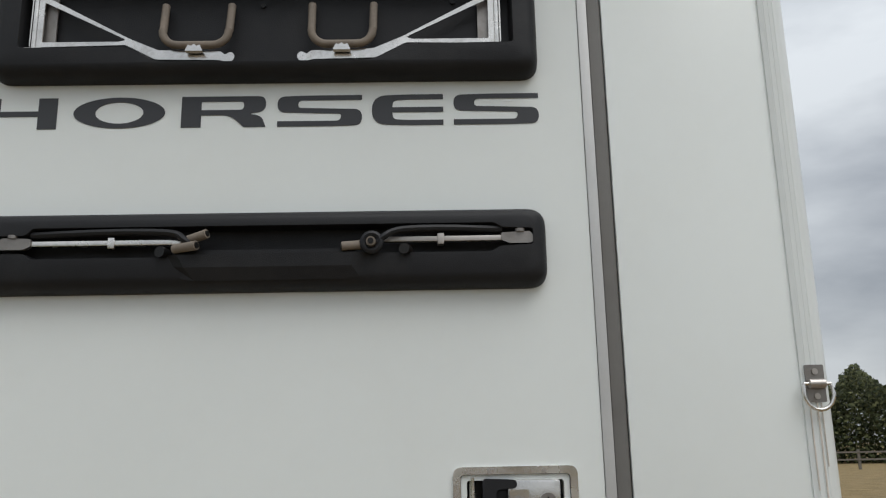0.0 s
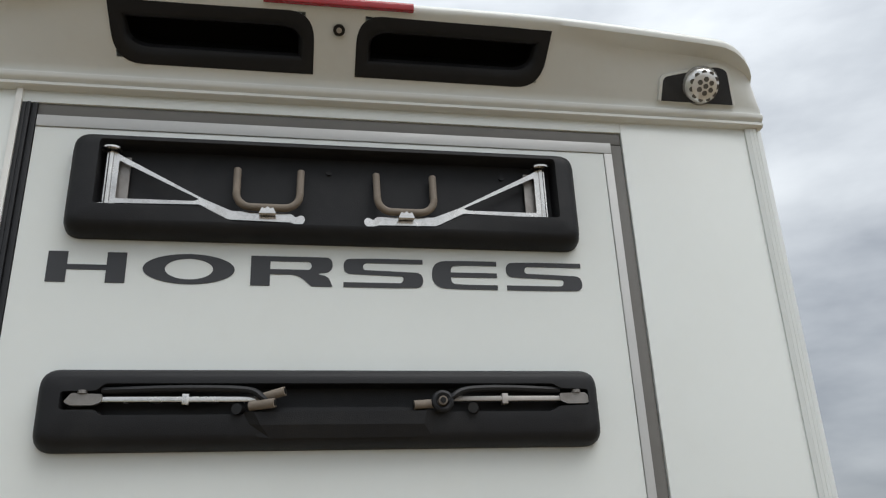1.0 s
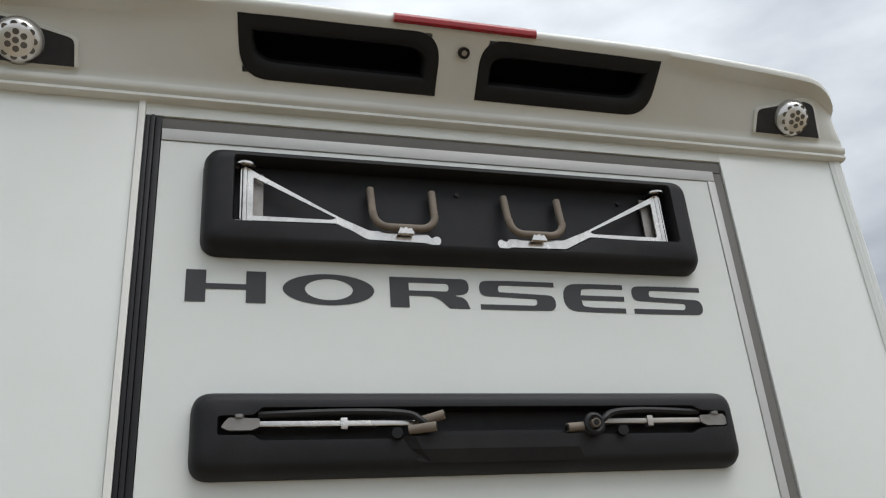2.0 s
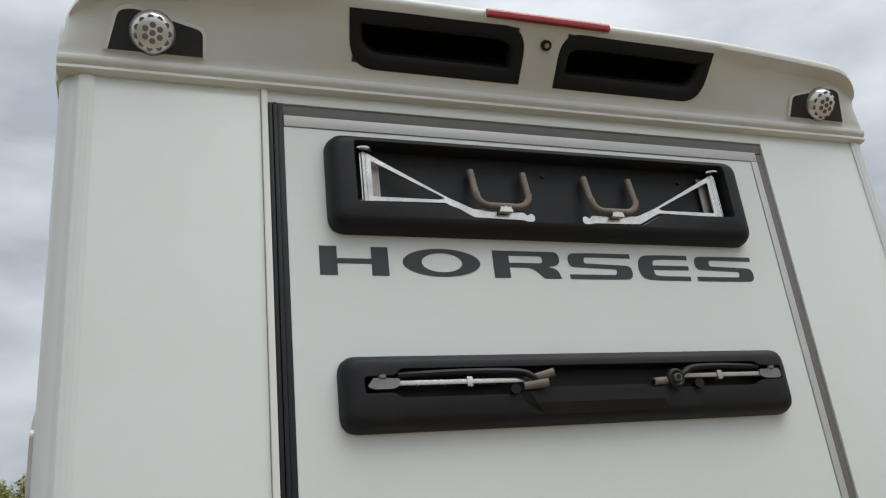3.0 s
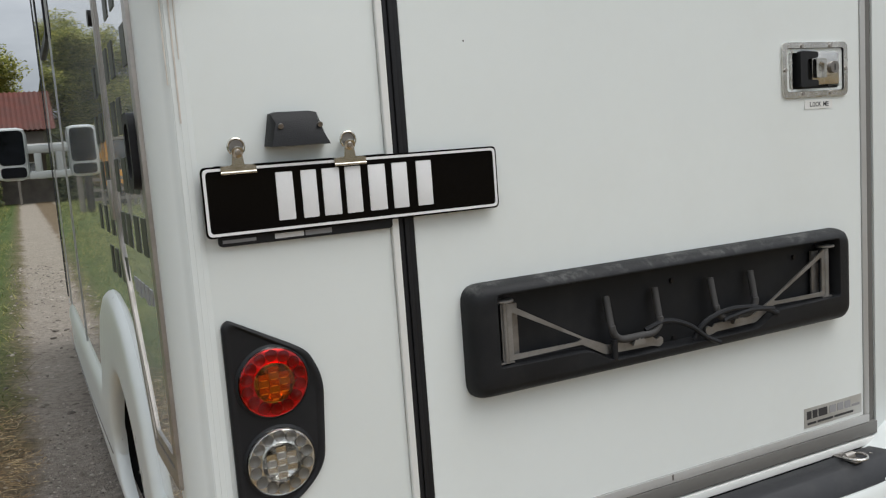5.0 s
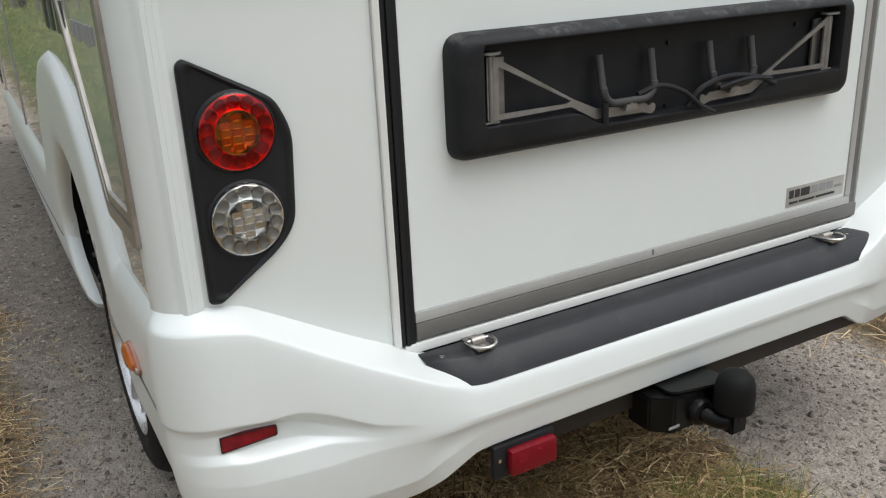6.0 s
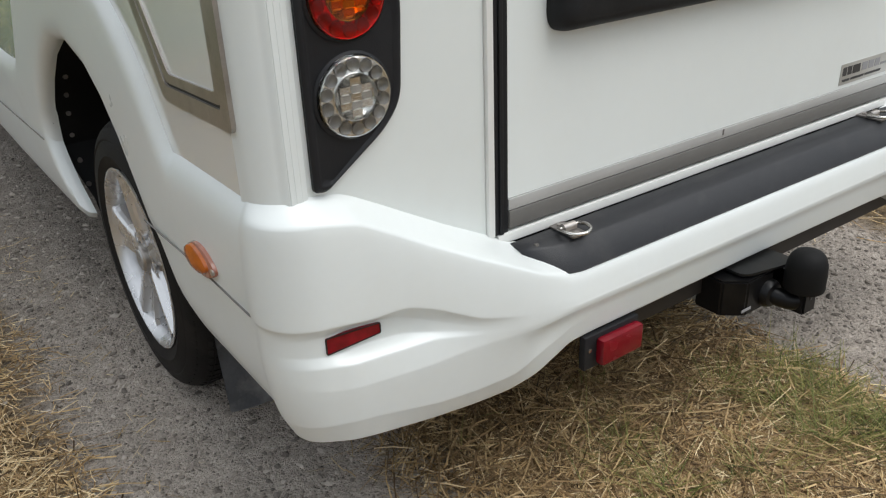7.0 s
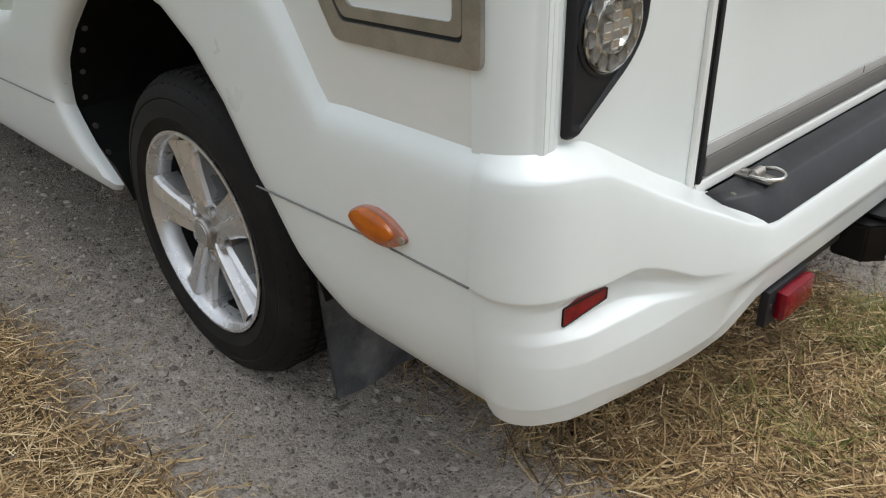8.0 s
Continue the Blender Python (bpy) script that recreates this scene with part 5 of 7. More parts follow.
def skirt(sx):
    secs = []
    for (a, b), (c, d) in zip(PAIRS, PAIRS[1:]):
        n = 3
        for k in range(n):
            t = k / n
            i0 = (a[0] + (c[0] - a[0]) * t, a[1] + (c[1] - a[1]) * t)
            o0 = (b[0] + (d[0] - b[0]) * t, b[1] + (d[1] - b[1]) * t)
            row = []
            for v, off in PROFILE:
                y, z = i0[0] + (o0[0] - i0[0]) * v, i0[1] + (o0[1] - i0[1]) * v
                x = HALF - off
                if v > -1:
                    if z < 0.606 and v < 0.9:
                        x -= 0.005 * min(1.0, (0.606 - z) / 0.008)
                    if z < 0.50:
                        x -= (0.042 if y < 1.1 else 0.010) * ((0.50 - z) / 0.13) ** 1.5
                row.append((sx * x, y, z))
            secs.append(row)
    bm, rows = loft(secs)
    return part("side_skirt", bm, M_BUMPER, truck, "white moulded side skirt with wheel flare")


for sx in (-1, 1):
    s = skirt(sx)
    part("lamp_base", revolve([(0.0, 0.0), (0.030, 0.0), (0.029, 0.006), (0.026, 0.008), (0.0, 0.008)], 36, lambda x, y, h: (sx * (1.066 + h), 0.247 + x * 2.15, 0.640 + y * 0.98 * (1 - 0.35 * (x / 0.03) ** 2))), M_PINKRIM, s, "pinkish clear lamp rim")
    part("side_marker", revolve([(0.0265, 0.006), (0.0245, 0.013), (0.016, 0.018), (0.0, 0.020)], 36, lambda x, y, h: (sx * (1.066 + h), 0.255 + x * 1.95, 0.641 + y * 0.93 * (1 - 0.30 * (x / 0.0265) ** 2))), M_AMBER, s, "oval orange side marker lamp")
    for y in (0.190,):
        part("screw", make_cyl((sx * 1.073, y, 0.639), (1, 0, 0), 0.006, 0.004, 12), M_DULLSTEEL, s)

# dark joint line along the skirts
for sx in (-1, 1):
    for ya, yb in ((0.065, 0.582), (1.515, 4.2)):
        secs = []
        for k in range(31):
            y = ya + (yb - ya) * k / 30
            z = 0.606 + (0.004 if y < 1 else -0.074 - 0.050 * min(1.0, y - 1.5)) - 0.045 * max(0.0, y - 0.30) * (1 if y < 1 else 0)
            secs.append([(sx * 1.0640, y, z - 0.0016), (sx * 1.0668, y, z - 0.0006), (sx * 1.0668, y, z + 0.0006), (sx * 1.0640, y, z + 0.0016)])
        bm, rows = loft(secs, closed=True)
        part("skirt_joint", bm, M_SEAL, truck)
# wheel housing
for sx in (-1, 1):
    secs = []
    for k in range(25):
        a = math.pi * (-0.085 + 1.13 * k / 24)
        y, z = 1.02 + 0.505 * math.cos(a), 0.42 + 0.475 * math.sin(a)
        low = max(0.0, 0.51 - z)
        if y > 1.02:
            y -= 0.80 * low
        tuck = 0.045 * min(1.0, low / 0.14)
        secs.append([(sx * (1.034 - tuck), y, z), (sx * 0.95, y, z), (sx * 0.66, y, z)])
    bm, rows = loft(secs)
    bm.faces.new([r[-1] for r in rows])
    part("wheel_housing", bm, M_LINER, truck, "black wheel arch liner")
    for z in (0.40, 0.46, 0.53, 0.60, 0.66, 0.72):
        y = 1.02 + 0.505 * math.sqrt(1 - ((z - 0.42) / 0.475) ** 2) - 0.80 * max(0.0, 0.51 - z)
        part("liner_screw", make_cyl((sx * 0.99, y - 0.003, z), (0, 1, 0), 0.007, 0.008, 10), M_BRACKET, truck)
    flap, _ = loft([[(sx * (0.745 + 0.235 * u), 0.548 - 0.030 * (1 - v) ** 2 * u + 0.006 * math.sin(7 * u + 2 * v) + d, 0.086 + 0.030 * u + 0.40 * v) for u in [k / 8 for k in range(9)]] for d, vs in ((0.0, range(9)), (0.006, range(8, -1, -1))) for v in [k / 8 for k in vs]])
    part("mud_flap", flap, M_FLAP, truck, "scuffed grey rubber mud flap")


# ---- wheels ----
def wheel(y, sx, face):
    """Tyre with grooved shoulders round an alloy with five broad creased spokes; face: x of the tyre's outer wall."""
    R, zc = 0.352, 0.342
    at = lambda a, b, h: (sx * (face + h), y + a, zc + b)
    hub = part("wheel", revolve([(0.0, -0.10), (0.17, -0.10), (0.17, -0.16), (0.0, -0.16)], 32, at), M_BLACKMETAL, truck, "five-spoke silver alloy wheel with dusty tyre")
    part("tyre", revolve([(0.229, -0.012), (0.234, -0.003), (0.243, 0.002), (0.262, 0.0075), (0.266, 0.0100), (0.270, 0.0078), (0.300, 0.006), (0.303, 0.0035), (0.307, 0.0055), (0.324, -0.001), (0.337, -0.012), (0.346, -0.026), (R, -0.044), (R, -0.070), (R - 0.007, -0.0705), (R - 0.007, -0.079), (R, -0.0795), (R, -0.112), (R - 0.007, -0.1125), (R - 0.007, -0.121), (R, -0.1215), (R, -0.160), (0.348, -0.19), (0.330, -0.215), (0.25, -0.225), (0.229, -0.21)], 96, at), M_TYRE, hub, "dusty black road tyre")
    bm = bmesh.new()
    for k in range(72):
        a0 = 2 * math.pi * k / 72
        vs = []
        for da, r, h in ((0.0, R + 0.0015, -0.043), (0.060, R + 0.0015, -0.043), (0.046, 0.334, -0.0095), (0.004, 0.334, -0.0095)):
            vs.append((at(r * math.cos(a0 + da), r * math.sin(a0 + da), h + 0.002), at((r - 0.007) * math.cos(a0 + da), (r - 0.007) * math.sin(a0 + da), h - 0.004)))
        tops, lows = [bm.verts.new(v[0]) for v in vs], [bm.verts.new(v[1]) for v in vs]
        bm.faces.new(tops)
        bridge(bm, lows, tops)
        # slanted ribs across the tread
        for h0, h1 in ((-0.047, -0.068), (-0.082, -0.110), (-0.124, -0.158)):
            for lo, hi in ((0.004, 0.070),):
                q = [at((R + dr) * math.cos(a0 + d), (R + dr) * math.sin(a0 + d), h) for dr in (-0.002, 0.0022) for d, h in ((lo, h0), (hi, h0), (hi + 0.012, h1), (lo + 0.012, h1))]
                q = [bm.verts.new(v) for v in q]
                bm.faces.new(q[4:])
                bridge(bm, q[:4], q[4:])
    part("tread_block", bm, M_TYRE, hub)
    part("rim", revolve([(0.222, -0.05), (0.224, -0.014), (0.230, -0.003), (0.236, 0.001), (0.236, 0.004), (0.229, 0.005), (0.219, -0.003), (0.212, -0.018), (0.209, -0.045)], 64, at), M_RIM, hub, "silver alloy rim")
    # barrel coloured black to give the shade seen between the spokes
    part("barrel", revolve([(0.221, -0.20), (0.221, -0.046), (0.2085, -0.046), (0.203, -0.19)], 56, at), M_BLACKMETAL, hub, "inside of the rim, coloured dark for its shade")
    part("brake_disc", revolve([(0.05, -0.115), (0.15, -0.115), (0.15, -0.125), (0.05, -0.125)], 36, at), M_RUSTY, hub)
    for k in range(5):
        a = 2 * math.pi * k / 5 + radians(5.0)
        ca, sa = math.cos(a), math.sin(a)
        rot = lambda r, w, h: at(r * ca - w * sa, r * sa + w * ca, h)
        # a broad paddle, one half stepped below the other along an off-centre crease
        secs = []
        for r, wl, wr, h, crease in ((0.030, 0.024, 0.024, -0.016, 0.000), (0.060, 0.038, 0.036, -0.010, 0.002), (0.095, 0.043, 0.041, -0.007, 0.003), (0.140, 0.048, 0.045, -0.004, 0.005), (0.185, 0.055, 0.052, -0.002, 0.007), (0.214, 0.068, 0.065, -0.001, 0.009)):
            secs.append([rot(r, -wl, h - 0.060), rot(r, -wl, h - 0.020), rot(r, -wl + 0.005, h - 0.010), rot(r, crease - 0.010, h - 0.018), rot(r, crease - 0.004, h), rot(r, crease + 0.004, h + 0.001), rot(r, wr - 0.010, h - 0.004), rot(r, wr - 0.003, h - 0.010), rot(r, wr, h - 0.020), rot(r, wr, h - 0.060)])
        bm, rows = loft(secs)
        part("spoke", bm, M_RIM, hub, smooth=False)
        b = a + math.pi / 5
        part("bolt_recess", revolve([(0.016, -0.026), (0.016, -0.014), (0.0125, -0.013), (0.012, -0.030), (0.0, -0.031)], 20, lambda p, q, h: at(0.058 * math.cos(b) + p, 0.058 * math.sin(b) + q, h)), M_RIM, hub)
        part("wheel_bolt", make_cyl(at(0.058 * math.cos(b), 0.058 * math.sin(b), -0.028), (1, 0, 0), 0.0095, 0.016, 6), M_BLACKMETAL, hub)
    part("hub_face", revolve([(0.078, -0.06), (0.078, -0.030), (0.064, -0.020), (0.0, -0.018)], 36, at), M_DULLSTEEL, hub)
    part("hub_cap", revolve([(0.035, -0.022), (0.035, -0.006), (0.031, -0.002), (0.0, 0.0)], 28, at), M_DULLSTEEL, hub, "round grey hub cap")
    part("hub_badge", revolve([(0.027, -0.002), (0.026, 0.0008), (0.0, 0.0015)], 24, at), M_CLEARDARK, hub)
    return hub


for sx in (-1, 1):
    wheel(0.962, sx, 1.004)
    wheel(5.25, sx, 0.975)

# ---- tow bar, fog lamp, chassis ----
M_TOWBLACK = material("glossy_black_enamel", (0.0045, 0.0045, 0.005), 0.32, spec=0.22, vary=0.2, scale=12, dirt=(0.03, 0.026, 0.022), dirt_amount=0.3, dirt_scale=14)


def loft_block(outline, z0, z1, bevel=0.004):
    """A block cut to an outline in x and y, with broken edges."""
    bm, rows = loft([[(x, y, z) for x, y in outline] for z in (z0, z1)], closed=True)
    for r in rows:
        bm.faces.new(r)
    bmesh.ops.bevel(bm, geom=bm.edges[:], offset=bevel, segments=2, affect="EDGES")
    return bm


part("rear_beam", make_box(-0.36, 0.64, -0.065, -0.02, 0.372, 0.436, 0.004), M_RUSTY, truck, "brown-black steel rear beam")
for x in (-0.42, 0.42):
    part("chassis_rail", make_box(x - 0.04, x + 0.04, 0.05, 5.6, 0.44, 0.54, 0.004), M_RUSTY, truck)
part("rear_axle", make_cyl((0, 0.953, 0.347), (1, 0, 0), 0.045, 1.7, 16), M_RUSTY, truck)
tow = part("tow_bar", loft_block([(-0.125, -0.05), (0.035, -0.05), (0.035, -0.105), (0.000, -0.150), (-0.085, -0.150), (-0.125, -0.115)], 0.338, 0.420), M_TOWBLACK, truck, "black detachable tow bar with capped ball")
part("top_plate", plate(round_poly([(-0.085, -0.060), (-0.085, -0.128), (-0.070, -0.140), (0.045, -0.165), (0.060, -0.155), (0.060, -0.060)], 0.010, 4), 0.424, 0.430, f=lambda x, y, z: (x, z, y)), M_BLACKMETAL, tow, "grey-edged steel top plate")
part("side_plate", plate(round_poly([(-0.166, 0.342), (-0.06, 0.342), (-0.06, 0.428), (-0.145, 0.428), (-0.166, 0.400)], 0.010, 4), 0.050, 0.058, [round_poly([(-0.148, 0.402), (-0.138, 0.402), (-0.138, 0.412), (-0.148, 0.412)], 0.004, 3)], f=lambda x, y, z: (y, x, z)), M_TOWBLACK, tow)
part("socket", revolve([(0.012, -0.032), (0.030, -0.030), (0.031, 0.010), (0.026, 0.018), (0.017, 0.020), (0.016, 0.008), (0.0, 0.008)], 24, lambda x, y, h: (-0.015 + x, -0.148 - h, 0.372 + y)), M_TOWBLACK, tow)
part("ball_neck", tube(bmesh.new(), curve_points([(-0.015, -0.135, 0.372), (-0.005, -0.165, 0.366), (0.012, -0.190, 0.360), (0.030, -0.202, 0.368), (0.032, -0.202, 0.398)], 6), 0.0205, 14), M_TOWBLACK, tow)
part("neck_foot", loft_block([(0.010, -0.186), (0.054, -0.186), (0.054, -0.222), (0.010, -0.222)], 0.336, 0.386), M_TOWBLACK, tow)
part("ball_cap", revolve([(0.0, 0.050), (0.014, 0.0485), (0.027, 0.043), (0.036, 0.033), (0.0405, 0.018), (0.042, 0.0), (0.042, -0.036), (0.0405, -0.040), (0.036, -0.041), (0.0, -0.041)], 36, lambda x, y, h: (0.032 + x, -0.202 + y, 0.428 + h)), M_LINER, tow, "matt black rubber ball cap")
part("maker_bar", make_box(-0.100, -0.070, -0.1515, -0.150, 0.352, 0.358), M_GREYPRINT, tow)
fog = part("fog_lamp", make_box(-0.506, -0.364, -0.104, -0.088, 0.356, 0.428, 0.003), M_RUBBER, truck, "red rectangular fog lamp under the bumper")
part("lens", make_box(-0.478, -0.370, -0.124, -0.103, 0.365, 0.420, 0.007), M_FOG, fog, "bright red lens")
part("screw", make_cyl((-0.493, -0.1035, 0.397), (0, 1, 0), 0.004, 0.003, 12), M_STEEL, fog)
part("lamp_bracket", make_box(-0.48, -0.39, -0.088, -0.03, 0.405, 0.440), M_RUSTY, truck)

# ---- cab and mirror ----
cab = []
for y, w, zb, zt in ((4.3, 1.03, 0.36, 2.30), (4.9, 1.03, 0.36, 2.30), (5.25, 1.02, 0.36, 2.15), (5.7, 1.0, 0.36, 1.62), (6.0, 0.98, 0.36, 1.32), (6.35, 0.92, 0.36, 1.15), (6.5, 0.80, 0.38, 0.95)):
    cab.append([(-w, y, zb), (-w, y, (zb + zt) / 2), (-w * 0.96, y, zt - 0.25), (-w * 0.86, y, zt - 0.06), (-w * 0.6, y, zt), (w * 0.6, y, zt), (w * 0.86, y, zt - 0.06), (w * 0.96, y, zt - 0.25), (w, y, (zb + zt) / 2), (w, y, zb)])
bm, rows = loft(cab)
bm.faces.new(rows[0])
bm.faces.new(rows[-1])
part("cab", bm, M_SIDE, truck, "white driver's cab")
part("cab_window", plate(round_poly([(4.42, 1.42), (5.35, 1.42), (5.05, 2.02), (4.42, 2.05)], 0.05, 4), -0.001, -0.008, f=lambda x, y, z: (-1.036 + y, x, z)), M_DARKGLASS, truck)
mir = part("door_mirror", make_box(-1.352, -1.160, 4.60, 4.72, 1.432, 1.768, 0.050), M_BUMPER, truck, "white tall door mirror")
part("mirror_glass", plate(rounded_rect(-1.330, -1.180, 1.530, 1.748, 0.032), 4.602, 4.597), M_MIRRORGLASS, mir)
part("mirror_glass", plate(rounded_rect(-1.328, -1.182, 1.450, 1.516, 0.024), 4.602, 4.597), M_MIRRORGLASS, mir)
for z0, z1 in ((1.600, 1.655), (1.435, 1.485)):
    part("mirror_arm", make_box(-1.175, -0.99, 4.63, 4.70, z0, z1, 0.018), M_BUMPER, mir, "broad white mirror arm")
part("arm_strut", make_box(-1.130, -1.085, 4.635, 4.695, 1.475, 1.610, 0.012), M_BUMPER, mir)
part("arm_foot", make_box(-1.040, -1.00, 4.61, 4.72, 1.42, 1.67, 0.015), M_BUMPER, mir)

# ---- sign hung in front of the plate holder by two clips ----
sign = part("sign_plate", plate(rounded_rect(-0.979, -0.435, 1.334, 1.449, 0.010), -0.0195, -0.0215), M_PLATE, None, smooth=True)
tagged(sign, "glossy black sign plate with white border and bars", "sign")
part("border", plate(rounded_rect(-0.976, -0.438, 1.337, 1.446, 0.009), -0.0212, -0.0228, [rounded_rect(-0.9715, -0.4425, 1.3415, 1.4415, 0.007)]), M_PLATEWHITE, sign, "raised white border")
for x0, x1 in ((-0.858, -0.829), (-0.815, -0.788), (-0.778, -0.747), (-0.737, -0.708), (-0.694, -0.662), (-0.649, -0.620), (-0.602, -0.572)):
    part("print_bar", make_box(x0, x1, -0.0232, -0.0212, 1.353, 1.433, 0.002), M_PLATEWHITE, sign)
for xc in (-0.918, -0.726):
    clip = part("spring_clip", plate(round_poly([(xc - 0.029, 1.437), (xc + 0.029, 1.437), (xc + 0.029, 1.448), (xc + 0.010, 1.450), (xc + 0.008, 1.470), (xc - 0.008, 1.470), (xc - 0.010, 1.450), (xc - 0.029, 1.448)], 0.002, 2), -0.024, -0.027), M_SPRING)
    tagged(clip, "brassy nickel bulldog clip gripping the sign plate", "clip", "clips on the sign")
    part("clip_washer", make_cyl((xc, -0.021, 1.479), (0, 1, 0.0), 0.0120, 0.004, 20), M_BRACKET, clip)
    part("clip_jaw", make_box(xc - 0.028, xc + 0.028, -0.0195, -0.012, 1.440, 1.450, 0.001), M_SPRING, clip)
    part("clip_roll", make_cyl((xc, -0.0262, 1.4375), (1, 0, 0), 0.0028, 0.058, 12), M_SPRING, clip)
    part("clip_tab", revolve([(0.0, 0.004), (0.006, 0.0042), (0.0095, 0.003), (0.0102, 0.0), (0.0095, -0.002)], 20, lambda a, b, h: (xc + a, -0.0275 - h - 0.25 * b, 1.470 + b)), M_SPRING, clip)
    part("clip_rivet", revolve([(0.0, 0.0030), (0.0035, 0.0024), (0.005, 0.0)], 14, lambda a, b, h: (xc + a, -0.0315 - h - 0.25 * b, 1.470 + b)), M_DULLSTEEL, clip)
    part("clip_eye", tube(bmesh.new(), [(xc + 0.0132 * math.cos(2 * math.pi * k / 18), -0.0235, 1.479 + 0.0132 * math.sin(2 * math.pi * k / 18)) for k in range(19)], 0.0022, 8), M_SPRING, clip)
    part("clip_pin", make_cyl((xc, -0.011, 1.477), (0, 1, 0), 0.006, 0.021, 12), M_SPRING, clip)


# ---- ground ----
def ground_height(x, y):
    n = noise.noise(Vector((x * 0.9, y * 0.9, 0))) * 0.012 + noise.noise(Vector((x * 4.0, y * 4.0, 3))) * 0.005
    strip = max(0.0, 1 - ((x + 0.17) / 0.58) ** 2) * 0.03
    bank = 0.05 * min(1.0, max(0.0, (-1.15 - x) / 0.5)) + 0.05 * min(1.0, max(0.0, (x - 1.15) / 0.5))
    near = 1.0 if abs(x) < 12 and -8 < y < 40 else 0.3
    return (n + strip + bank) * near - 0.014


def ground_material():
    m = bpy.data.materials.new("gravel_track_with_straw_and_grass")
    m.use_nodes = True
    n, l = m.node_tree.nodes, m.node_tree.links
    b = n["Principled BSDF"]
    b.inputs["Roughness"].default_value = 0.93
    b.inputs["Specular IOR Level"].default_value = 0.2
    g = n.new("ShaderNodeNewGeometry")
    sep = n.new("ShaderNodeSeparateXYZ")
    l.new(g.outputs["Position"], sep.inputs["Vector"])

    def noise_node(scale, detail, rough=0.6):
        t = n.new("ShaderNodeTexNoise")
        t.inputs["Scale"].default_value, t.inputs["Detail"].default_value, t.inputs["Roughness"].default_value = scale, detail, rough
        l.new(g.outputs["Position"], t.inputs["Vector"])
        return t.outputs["Fac"]

    def mth(op, a, c, clamp=False):
        t = n.new("ShaderNodeMath")
        t.operation, t.use_clamp = op, clamp
        for i, v in enumerate((a, c)):
            if isinstance(v, (int, float)):
                t.inputs[i].default_value = v
            else:
                l.new(v, t.inputs[i])
        return t.outputs[0]

    def ramp(fac, stops):
        t = n.new("ShaderNodeValToRGB")
        e = t.color_ramp.elements
        while len(e) < len(stops):
            e.new(0.5)
        for el, (p, c) in zip(e, stops):
            el.position, el.color = p, (*c, 1)
        l.new(fac, t.inputs["Fac"])
        return t.outputs["Color"]

    def mix(fac, a, c):
        t = n.new("ShaderNodeMix")
        t.data_type = "RGBA"
        l.new(fac, t.inputs["Factor"])
        l.new(a, t.inputs["A"])
        l.new(c, t.inputs["B"])
        return t.outputs["Result"]

    def cells(scale, size):
        """Scattered pebbles: a random number for each, where they lie, and their relief."""
        t = n.new("ShaderNodeTexVoronoi")
        t.inputs["Scale"].default_value = scale
        warp = n.new("ShaderNodeVectorMath")
        warp.operation = "MULTIPLY_ADD"
        wn_ = n.new("ShaderNodeTexNoise")
        wn_.inputs["Scale"].default_value = scale * 0.7
        l.new(g.outputs["Position"], wn_.inputs["Vector"])
        l.new(wn_.outputs["Color"], warp.inputs[0])
        warp.inputs[1].default_value = (0.5 / scale,) * 3
        l.new(g.outputs["Position"], warp.inputs[2])
        l.new(warp.outputs["Vector"], t.inputs["Vector"])
        s_ = n.new("ShaderNodeSeparateColor")
        l.new(t.outputs["Color"], s_.inputs["Color"])
        chosen = mth("GREATER_THAN", s_.outputs["Green"], 0.55)
        body = mth("MULTIPLY", mth("MULTIPLY", mth("SUBTRACT", size, t.outputs["Distance"]), 9.0, True), chosen)
        return (s_.outputs["Red"], body), mth("MULTIPLY", mth("SUBTRACT", size, t.outputs["Distance"]), chosen)

    fine, mid, broad = noise_node(160, 4), noise_node(22, 6), noise_node(1.3, 4)
    gravel = ramp(mth("ADD", mth("MULTIPLY", fine, 0.5), mth("MULTIPLY", mid, 0.5)), [(0.3, (0.195, 0.168, 0.142)), (0.5, (0.395, 0.345, 0.295)), (0.7, (0.55, 0.485, 0.42))])
    pebble, pebble_bump = cells(85, 0.42)
    grit, grit_bump = cells(230, 0.48)
    gravel = mix(mth("MULTIPLY", pebble[1], 0.75), gravel, ramp(pebble[0], [(0.0, (0.165, 0.143, 0.122)), (0.5, (0.355, 0.312, 0.270)), (1.0, (0.55, 0.49, 0.43))]))
    gravel = mix(mth("MULTIPLY", grit[1], 0.45), gravel, ramp(grit[0], [(0.0, (0.14, 0.123, 0.107)), (1.0, (0.47, 0.42, 0.37))]))
    soil = ramp(mid, [(0.3, (0.06, 0.042, 0.023)), (0.55, (0.18, 0.128, 0.07)), (0.75, (0.34, 0.25, 0.14))])
    grass = ramp(mth("ADD", mth("MULTIPLY", mid, 0.6), mth("MULTIPLY", broad, 0.4)), [(0.3, (0.03, 0.045, 0.012)), (0.5, (0.07, 0.105, 0.028)), (0.72, (0.15, 0.16, 0.06))])
    field = ramp(broad, [(0.3, (0.17, 0.125, 0.06)), (0.7, (0.27, 0.20, 0.1))])
    wob = mth("MULTIPLY", mth("SUBTRACT", noise_node(2.6, 5), 0.5), 0.35)
    x = mth("ADD", sep.outputs["X"], wob)
    left = mth("MULTIPLY", mth("SUBTRACT", -1.27, x), 7.0, True)
    right = mth("MULTIPLY", mth("SUBTRACT", x, 1.2), 7.0, True)
    centre = mth("MULTIPLY", mth("SUBTRACT", 0.47, mth("ABSOLUTE", mth("ADD", x, 0.17), 0.0)), 8.0, True)
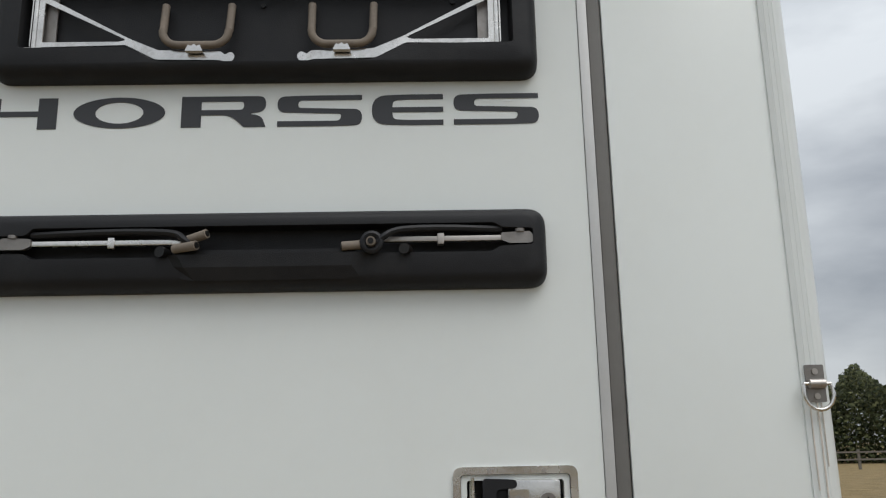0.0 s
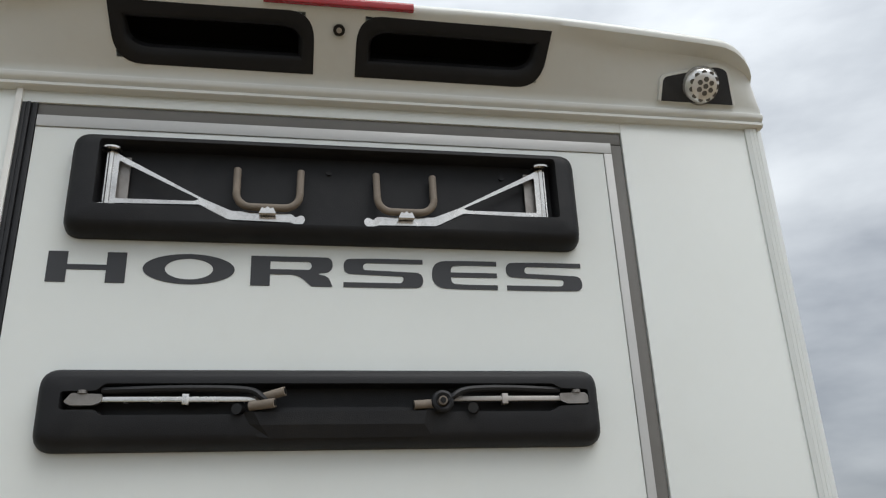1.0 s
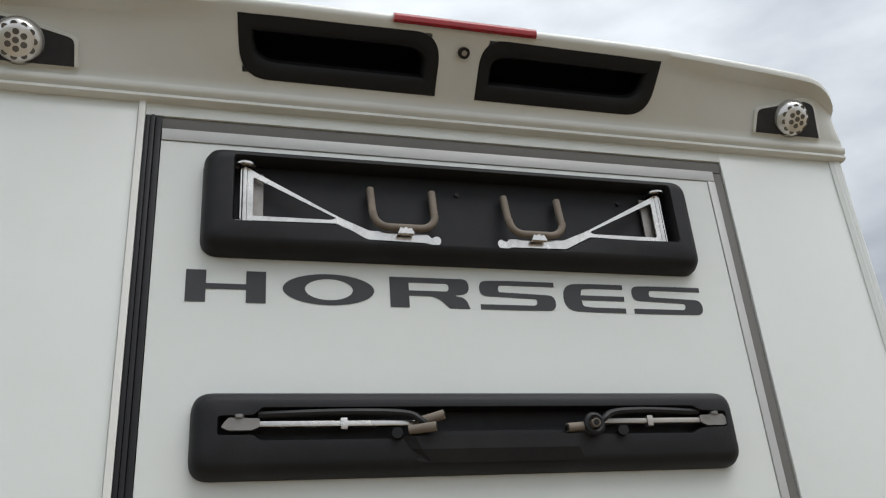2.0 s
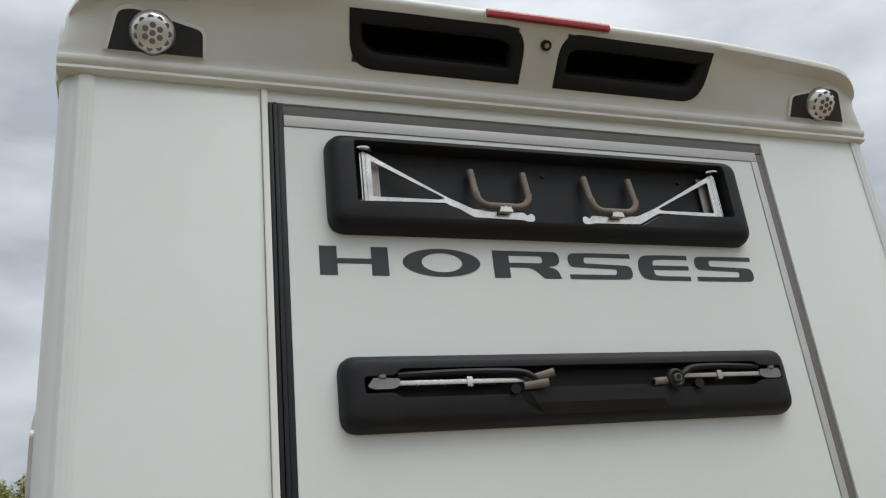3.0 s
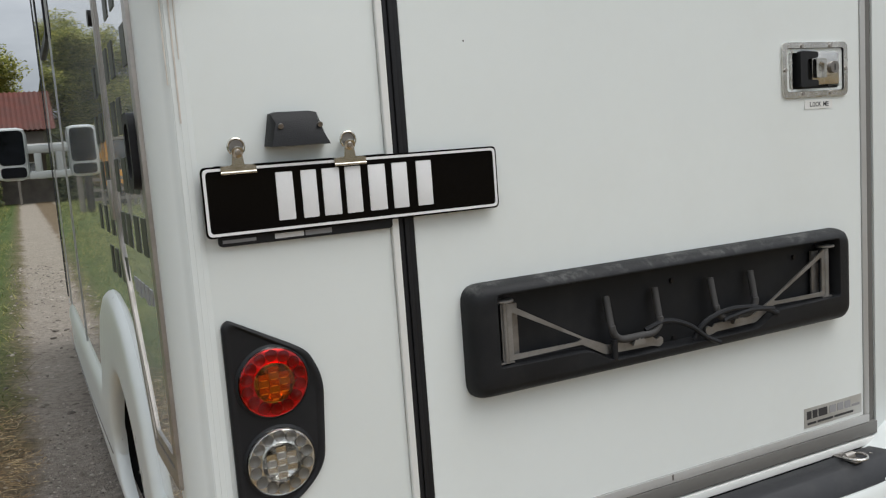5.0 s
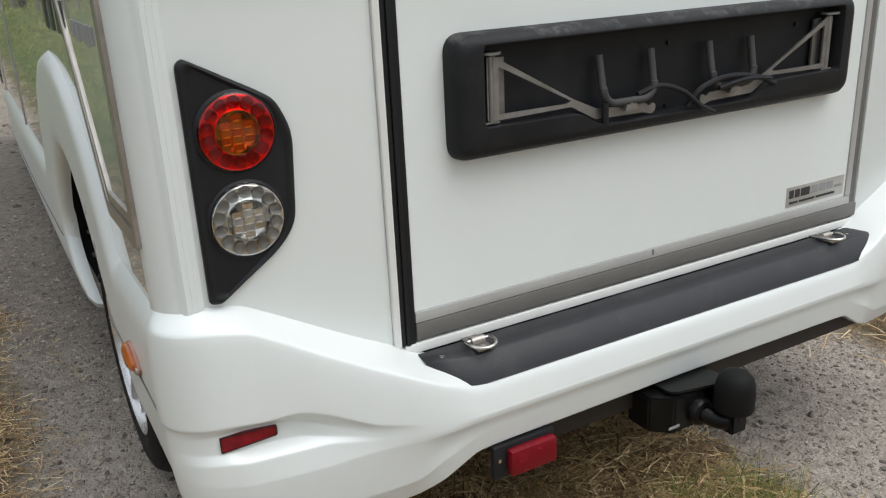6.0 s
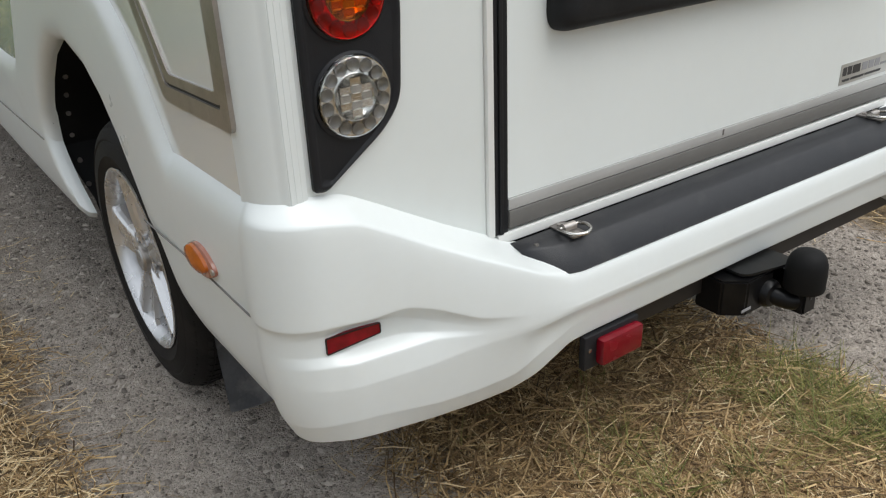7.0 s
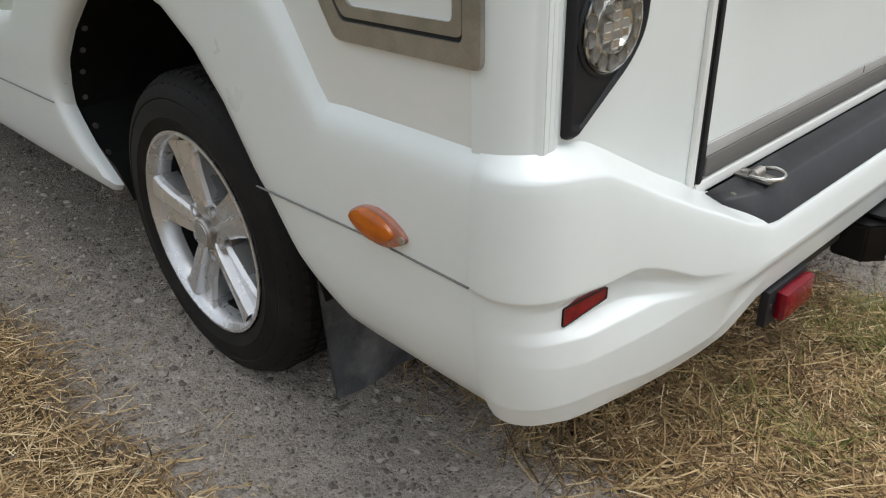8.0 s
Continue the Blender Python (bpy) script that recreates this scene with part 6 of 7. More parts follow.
    edge = mth("MAXIMUM", mth("MAXIMUM", left, right), centre)
    far = mth("MULTIPLY", mth("SUBTRACT", sep.outputs["Y"], mth("ADD", 3.2, mth("MULTIPLY", wob, 3.0))), 0.6, True)
    farleft = mth("MULTIPLY", far, mth("MULTIPLY", mth("SUBTRACT", -1.3, x), 3.0, True))
    verge = mth("MULTIPLY", mth("SUBTRACT", sep.outputs["X"], 3.0), 1.0, True)
    verge2 = mth("MULTIPLY", mth("SUBTRACT", -6.0, sep.outputs["X"]), 1.0, True)
    dust = ramp(mid, [(0.3, (0.27, 0.235, 0.185)), (0.7, (0.42, 0.37, 0.30))])
    along = mth("MULTIPLY", mth("SUBTRACT", sep.outputs["Y"], 4.0), 0.12, True)
    # ground patchily darker from y = 1 onwards
    darker_ground = ramp(mid, [(0.3, (0.09, 0.077, 0.063)), (0.7, (0.215, 0.188, 0.157))])
    darker_part = mth("MULTIPLY", mth("MULTIPLY", mth("SUBTRACT", sep.outputs["Y"], 1.0), 0.8, True), mth("MULTIPLY", broad, 1.4, True))
    gravel = mix(mth("MULTIPLY", darker_part, 0.5), gravel, darker_ground)
    gravel = mix(along, gravel, dust)
    col = mix(edge, gravel, soil)
    col = mix(mth("MULTIPLY", darker_part, 0.3), col, darker_ground)
    col = mix(farleft, col, grass)
    col = mix(verge, col, field)
    col = mix(mth("MULTIPLY", verge2, 0.7), col, grass)
    l.new(col, b.inputs["Base Color"])
    bp = n.new("ShaderNodeBump")
    bp.inputs["Strength"].default_value, bp.inputs["Distance"].default_value = 1.0, 0.024
    l.new(mth("ADD", mth("ADD", mth("MULTIPLY", noise_node(60, 5), 0.45), mth("MULTIPLY", fine, 0.3)), mth("ADD", mth("MULTIPLY", mth("MAXIMUM", pebble_bump, 0.0), 1.1), mth("MULTIPLY", mth("MAXIMUM", grit_bump, 0.0), 0.4))), bp.inputs["Height"])
    l.new(bp.outputs["Normal"], b.inputs["Normal"])
    return m


def graded(a, b, step, far):
    mids = list(np.arange(a, b + 1e-6, step))
    out = []
    d, s = 0.0, step
    while d < far:
        s *= 1.35
        d += s
        out.append(d)
    return [a - v for v in out[::-1]] + mids + [b + v for v in out]


gx, gy = graded(-3.2, 2.2, 0.045, 900), graded(-2.2, 3.0, 0.045, 900)
verts = [(x, y, ground_height(x, y)) for x in gx for y in gy]
ny = len(gy)
faces = [(i * ny + j, (i + 1) * ny + j, (i + 1) * ny + j + 1, i * ny + j + 1) for i in range(len(gx) - 1) for j in range(ny - 1)]
me = bpy.data.meshes.new("ground")
me.from_pydata(verts, [], faces)
me.shade_smooth()
me.materials.append(ground_material())
tagged(new("ground", me), "grey gravel track with straw strips and grass verges", "ground", kind="structure")


# ---- loose cover on the ground ----
def mesh_stuff(name, verts, faces, mat, label, category):
    me = bpy.data.meshes.new(name)
    me.from_pydata(verts, [], faces)
    me.materials.append(mat)
    return tagged(new(name, me), label, category, kind="stuff")


def blades(count, region, length, width, lie, seed, density=None, soft_edge=0.8):
    """Narrow bent strips. lie: 0 upright, 1 flat on the ground."""
    r = random.Random(seed)
    vs, fs = [], []
    made = 0
    while made < count:
        x, y = r.uniform(*region[0]), r.uniform(*region[1])
        if density and r.random() > density(x, y):
            continue
        edge = min(x - region[0][0], region[0][1] - x, y - region[1][0], region[1][1] - y)
        if soft_edge and r.random() * soft_edge > edge:
            continue
        made += 1
        z = ground_height(x, y)
        L, w = r.uniform(*length), r.uniform(*width)
        a = r.uniform(0, 2 * math.pi)
        up = (1 - lie) * r.uniform(0.6, 1.0) + lie * 0.20 * r.random() ** 2
        dx, dy = math.cos(a), math.sin(a)
        px, py = -dy * w, dx * w
        flat = math.sqrt(max(0.0, 1 - up * up))
        base = len(vs)
        lift = 0.013 * r.random() ** 1.5 * lie
        turn = r.uniform(-0.45, 0.45) * L
        for t in (0.0, 0.5, 1.0):
            bend = turn * t * t
            hx, hy = x + dx * L * flat * t + px / w * bend * 0.5, y + dy * L * flat * t + py / w * bend * 0.5
            if lie > 0.5:
                hz = ground_height(hx, hy) + 0.002 + lift + up * L * t * (1.0 if t < 0.9 else 0.75)
            else:
                hz = z + up * L * (t - 0.22 * t * t * lie)
                hx += dx * L * 0.35 * t * t
                hy += dy * L * 0.35 * t * t
            k = 1.0 if lie > 0.5 else 1.0 - 0.85 * t
            vs.append((hx - px * k, hy - py * k, hz))
            vs.append((hx + px * k, hy + py * k, hz + (w * 0.8 if lie > 0.5 else 0)))
        fs += [(base, base + 1, base + 3, base + 2), (base + 2, base + 3, base + 5, base + 4)]
    return vs, fs


M_STRAW = island_material("dry_straw", (0.12, 0.072, 0.032), (0.90, 0.74, 0.47), 0.55, third=(0.52, 0.345, 0.16), translucent=0.15)
M_STEM = island_material("pale_straw_stems", (0.30, 0.20, 0.09), (0.74, 0.60, 0.36), 0.5, third=(0.50, 0.36, 0.17), translucent=0.1)
M_THATCH = island_material("weathered_brown_thatch", (0.055, 0.034, 0.017), (0.56, 0.40, 0.20), 0.7, third=(0.26, 0.165, 0.08))
M_GRASS = island_material("green_grass_blades", (0.06, 0.08, 0.02), (0.40, 0.36, 0.13), 0.55, third=(0.17, 0.19, 0.052), translucent=0.3)


def patch(scale, seed):
    return lambda x, y: min(1.0, max(0.03, 0.5 + 1.6 * noise.noise(Vector((x * scale, y * scale, seed)))))


def strip_density(x, y):
    e = 0.47 + 0.14 * noise.noise(Vector((y * 2.3, 0.0, 5.0)))
    d = e - abs(x + 0.17)
    return min(1.0, max(0.0, d * 5 + 0.35)) * (0.40 + 0.60 * patch(2.2, 9)(x, y))


def shaded_strip(x, y):
    # pale straw thinned towards the truck, so its colour mimics the shade under it
    return strip_density(x, y) * min(1.0, max(0.42, 0.85 - y * 1.6))


def left_density(x, y):
    e = -1.265 - 0.045 * max(0.0, y - 1.5) + 0.10 * noise.noise(Vector((y * 2.0, 1.0, 2.0))) + 0.05 * noise.noise(Vector((y * 7.0, x * 7.0, 2.0)))
    return min(1.0, max(0.0, (e - x) * 6 + 0.18)) ** 1.3 * (0.45 + 0.55 * patch(3.2, 4)(x, y)) * min(1.0, max(0.22, 1.0 - (y - 1.6) / 1.8))


def scatter_density(x, y):
    # single straws blown on to the gravel beside the edges
    d = min(abs(x + 1.20), abs(x + 0.68), abs(x - 0.34))
    return math.exp(-(d / 0.09) ** 2) * (0.2 + 0.8 * patch(3.0, 6)(x, y))


v1, f1 = blades(1000, ((-1.6, 1.2), (-2.6, 2.2)), (0.06, 0.20), (0.0007, 0.0013), 0.97, 31, shaded_strip)
mesh_stuff("straw", v1, f1, M_STEM, "long pale straw stems lying on the middle strip", "straw")
v1, f1 = blades(1000, ((-3.2, -0.4), (-2.0, 4.0)), (0.05, 0.14), (0.0007, 0.0013), 0.99, 32, left_density)
mesh_stuff("straw", v1, f1, M_STEM, "long pale straw stems along the track's edge", "straw")
v1, f1 = blades(1500, ((-1.7, 0.7), (-1.8, 2.6)), (0.012, 0.06), (0.0005, 0.0011), 1.0, 33, scatter_density)
mesh_stuff("straw", v1, f1, M_STEM, "single broken straws scattered on the gravel", "straw")
v1, f1 = blades(52000, ((-1.4, 1.0), (-1.9, 1.6)), (0.02, 0.10), (0.0005, 0.0014), 1.0, 11, shaded_strip)
mesh_stuff("straw", v1, f1, M_STRAW, "dry yellow straw lying on the middle strip", "straw")
v1, f1 = blades(40000, ((-1.5, 1.1), (-2.1, 2.6)), (0.03, 0.15), (0.0007, 0.0018), 0.98, 12, strip_density)
mesh_stuff("dead_grass", v1, f1, M_THATCH, "brown matted dead grass under the straw", "dead grass")
v1, f1 = blades(120000, ((-3.3, -0.4), (-2.0, 4.6)), (0.008, 0.070), (0.0004, 0.0012), 1.0, 13, left_density)
mesh_stuff("straw", v1, f1, M_STRAW, "dry straw along the edge of the track", "straw")
v1, f1 = blades(30000, ((-3.7, -0.4), (-2.2, 5.0)), (0.02, 0.09), (0.0008, 0.002), 1.0, 14, left_density)
mesh_stuff("dead_grass", v1, f1, M_THATCH, "brown matted dead grass at the track's edge", "dead grass")
v1, f1 = blades(16000, ((1.0, 4.0), (-2.8, 4.2)), (0.03, 0.14), (0.0007, 0.0016), 1.0, 15)
mesh_stuff("straw", v1, f1, M_STRAW, "dry straw on the far verge", "straw")
TUFTS = [(0.24, -0.20, 0.09), (0.12, -0.13, 0.06), (0.22, -0.36, 0.10), (0.05, -0.02, 0.05), (0.28, -0.06, 0.06), (-0.12, -0.26, 0.05), (-0.32, -0.03, 0.045), (-0.33, -0.18, 0.05), (0.08, -0.30, 0.07), (0.12, -0.6, 0.12), (-0.3, -0.55, 0.07)]


def tuft(x, y):
    return min(1.0, 0.012 * strip_density(x, y) + max(math.exp(-((x - a) ** 2 + (y - b) ** 2) / (c * c)) for a, b, c in TUFTS) ** 2)


v1, f1 = blades(2300, ((-0.8, 0.5), (-1.0, 0.35)), (0.04, 0.13), (0.0008, 0.0019), 0.30, 16, tuft, soft_edge=0.1)
mesh_stuff("grass", v1, f1, M_GRASS, "green grass tufts growing through the straw", "grass")
verge_d = lambda x, y: min(1.0, max(0.0, (-1.28 - 0.05 * min(y, 14) + 0.55 * min(1.0, y / 10.0) - x + 0.16 * noise.noise(Vector((y * 0.8, 3.0, 1.0)))) * 4)) * (1.0 if y > 3.4 + noise.noise(Vector((x, y, 4))) * 1.5 else 0.12)
v1, f1 = blades(26000, ((-6.5, -1.2), (2.5, 20.0)), (0.06, 0.17), (0.002, 0.005), 0.2, 17, verge_d)
mesh_stuff("grass", v1, f1, M_GRASS, "green grass verge beside the track", "grass")
v1, f1 = blades(16000, ((-14.0, -1.3), (18.0, 46.0)), (0.10, 0.25), (0.006, 0.014), 0.2, 18, lambda x, y: 1.0 if x < -1.75 + 0.25 * noise.noise(Vector((y * 0.6, 3.0, 1.0))) else 0.0)
mesh_stuff("grass", v1, f1, M_GRASS, "green meadow grass towards the farmyard", "grass")

# loose stones
M_STONE = island_material("grey_gravel_stones", (0.11, 0.095, 0.082), (0.46, 0.41, 0.355), 0.9, third=(0.255, 0.222, 0.19))


def stones(count, region, size, seed, density):
    r = random.Random(seed)
    bm = bmesh.new()
    bmesh.ops.create_icosphere(bm, subdivisions=1, radius=1.0)
    bv, bf = [v.co.copy() for v in bm.verts], [[v.index for v in f.verts] for f in bm.faces]
    bm.free()
    vs, fs = [], []
    made = 0
    while made < count:
        x, y = r.uniform(*region[0]), r.uniform(*region[1])
        if r.random() > density(x, y):
            continue
        made += 1
        s = size[0] + (size[1] - size[0]) * r.random() ** 4
        a = r.uniform(0, 6.3)
        ca, sa = math.cos(a), math.sin(a)
        sx, sy, sz = s * r.uniform(0.8, 1.4), s * r.uniform(0.6, 1.0), s * r.uniform(0.4, 0.75)
        z = ground_height(x, y) + sz * 0.1
        base = len(vs)
        for v in bv:
            k = r.uniform(0.78, 1.15)
            px, py, pz = v.x * sx * k, v.y * sy * k, v.z * sz * k
            vs.append((x + px * ca - py * sa, y + px * sa + py * ca, z + pz))
        fs += [tuple(base + i for i in f) for f in bf]
    return vs, fs


track_d = lambda x, y: (0.9 if -1.3 < x < -0.62 or 0.22 < x < 1.25 else 0.12)
v1, f1 = stones(26000, ((-1.6, 1.5), (-1.8, 4.0)), (0.0016, 0.0115), 21, track_d)
mesh_stuff("gravel", v1, f1, M_STONE, "loose grey gravel stones on the track", "gravel")
v1, f1 = stones(1100, ((-1.5, 1.4), (-1.8, 4.0)), (0.005, 0.017), 23, track_d)
mesh_stuff("gravel", v1, f1, M_STONE, "coarser grey stones lying on the track", "gravel")
v1, f1 = stones(9000, ((-1.5, 1.4), (-1.2, 3.0)), (0.0035, 0.010), 24, track_d)
mesh_stuff("gravel", v1, f1, M_STONE, "small grey stones trodden into the track", "gravel")
v1, f1 = stones(2500, ((-1.5, 0.2), (4.0, 14.0)), (0.006, 0.024), 22, lambda x, y: 1.0)
mesh_stuff("gravel", v1, f1, M_STONE, "loose grey gravel stones on the track", "gravel")

# ---- trees ----
M_BARK = material("grey_brown_bark", (0.085, 0.07, 0.055), 0.9, vary=0.3, scale=3, bump=0.6, bump_scale=18)
M_LEAF = island_material("summer_leaves", (0.11, 0.13, 0.035), (0.50, 0.48, 0.14), 0.6, third=(0.28, 0.30, 0.08), translucent=0.45)
M_WOODS = island_material("dark_wood_leaves", (0.022, 0.032, 0.013), (0.15, 0.155, 0.065), 0.65, third=(0.065, 0.078, 0.03), translucent=0.2)
M_LEAFDULL = island_material("dull_olive_leaves", (0.055, 0.065, 0.026), (0.28, 0.26, 0.11), 0.65, third=(0.14, 0.145, 0.058), translucent=0.25)


def tree(x, y, height, spread, seed, leaves, leaf, mat, label, low=0.25):
    r = random.Random(seed)
    root = new("tree")
    root.matrix_world = Matrix.Translation((x, y, ground_height(x, y)))
    tagged(root, label, "tree", "trees round the yard")
    bm = bmesh.new()
    tips = []

    def limb(p, d, length, rad, depth):
        pts, rr = [p.copy()], [rad]
        for k in range(4):
            d = (d + Vector((r.uniform(-1, 1), r.uniform(-1, 1), r.uniform(-0.3, 0.6))) * 0.18).normalized()
            p = p + d * length / 4
            pts.append(p.copy())
            rr.append(rad * (1 - 0.16 * (k + 1)))
        tube(bm, pts, rr, 7 if depth < 2 else 5)
        if depth >= 2:
            tips.extend(pts[2:])
        if depth < 3:
            for k in range(5 if depth == 0 else 4):
                a = r.uniform(0, 2 * math.pi)
                q = pts[2 + k % 3] if depth else pts[1 + k % 4]
                nd = (d * 0.55 + Vector((math.cos(a), math.sin(a), r.uniform(0.05, 0.7))) * (0.55 + 0.5 * spread / height)).normalized()
                limb(q, nd, length * r.uniform(0.5, 0.72), rr[-1] * 0.62, depth + 1)

    limb(Vector((0, 0, -0.05)), Vector((0, 0, 1)), height * 0.46, height * 0.024, 0)
    part("trunk", bm, M_BARK, root, recalc=False)
    vs, fs = [], []
    clumps = [(c, spread * r.uniform(0.06, 0.11)) for c in r.sample(tips, min(len(tips), 300))]
    for _ in range(leaves):
        c, size = r.choice(clumps)
        d = Vector((r.gauss(0, 1), r.gauss(0, 1), r.gauss(0, 1))).normalized() * size * r.random() ** 0.45
        p = c + Vector((d.x, d.y, d.z * 0.62))
        s = leaf * r.uniform(0.6, 1.3)
        u = Vector((r.uniform(-1, 1), r.uniform(-1, 1), r.uniform(-0.5, 0.5))).normalized()
        w = Vector((u.y, -u.x, r.uniform(-0.7, 0.7))).normalized()
        b = len(vs)
        vs += [p - u * s, p - w * s * 0.6 + u * s * 0.1, p + u * s, p + w * s * 0.6 + u * s * 0.1]
        fs.append((b, b + 1, b + 2, b + 3))
    me = bpy.data.meshes.new("crown")
    me.from_pydata([tuple(v) for v in vs], [], fs)
    me.materials.append(mat)
    crown = new("crown", me)
    crown.parent = root
    return root


tree(-9.5, 56, 14.6, 12.0, 1, 80000, 0.115, M_LEAF, "broad green deciduous tree behind the barn", 0.2)
tree(-4.4, 58, 14.2, 12.5, 2, 80000, 0.115, M_LEAF, "tall green deciduous tree behind the barn", 0.2)
tree(-16.5, 58, 13.0, 10.0, 3, 22000, 0.15, M_LEAF, "green deciduous tree at the edge of the yard")
tree(3.5, 64, 11.0, 8.0, 4, 16000, 0.16, M_LEAF, "green deciduous tree behind the barn")
tree(-5.2, 38, 4.2, 3.8, 5, 20000, 0.07, M_LEAFDULL, "low olive-green tree beside the barn")
tree(-8.6, 40, 4.6, 4.2, 6, 18000, 0.07, M_LEAFDULL, "low olive-green tree by the farmyard")


# ---- barn, fence, loader ----
M_TILE = material("faded_red_corrugated_roof", (0.095, 0.026, 0.017), 0.75, vary=0.35, scale=1.2, dirt=(0.05, 0.038, 0.028), dirt_amount=0.9, dirt_scale=0.35)
M_GREYWOOD = material("weathered_grey_boards", (0.15, 0.135, 0.115), 0.85, vary=0.3, scale=2, bump=0.4, bump_scale=30)
M_WHITEWOOD = material("white_painted_boards", (0.66, 0.66, 0.64), 0.6, vary=0.08, scale=3)
M_YELLOW = material("yellow_machine_paint", (0.62, 0.27, 0.015), 0.4, vary=0.12, scale=3)
barn = new("barn")
barn.matrix_world = Matrix.Translation((2.7, 50.0, 0.32))
tagged(barn, "weathered barn with a rusty red corrugated roof", "barn")
part("wall", make_box(-5.3, 7.0, 0.0, 6.0, -0.35, 3.55), M_GREYWOOD, barn)
for k in range(62):
    part("board", make_box(-5.3 + 0.2 * k, -5.12 + 0.2 * k, -0.03, 0.0, 0.05, 3.5), M_GREYWOOD, barn)
roof_secs = []
for k in range(200):
    x = -5.7 + 12.9 * k / 199
    h = 0.035 * math.sin(k * math.pi / 2)
    roof_secs.append([(x, -0.6, 3.62 + h), (x, 3.0, 5.95 + h), (x, 6.6, 3.62 + h)])
bm, rows = loft(roof_secs)
roof = part("roof", bm, M_TILE, barn, "faded red corrugated metal roof", smooth=False)
part("eave_board", make_box(-6.3, 7.2, -2.52, -2.42, 2.62, 2.80), M_WHITEWOOD, barn, "white eave board")
part("lean_to_roof", make_box(-6.2, 7.2, -2.4, -0.1, 2.70, 2.78), M_GREYWOOD, barn)
for k in range(7):
    part("post", make_box(-6.0 + 2.0 * k, -5.86 + 2.0 * k, -2.3, -2.16, -0.35, 2.70), M_GREYWOOD, barn)
for x in (-3.9, -1.5, 1.2, 3.4):
    w = part("window", make_box(x, x + 1.0, -0.06, -0.031, 1.0, 1.9), M_WHITEWOOD, barn)
    part("pane", make_box(x + 0.08, x + 0.92, -0.075, -0.061, 1.08, 1.82), M_DARKGLASS, w)


def fence(name, x0, x1, y, h, mat, label, gap, rails, thick):
    f = new(name)
    f.matrix_world = Matrix.Translation((x0, y, ground_height(x0, y)))
    tagged(f, label, "fence")
    k = 0
    while k * gap <= x1 - x0 + 0.01:
        part("post", make_box(k * gap - thick, k * gap + thick, -thick, thick, -0.05, h), mat, f)
        k += 1
    for z, t in rails:
        part("rail", make_box(-thick, x1 - x0 + thick, -thick - 0.03, -thick, z, z + t), mat, f)
    return f


fence("field_gate", -6.4, -3.2, 33.0, 1.25, M_GREYWOOD, "grey wooden field gate", 1.6, ((0.3, 0.12), (0.65, 0.12), (1.05, 0.12)), 0.05)
post_spots = [(-3.35, 21.8, 1.55, 0.055), (-2.75, 30.5, 2.0, 0.10), (-3.05, 30.8, 1.5, 0.13), (-4.3, 27.0, 1.4, 0.06), (-5.4, 24.0, 1.4, 0.06), (-3.1, 26.0, 1.45, 0.055)]
for k, (x, y, h, r) in enumerate(post_spots):
    p = part("fence_post", make_cyl((x, y, ground_height(x, y) + h / 2 - 0.03), (0, 0, 1), r, h + 0.06, 12), M_GREYWOOD if k != 2 else M_RUSTY)
    tagged(p, "weathered wooden fence post in the grass" if k != 2 else "dark stained gate post in the grass", "post", "posts along the track")
for z in (0.5, 0.95, 1.3):
    w = part("fence_wire", tube(bmesh.new(), [(-3.55, 21.8, z), (-4.3, 27.0, z - 0.02), (-5.4, 33.0, z)], 0.008, 5), M_DULLSTEEL)
    tagged(w, "slack grey fence wire between posts", "wire")

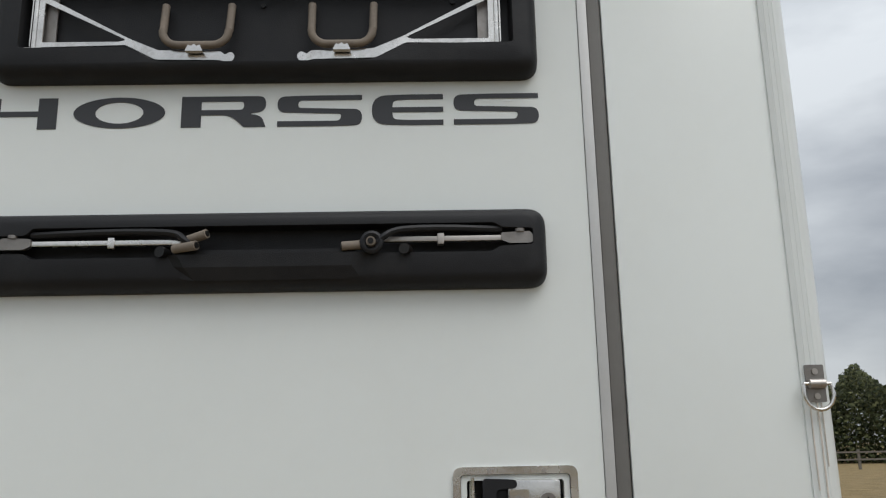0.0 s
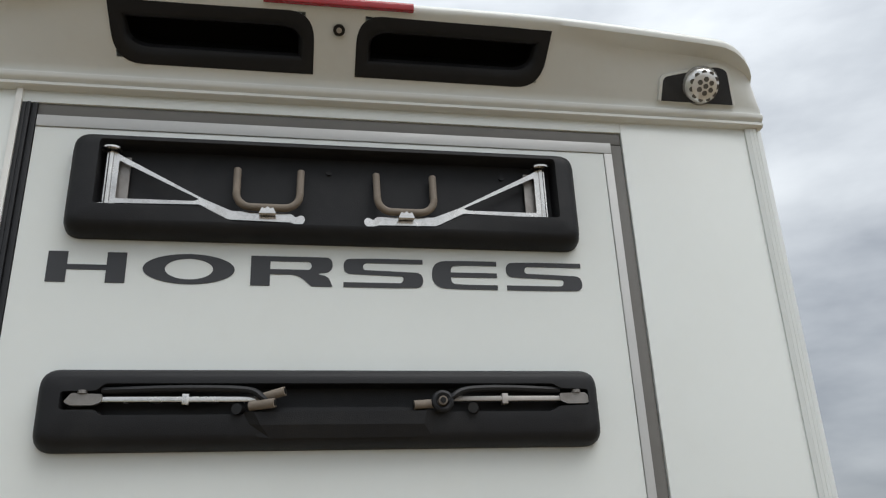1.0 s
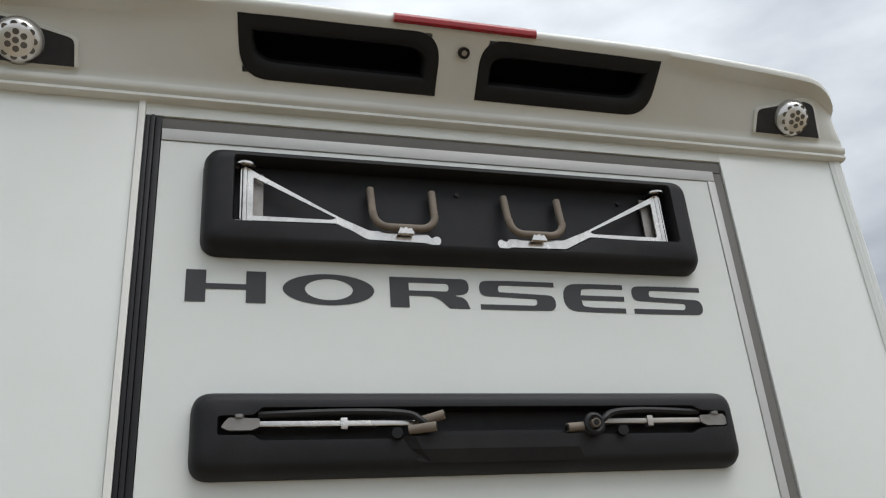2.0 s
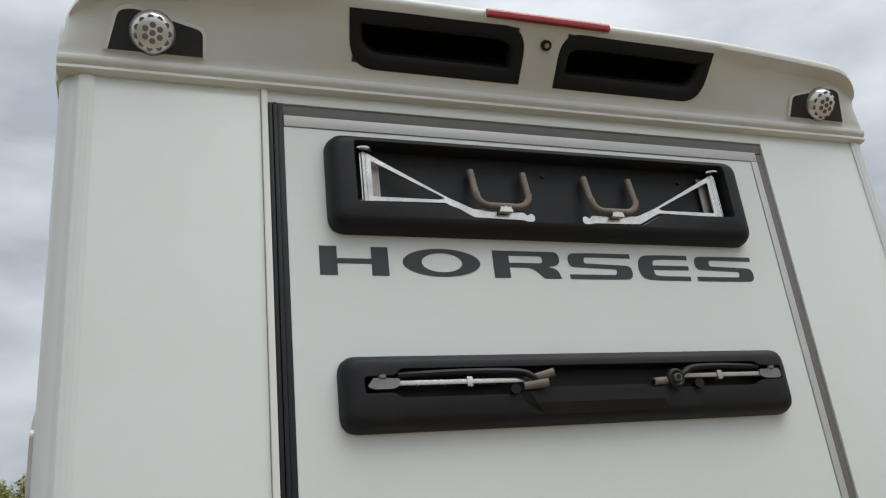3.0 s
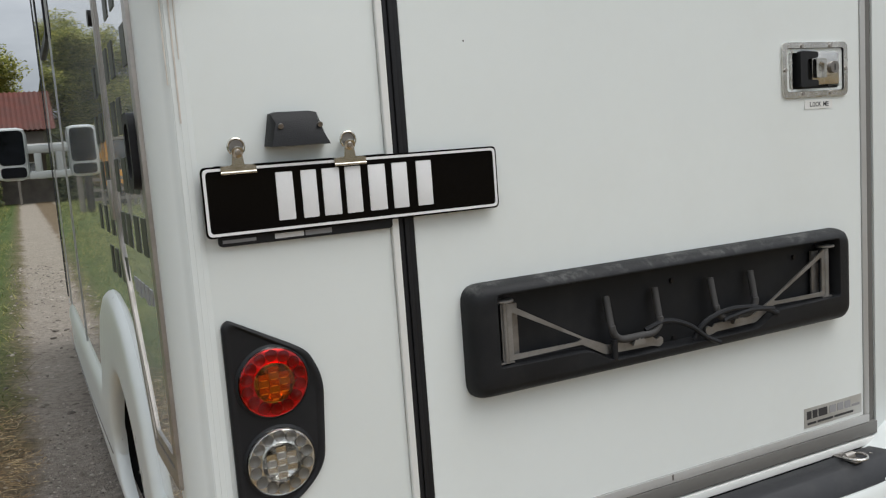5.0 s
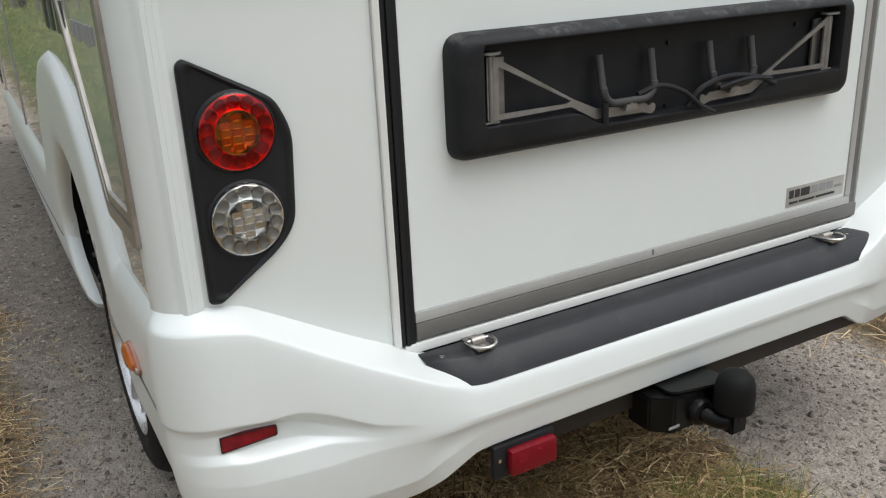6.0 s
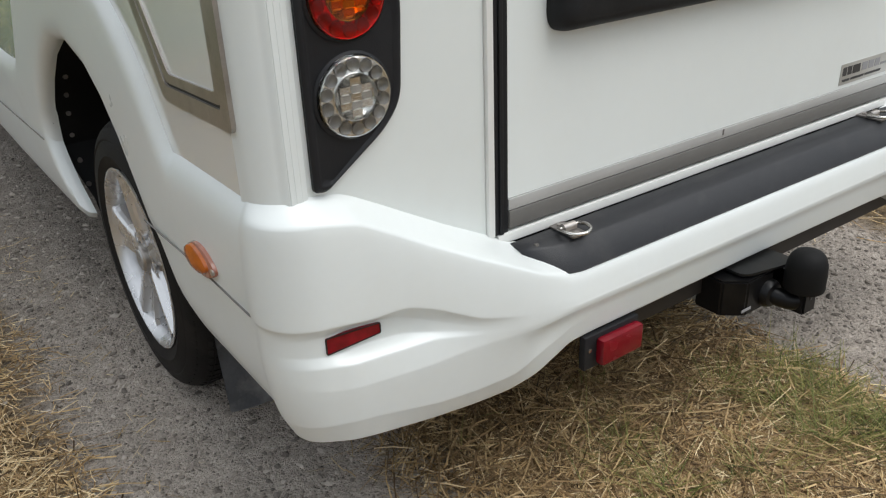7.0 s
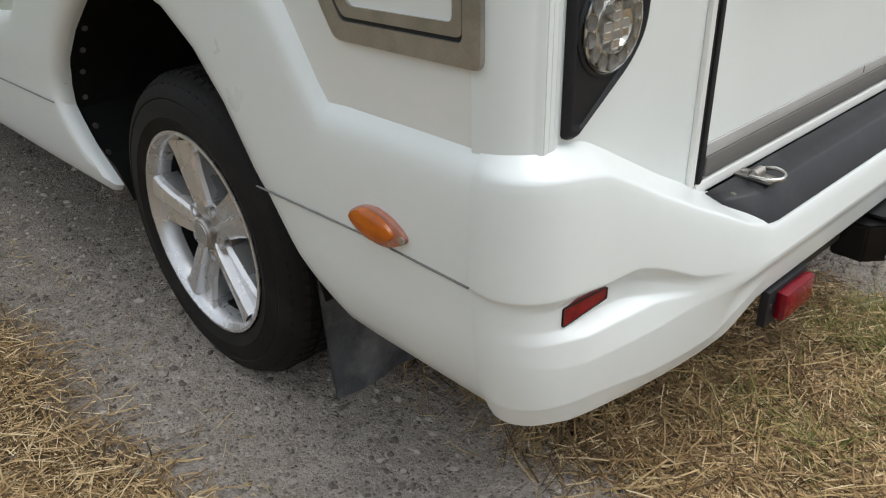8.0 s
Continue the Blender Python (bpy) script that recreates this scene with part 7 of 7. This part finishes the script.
loader = new("wheel_loader")
loader.matrix_world = Matrix.Translation((-4.75, 34.5, 0))
tagged(loader, "yellow wheel loader with a glazed cab in the yard", "loader")
part("body", make_box(-1.3, 0.9, -0.8, 0.8, 0.6, 1.45, 0.06), M_YELLOW, loader)
cabin = part("cab", make_box(-0.5, 0.75, -0.72, 0.72, 1.45, 2.62, 0.05), M_DARKGLASS, loader)
for x in (-0.52, 0.7):
    for y in (-0.74, 0.68):
        part("pillar", make_box(x, x + 0.08, y, y + 0.06, 1.4, 2.62), M_YELLOW, cabin)
part("cab_roof", make_box(-0.6, 0.9, -0.8, 0.8, 2.62, 2.74, 0.03), M_GREYWOOD, loader)
part("mirror", make_box(0.95, 1.1, -0.95, -0.88, 1.9, 2.15, 0.02), M_YELLOW, loader)
for x in (-0.9, 0.55):
    for y in (-0.72, 0.72):
        part("wheel", make_cyl((x, y, 0.5), (0, 1, 0), 0.5, 0.36, 24), M_TYRE, loader)

# ---- far woods round the fields ----
def far_wood(name, arc, dist, height, count, seed, label):
    r = random.Random(seed)
    vs, fs = [], []
    a0, a1 = radians(arc[0]), radians(arc[1])
    for _ in range(count):
        a = r.uniform(a0, a1)
        top = height * (0.72 + 0.34 * noise.noise(Vector((a * 26, seed, 0))) + 0.16 * noise.noise(Vector((a * 90, seed, 2))))
        d = dist + r.uniform(-4, 10)
        z = top * (1 - r.random() ** 1.6)
        p = Vector((d * math.sin(a), d * math.cos(a), z + ground_height(d * math.sin(a), d * math.cos(a))))
        s = r.uniform(0.08, 0.24) * dist / 75
        u = Vector((r.uniform(-1, 1), r.uniform(-1, 1), r.uniform(-1, 1))).normalized()
        w = u.orthogonal().normalized()
        b = len(vs)
        vs += [tuple(p - u * s), tuple(p - w * s * 0.7), tuple(p + u * s), tuple(p + w * s * 0.7)]
        fs.append((b, b + 1, b + 2, b + 3))
    return mesh_stuff(name, vs, fs, M_WOODS, label, "woods")


far_wood("woods", (18, 60), 78, 9.0, 120000, 31, "dark green far wood beyond a dry field")
far_wood("woods", (60, 190), 120, 12.0, 60000, 32, "far dark green treeline round the fields")
far_wood("woods", (190, 300), 110, 12.0, 60000, 33, "far green treeline behind the meadow")
far_wood("woods", (351, 357.5), 50, 3.4, 26000, 36, "dark green hedge along the farmyard")
far_wood("woods", (300, 372), 78, 8.0, 90000, 35, "green wood behind the farmyard")
fence("field_fence", 24.0, 60.0, 52.0, 1.2, M_GREYWOOD, "grey post and rail fence before the far wood", 3.0, ((0.55, 0.1), (1.0, 0.1)), 0.07)
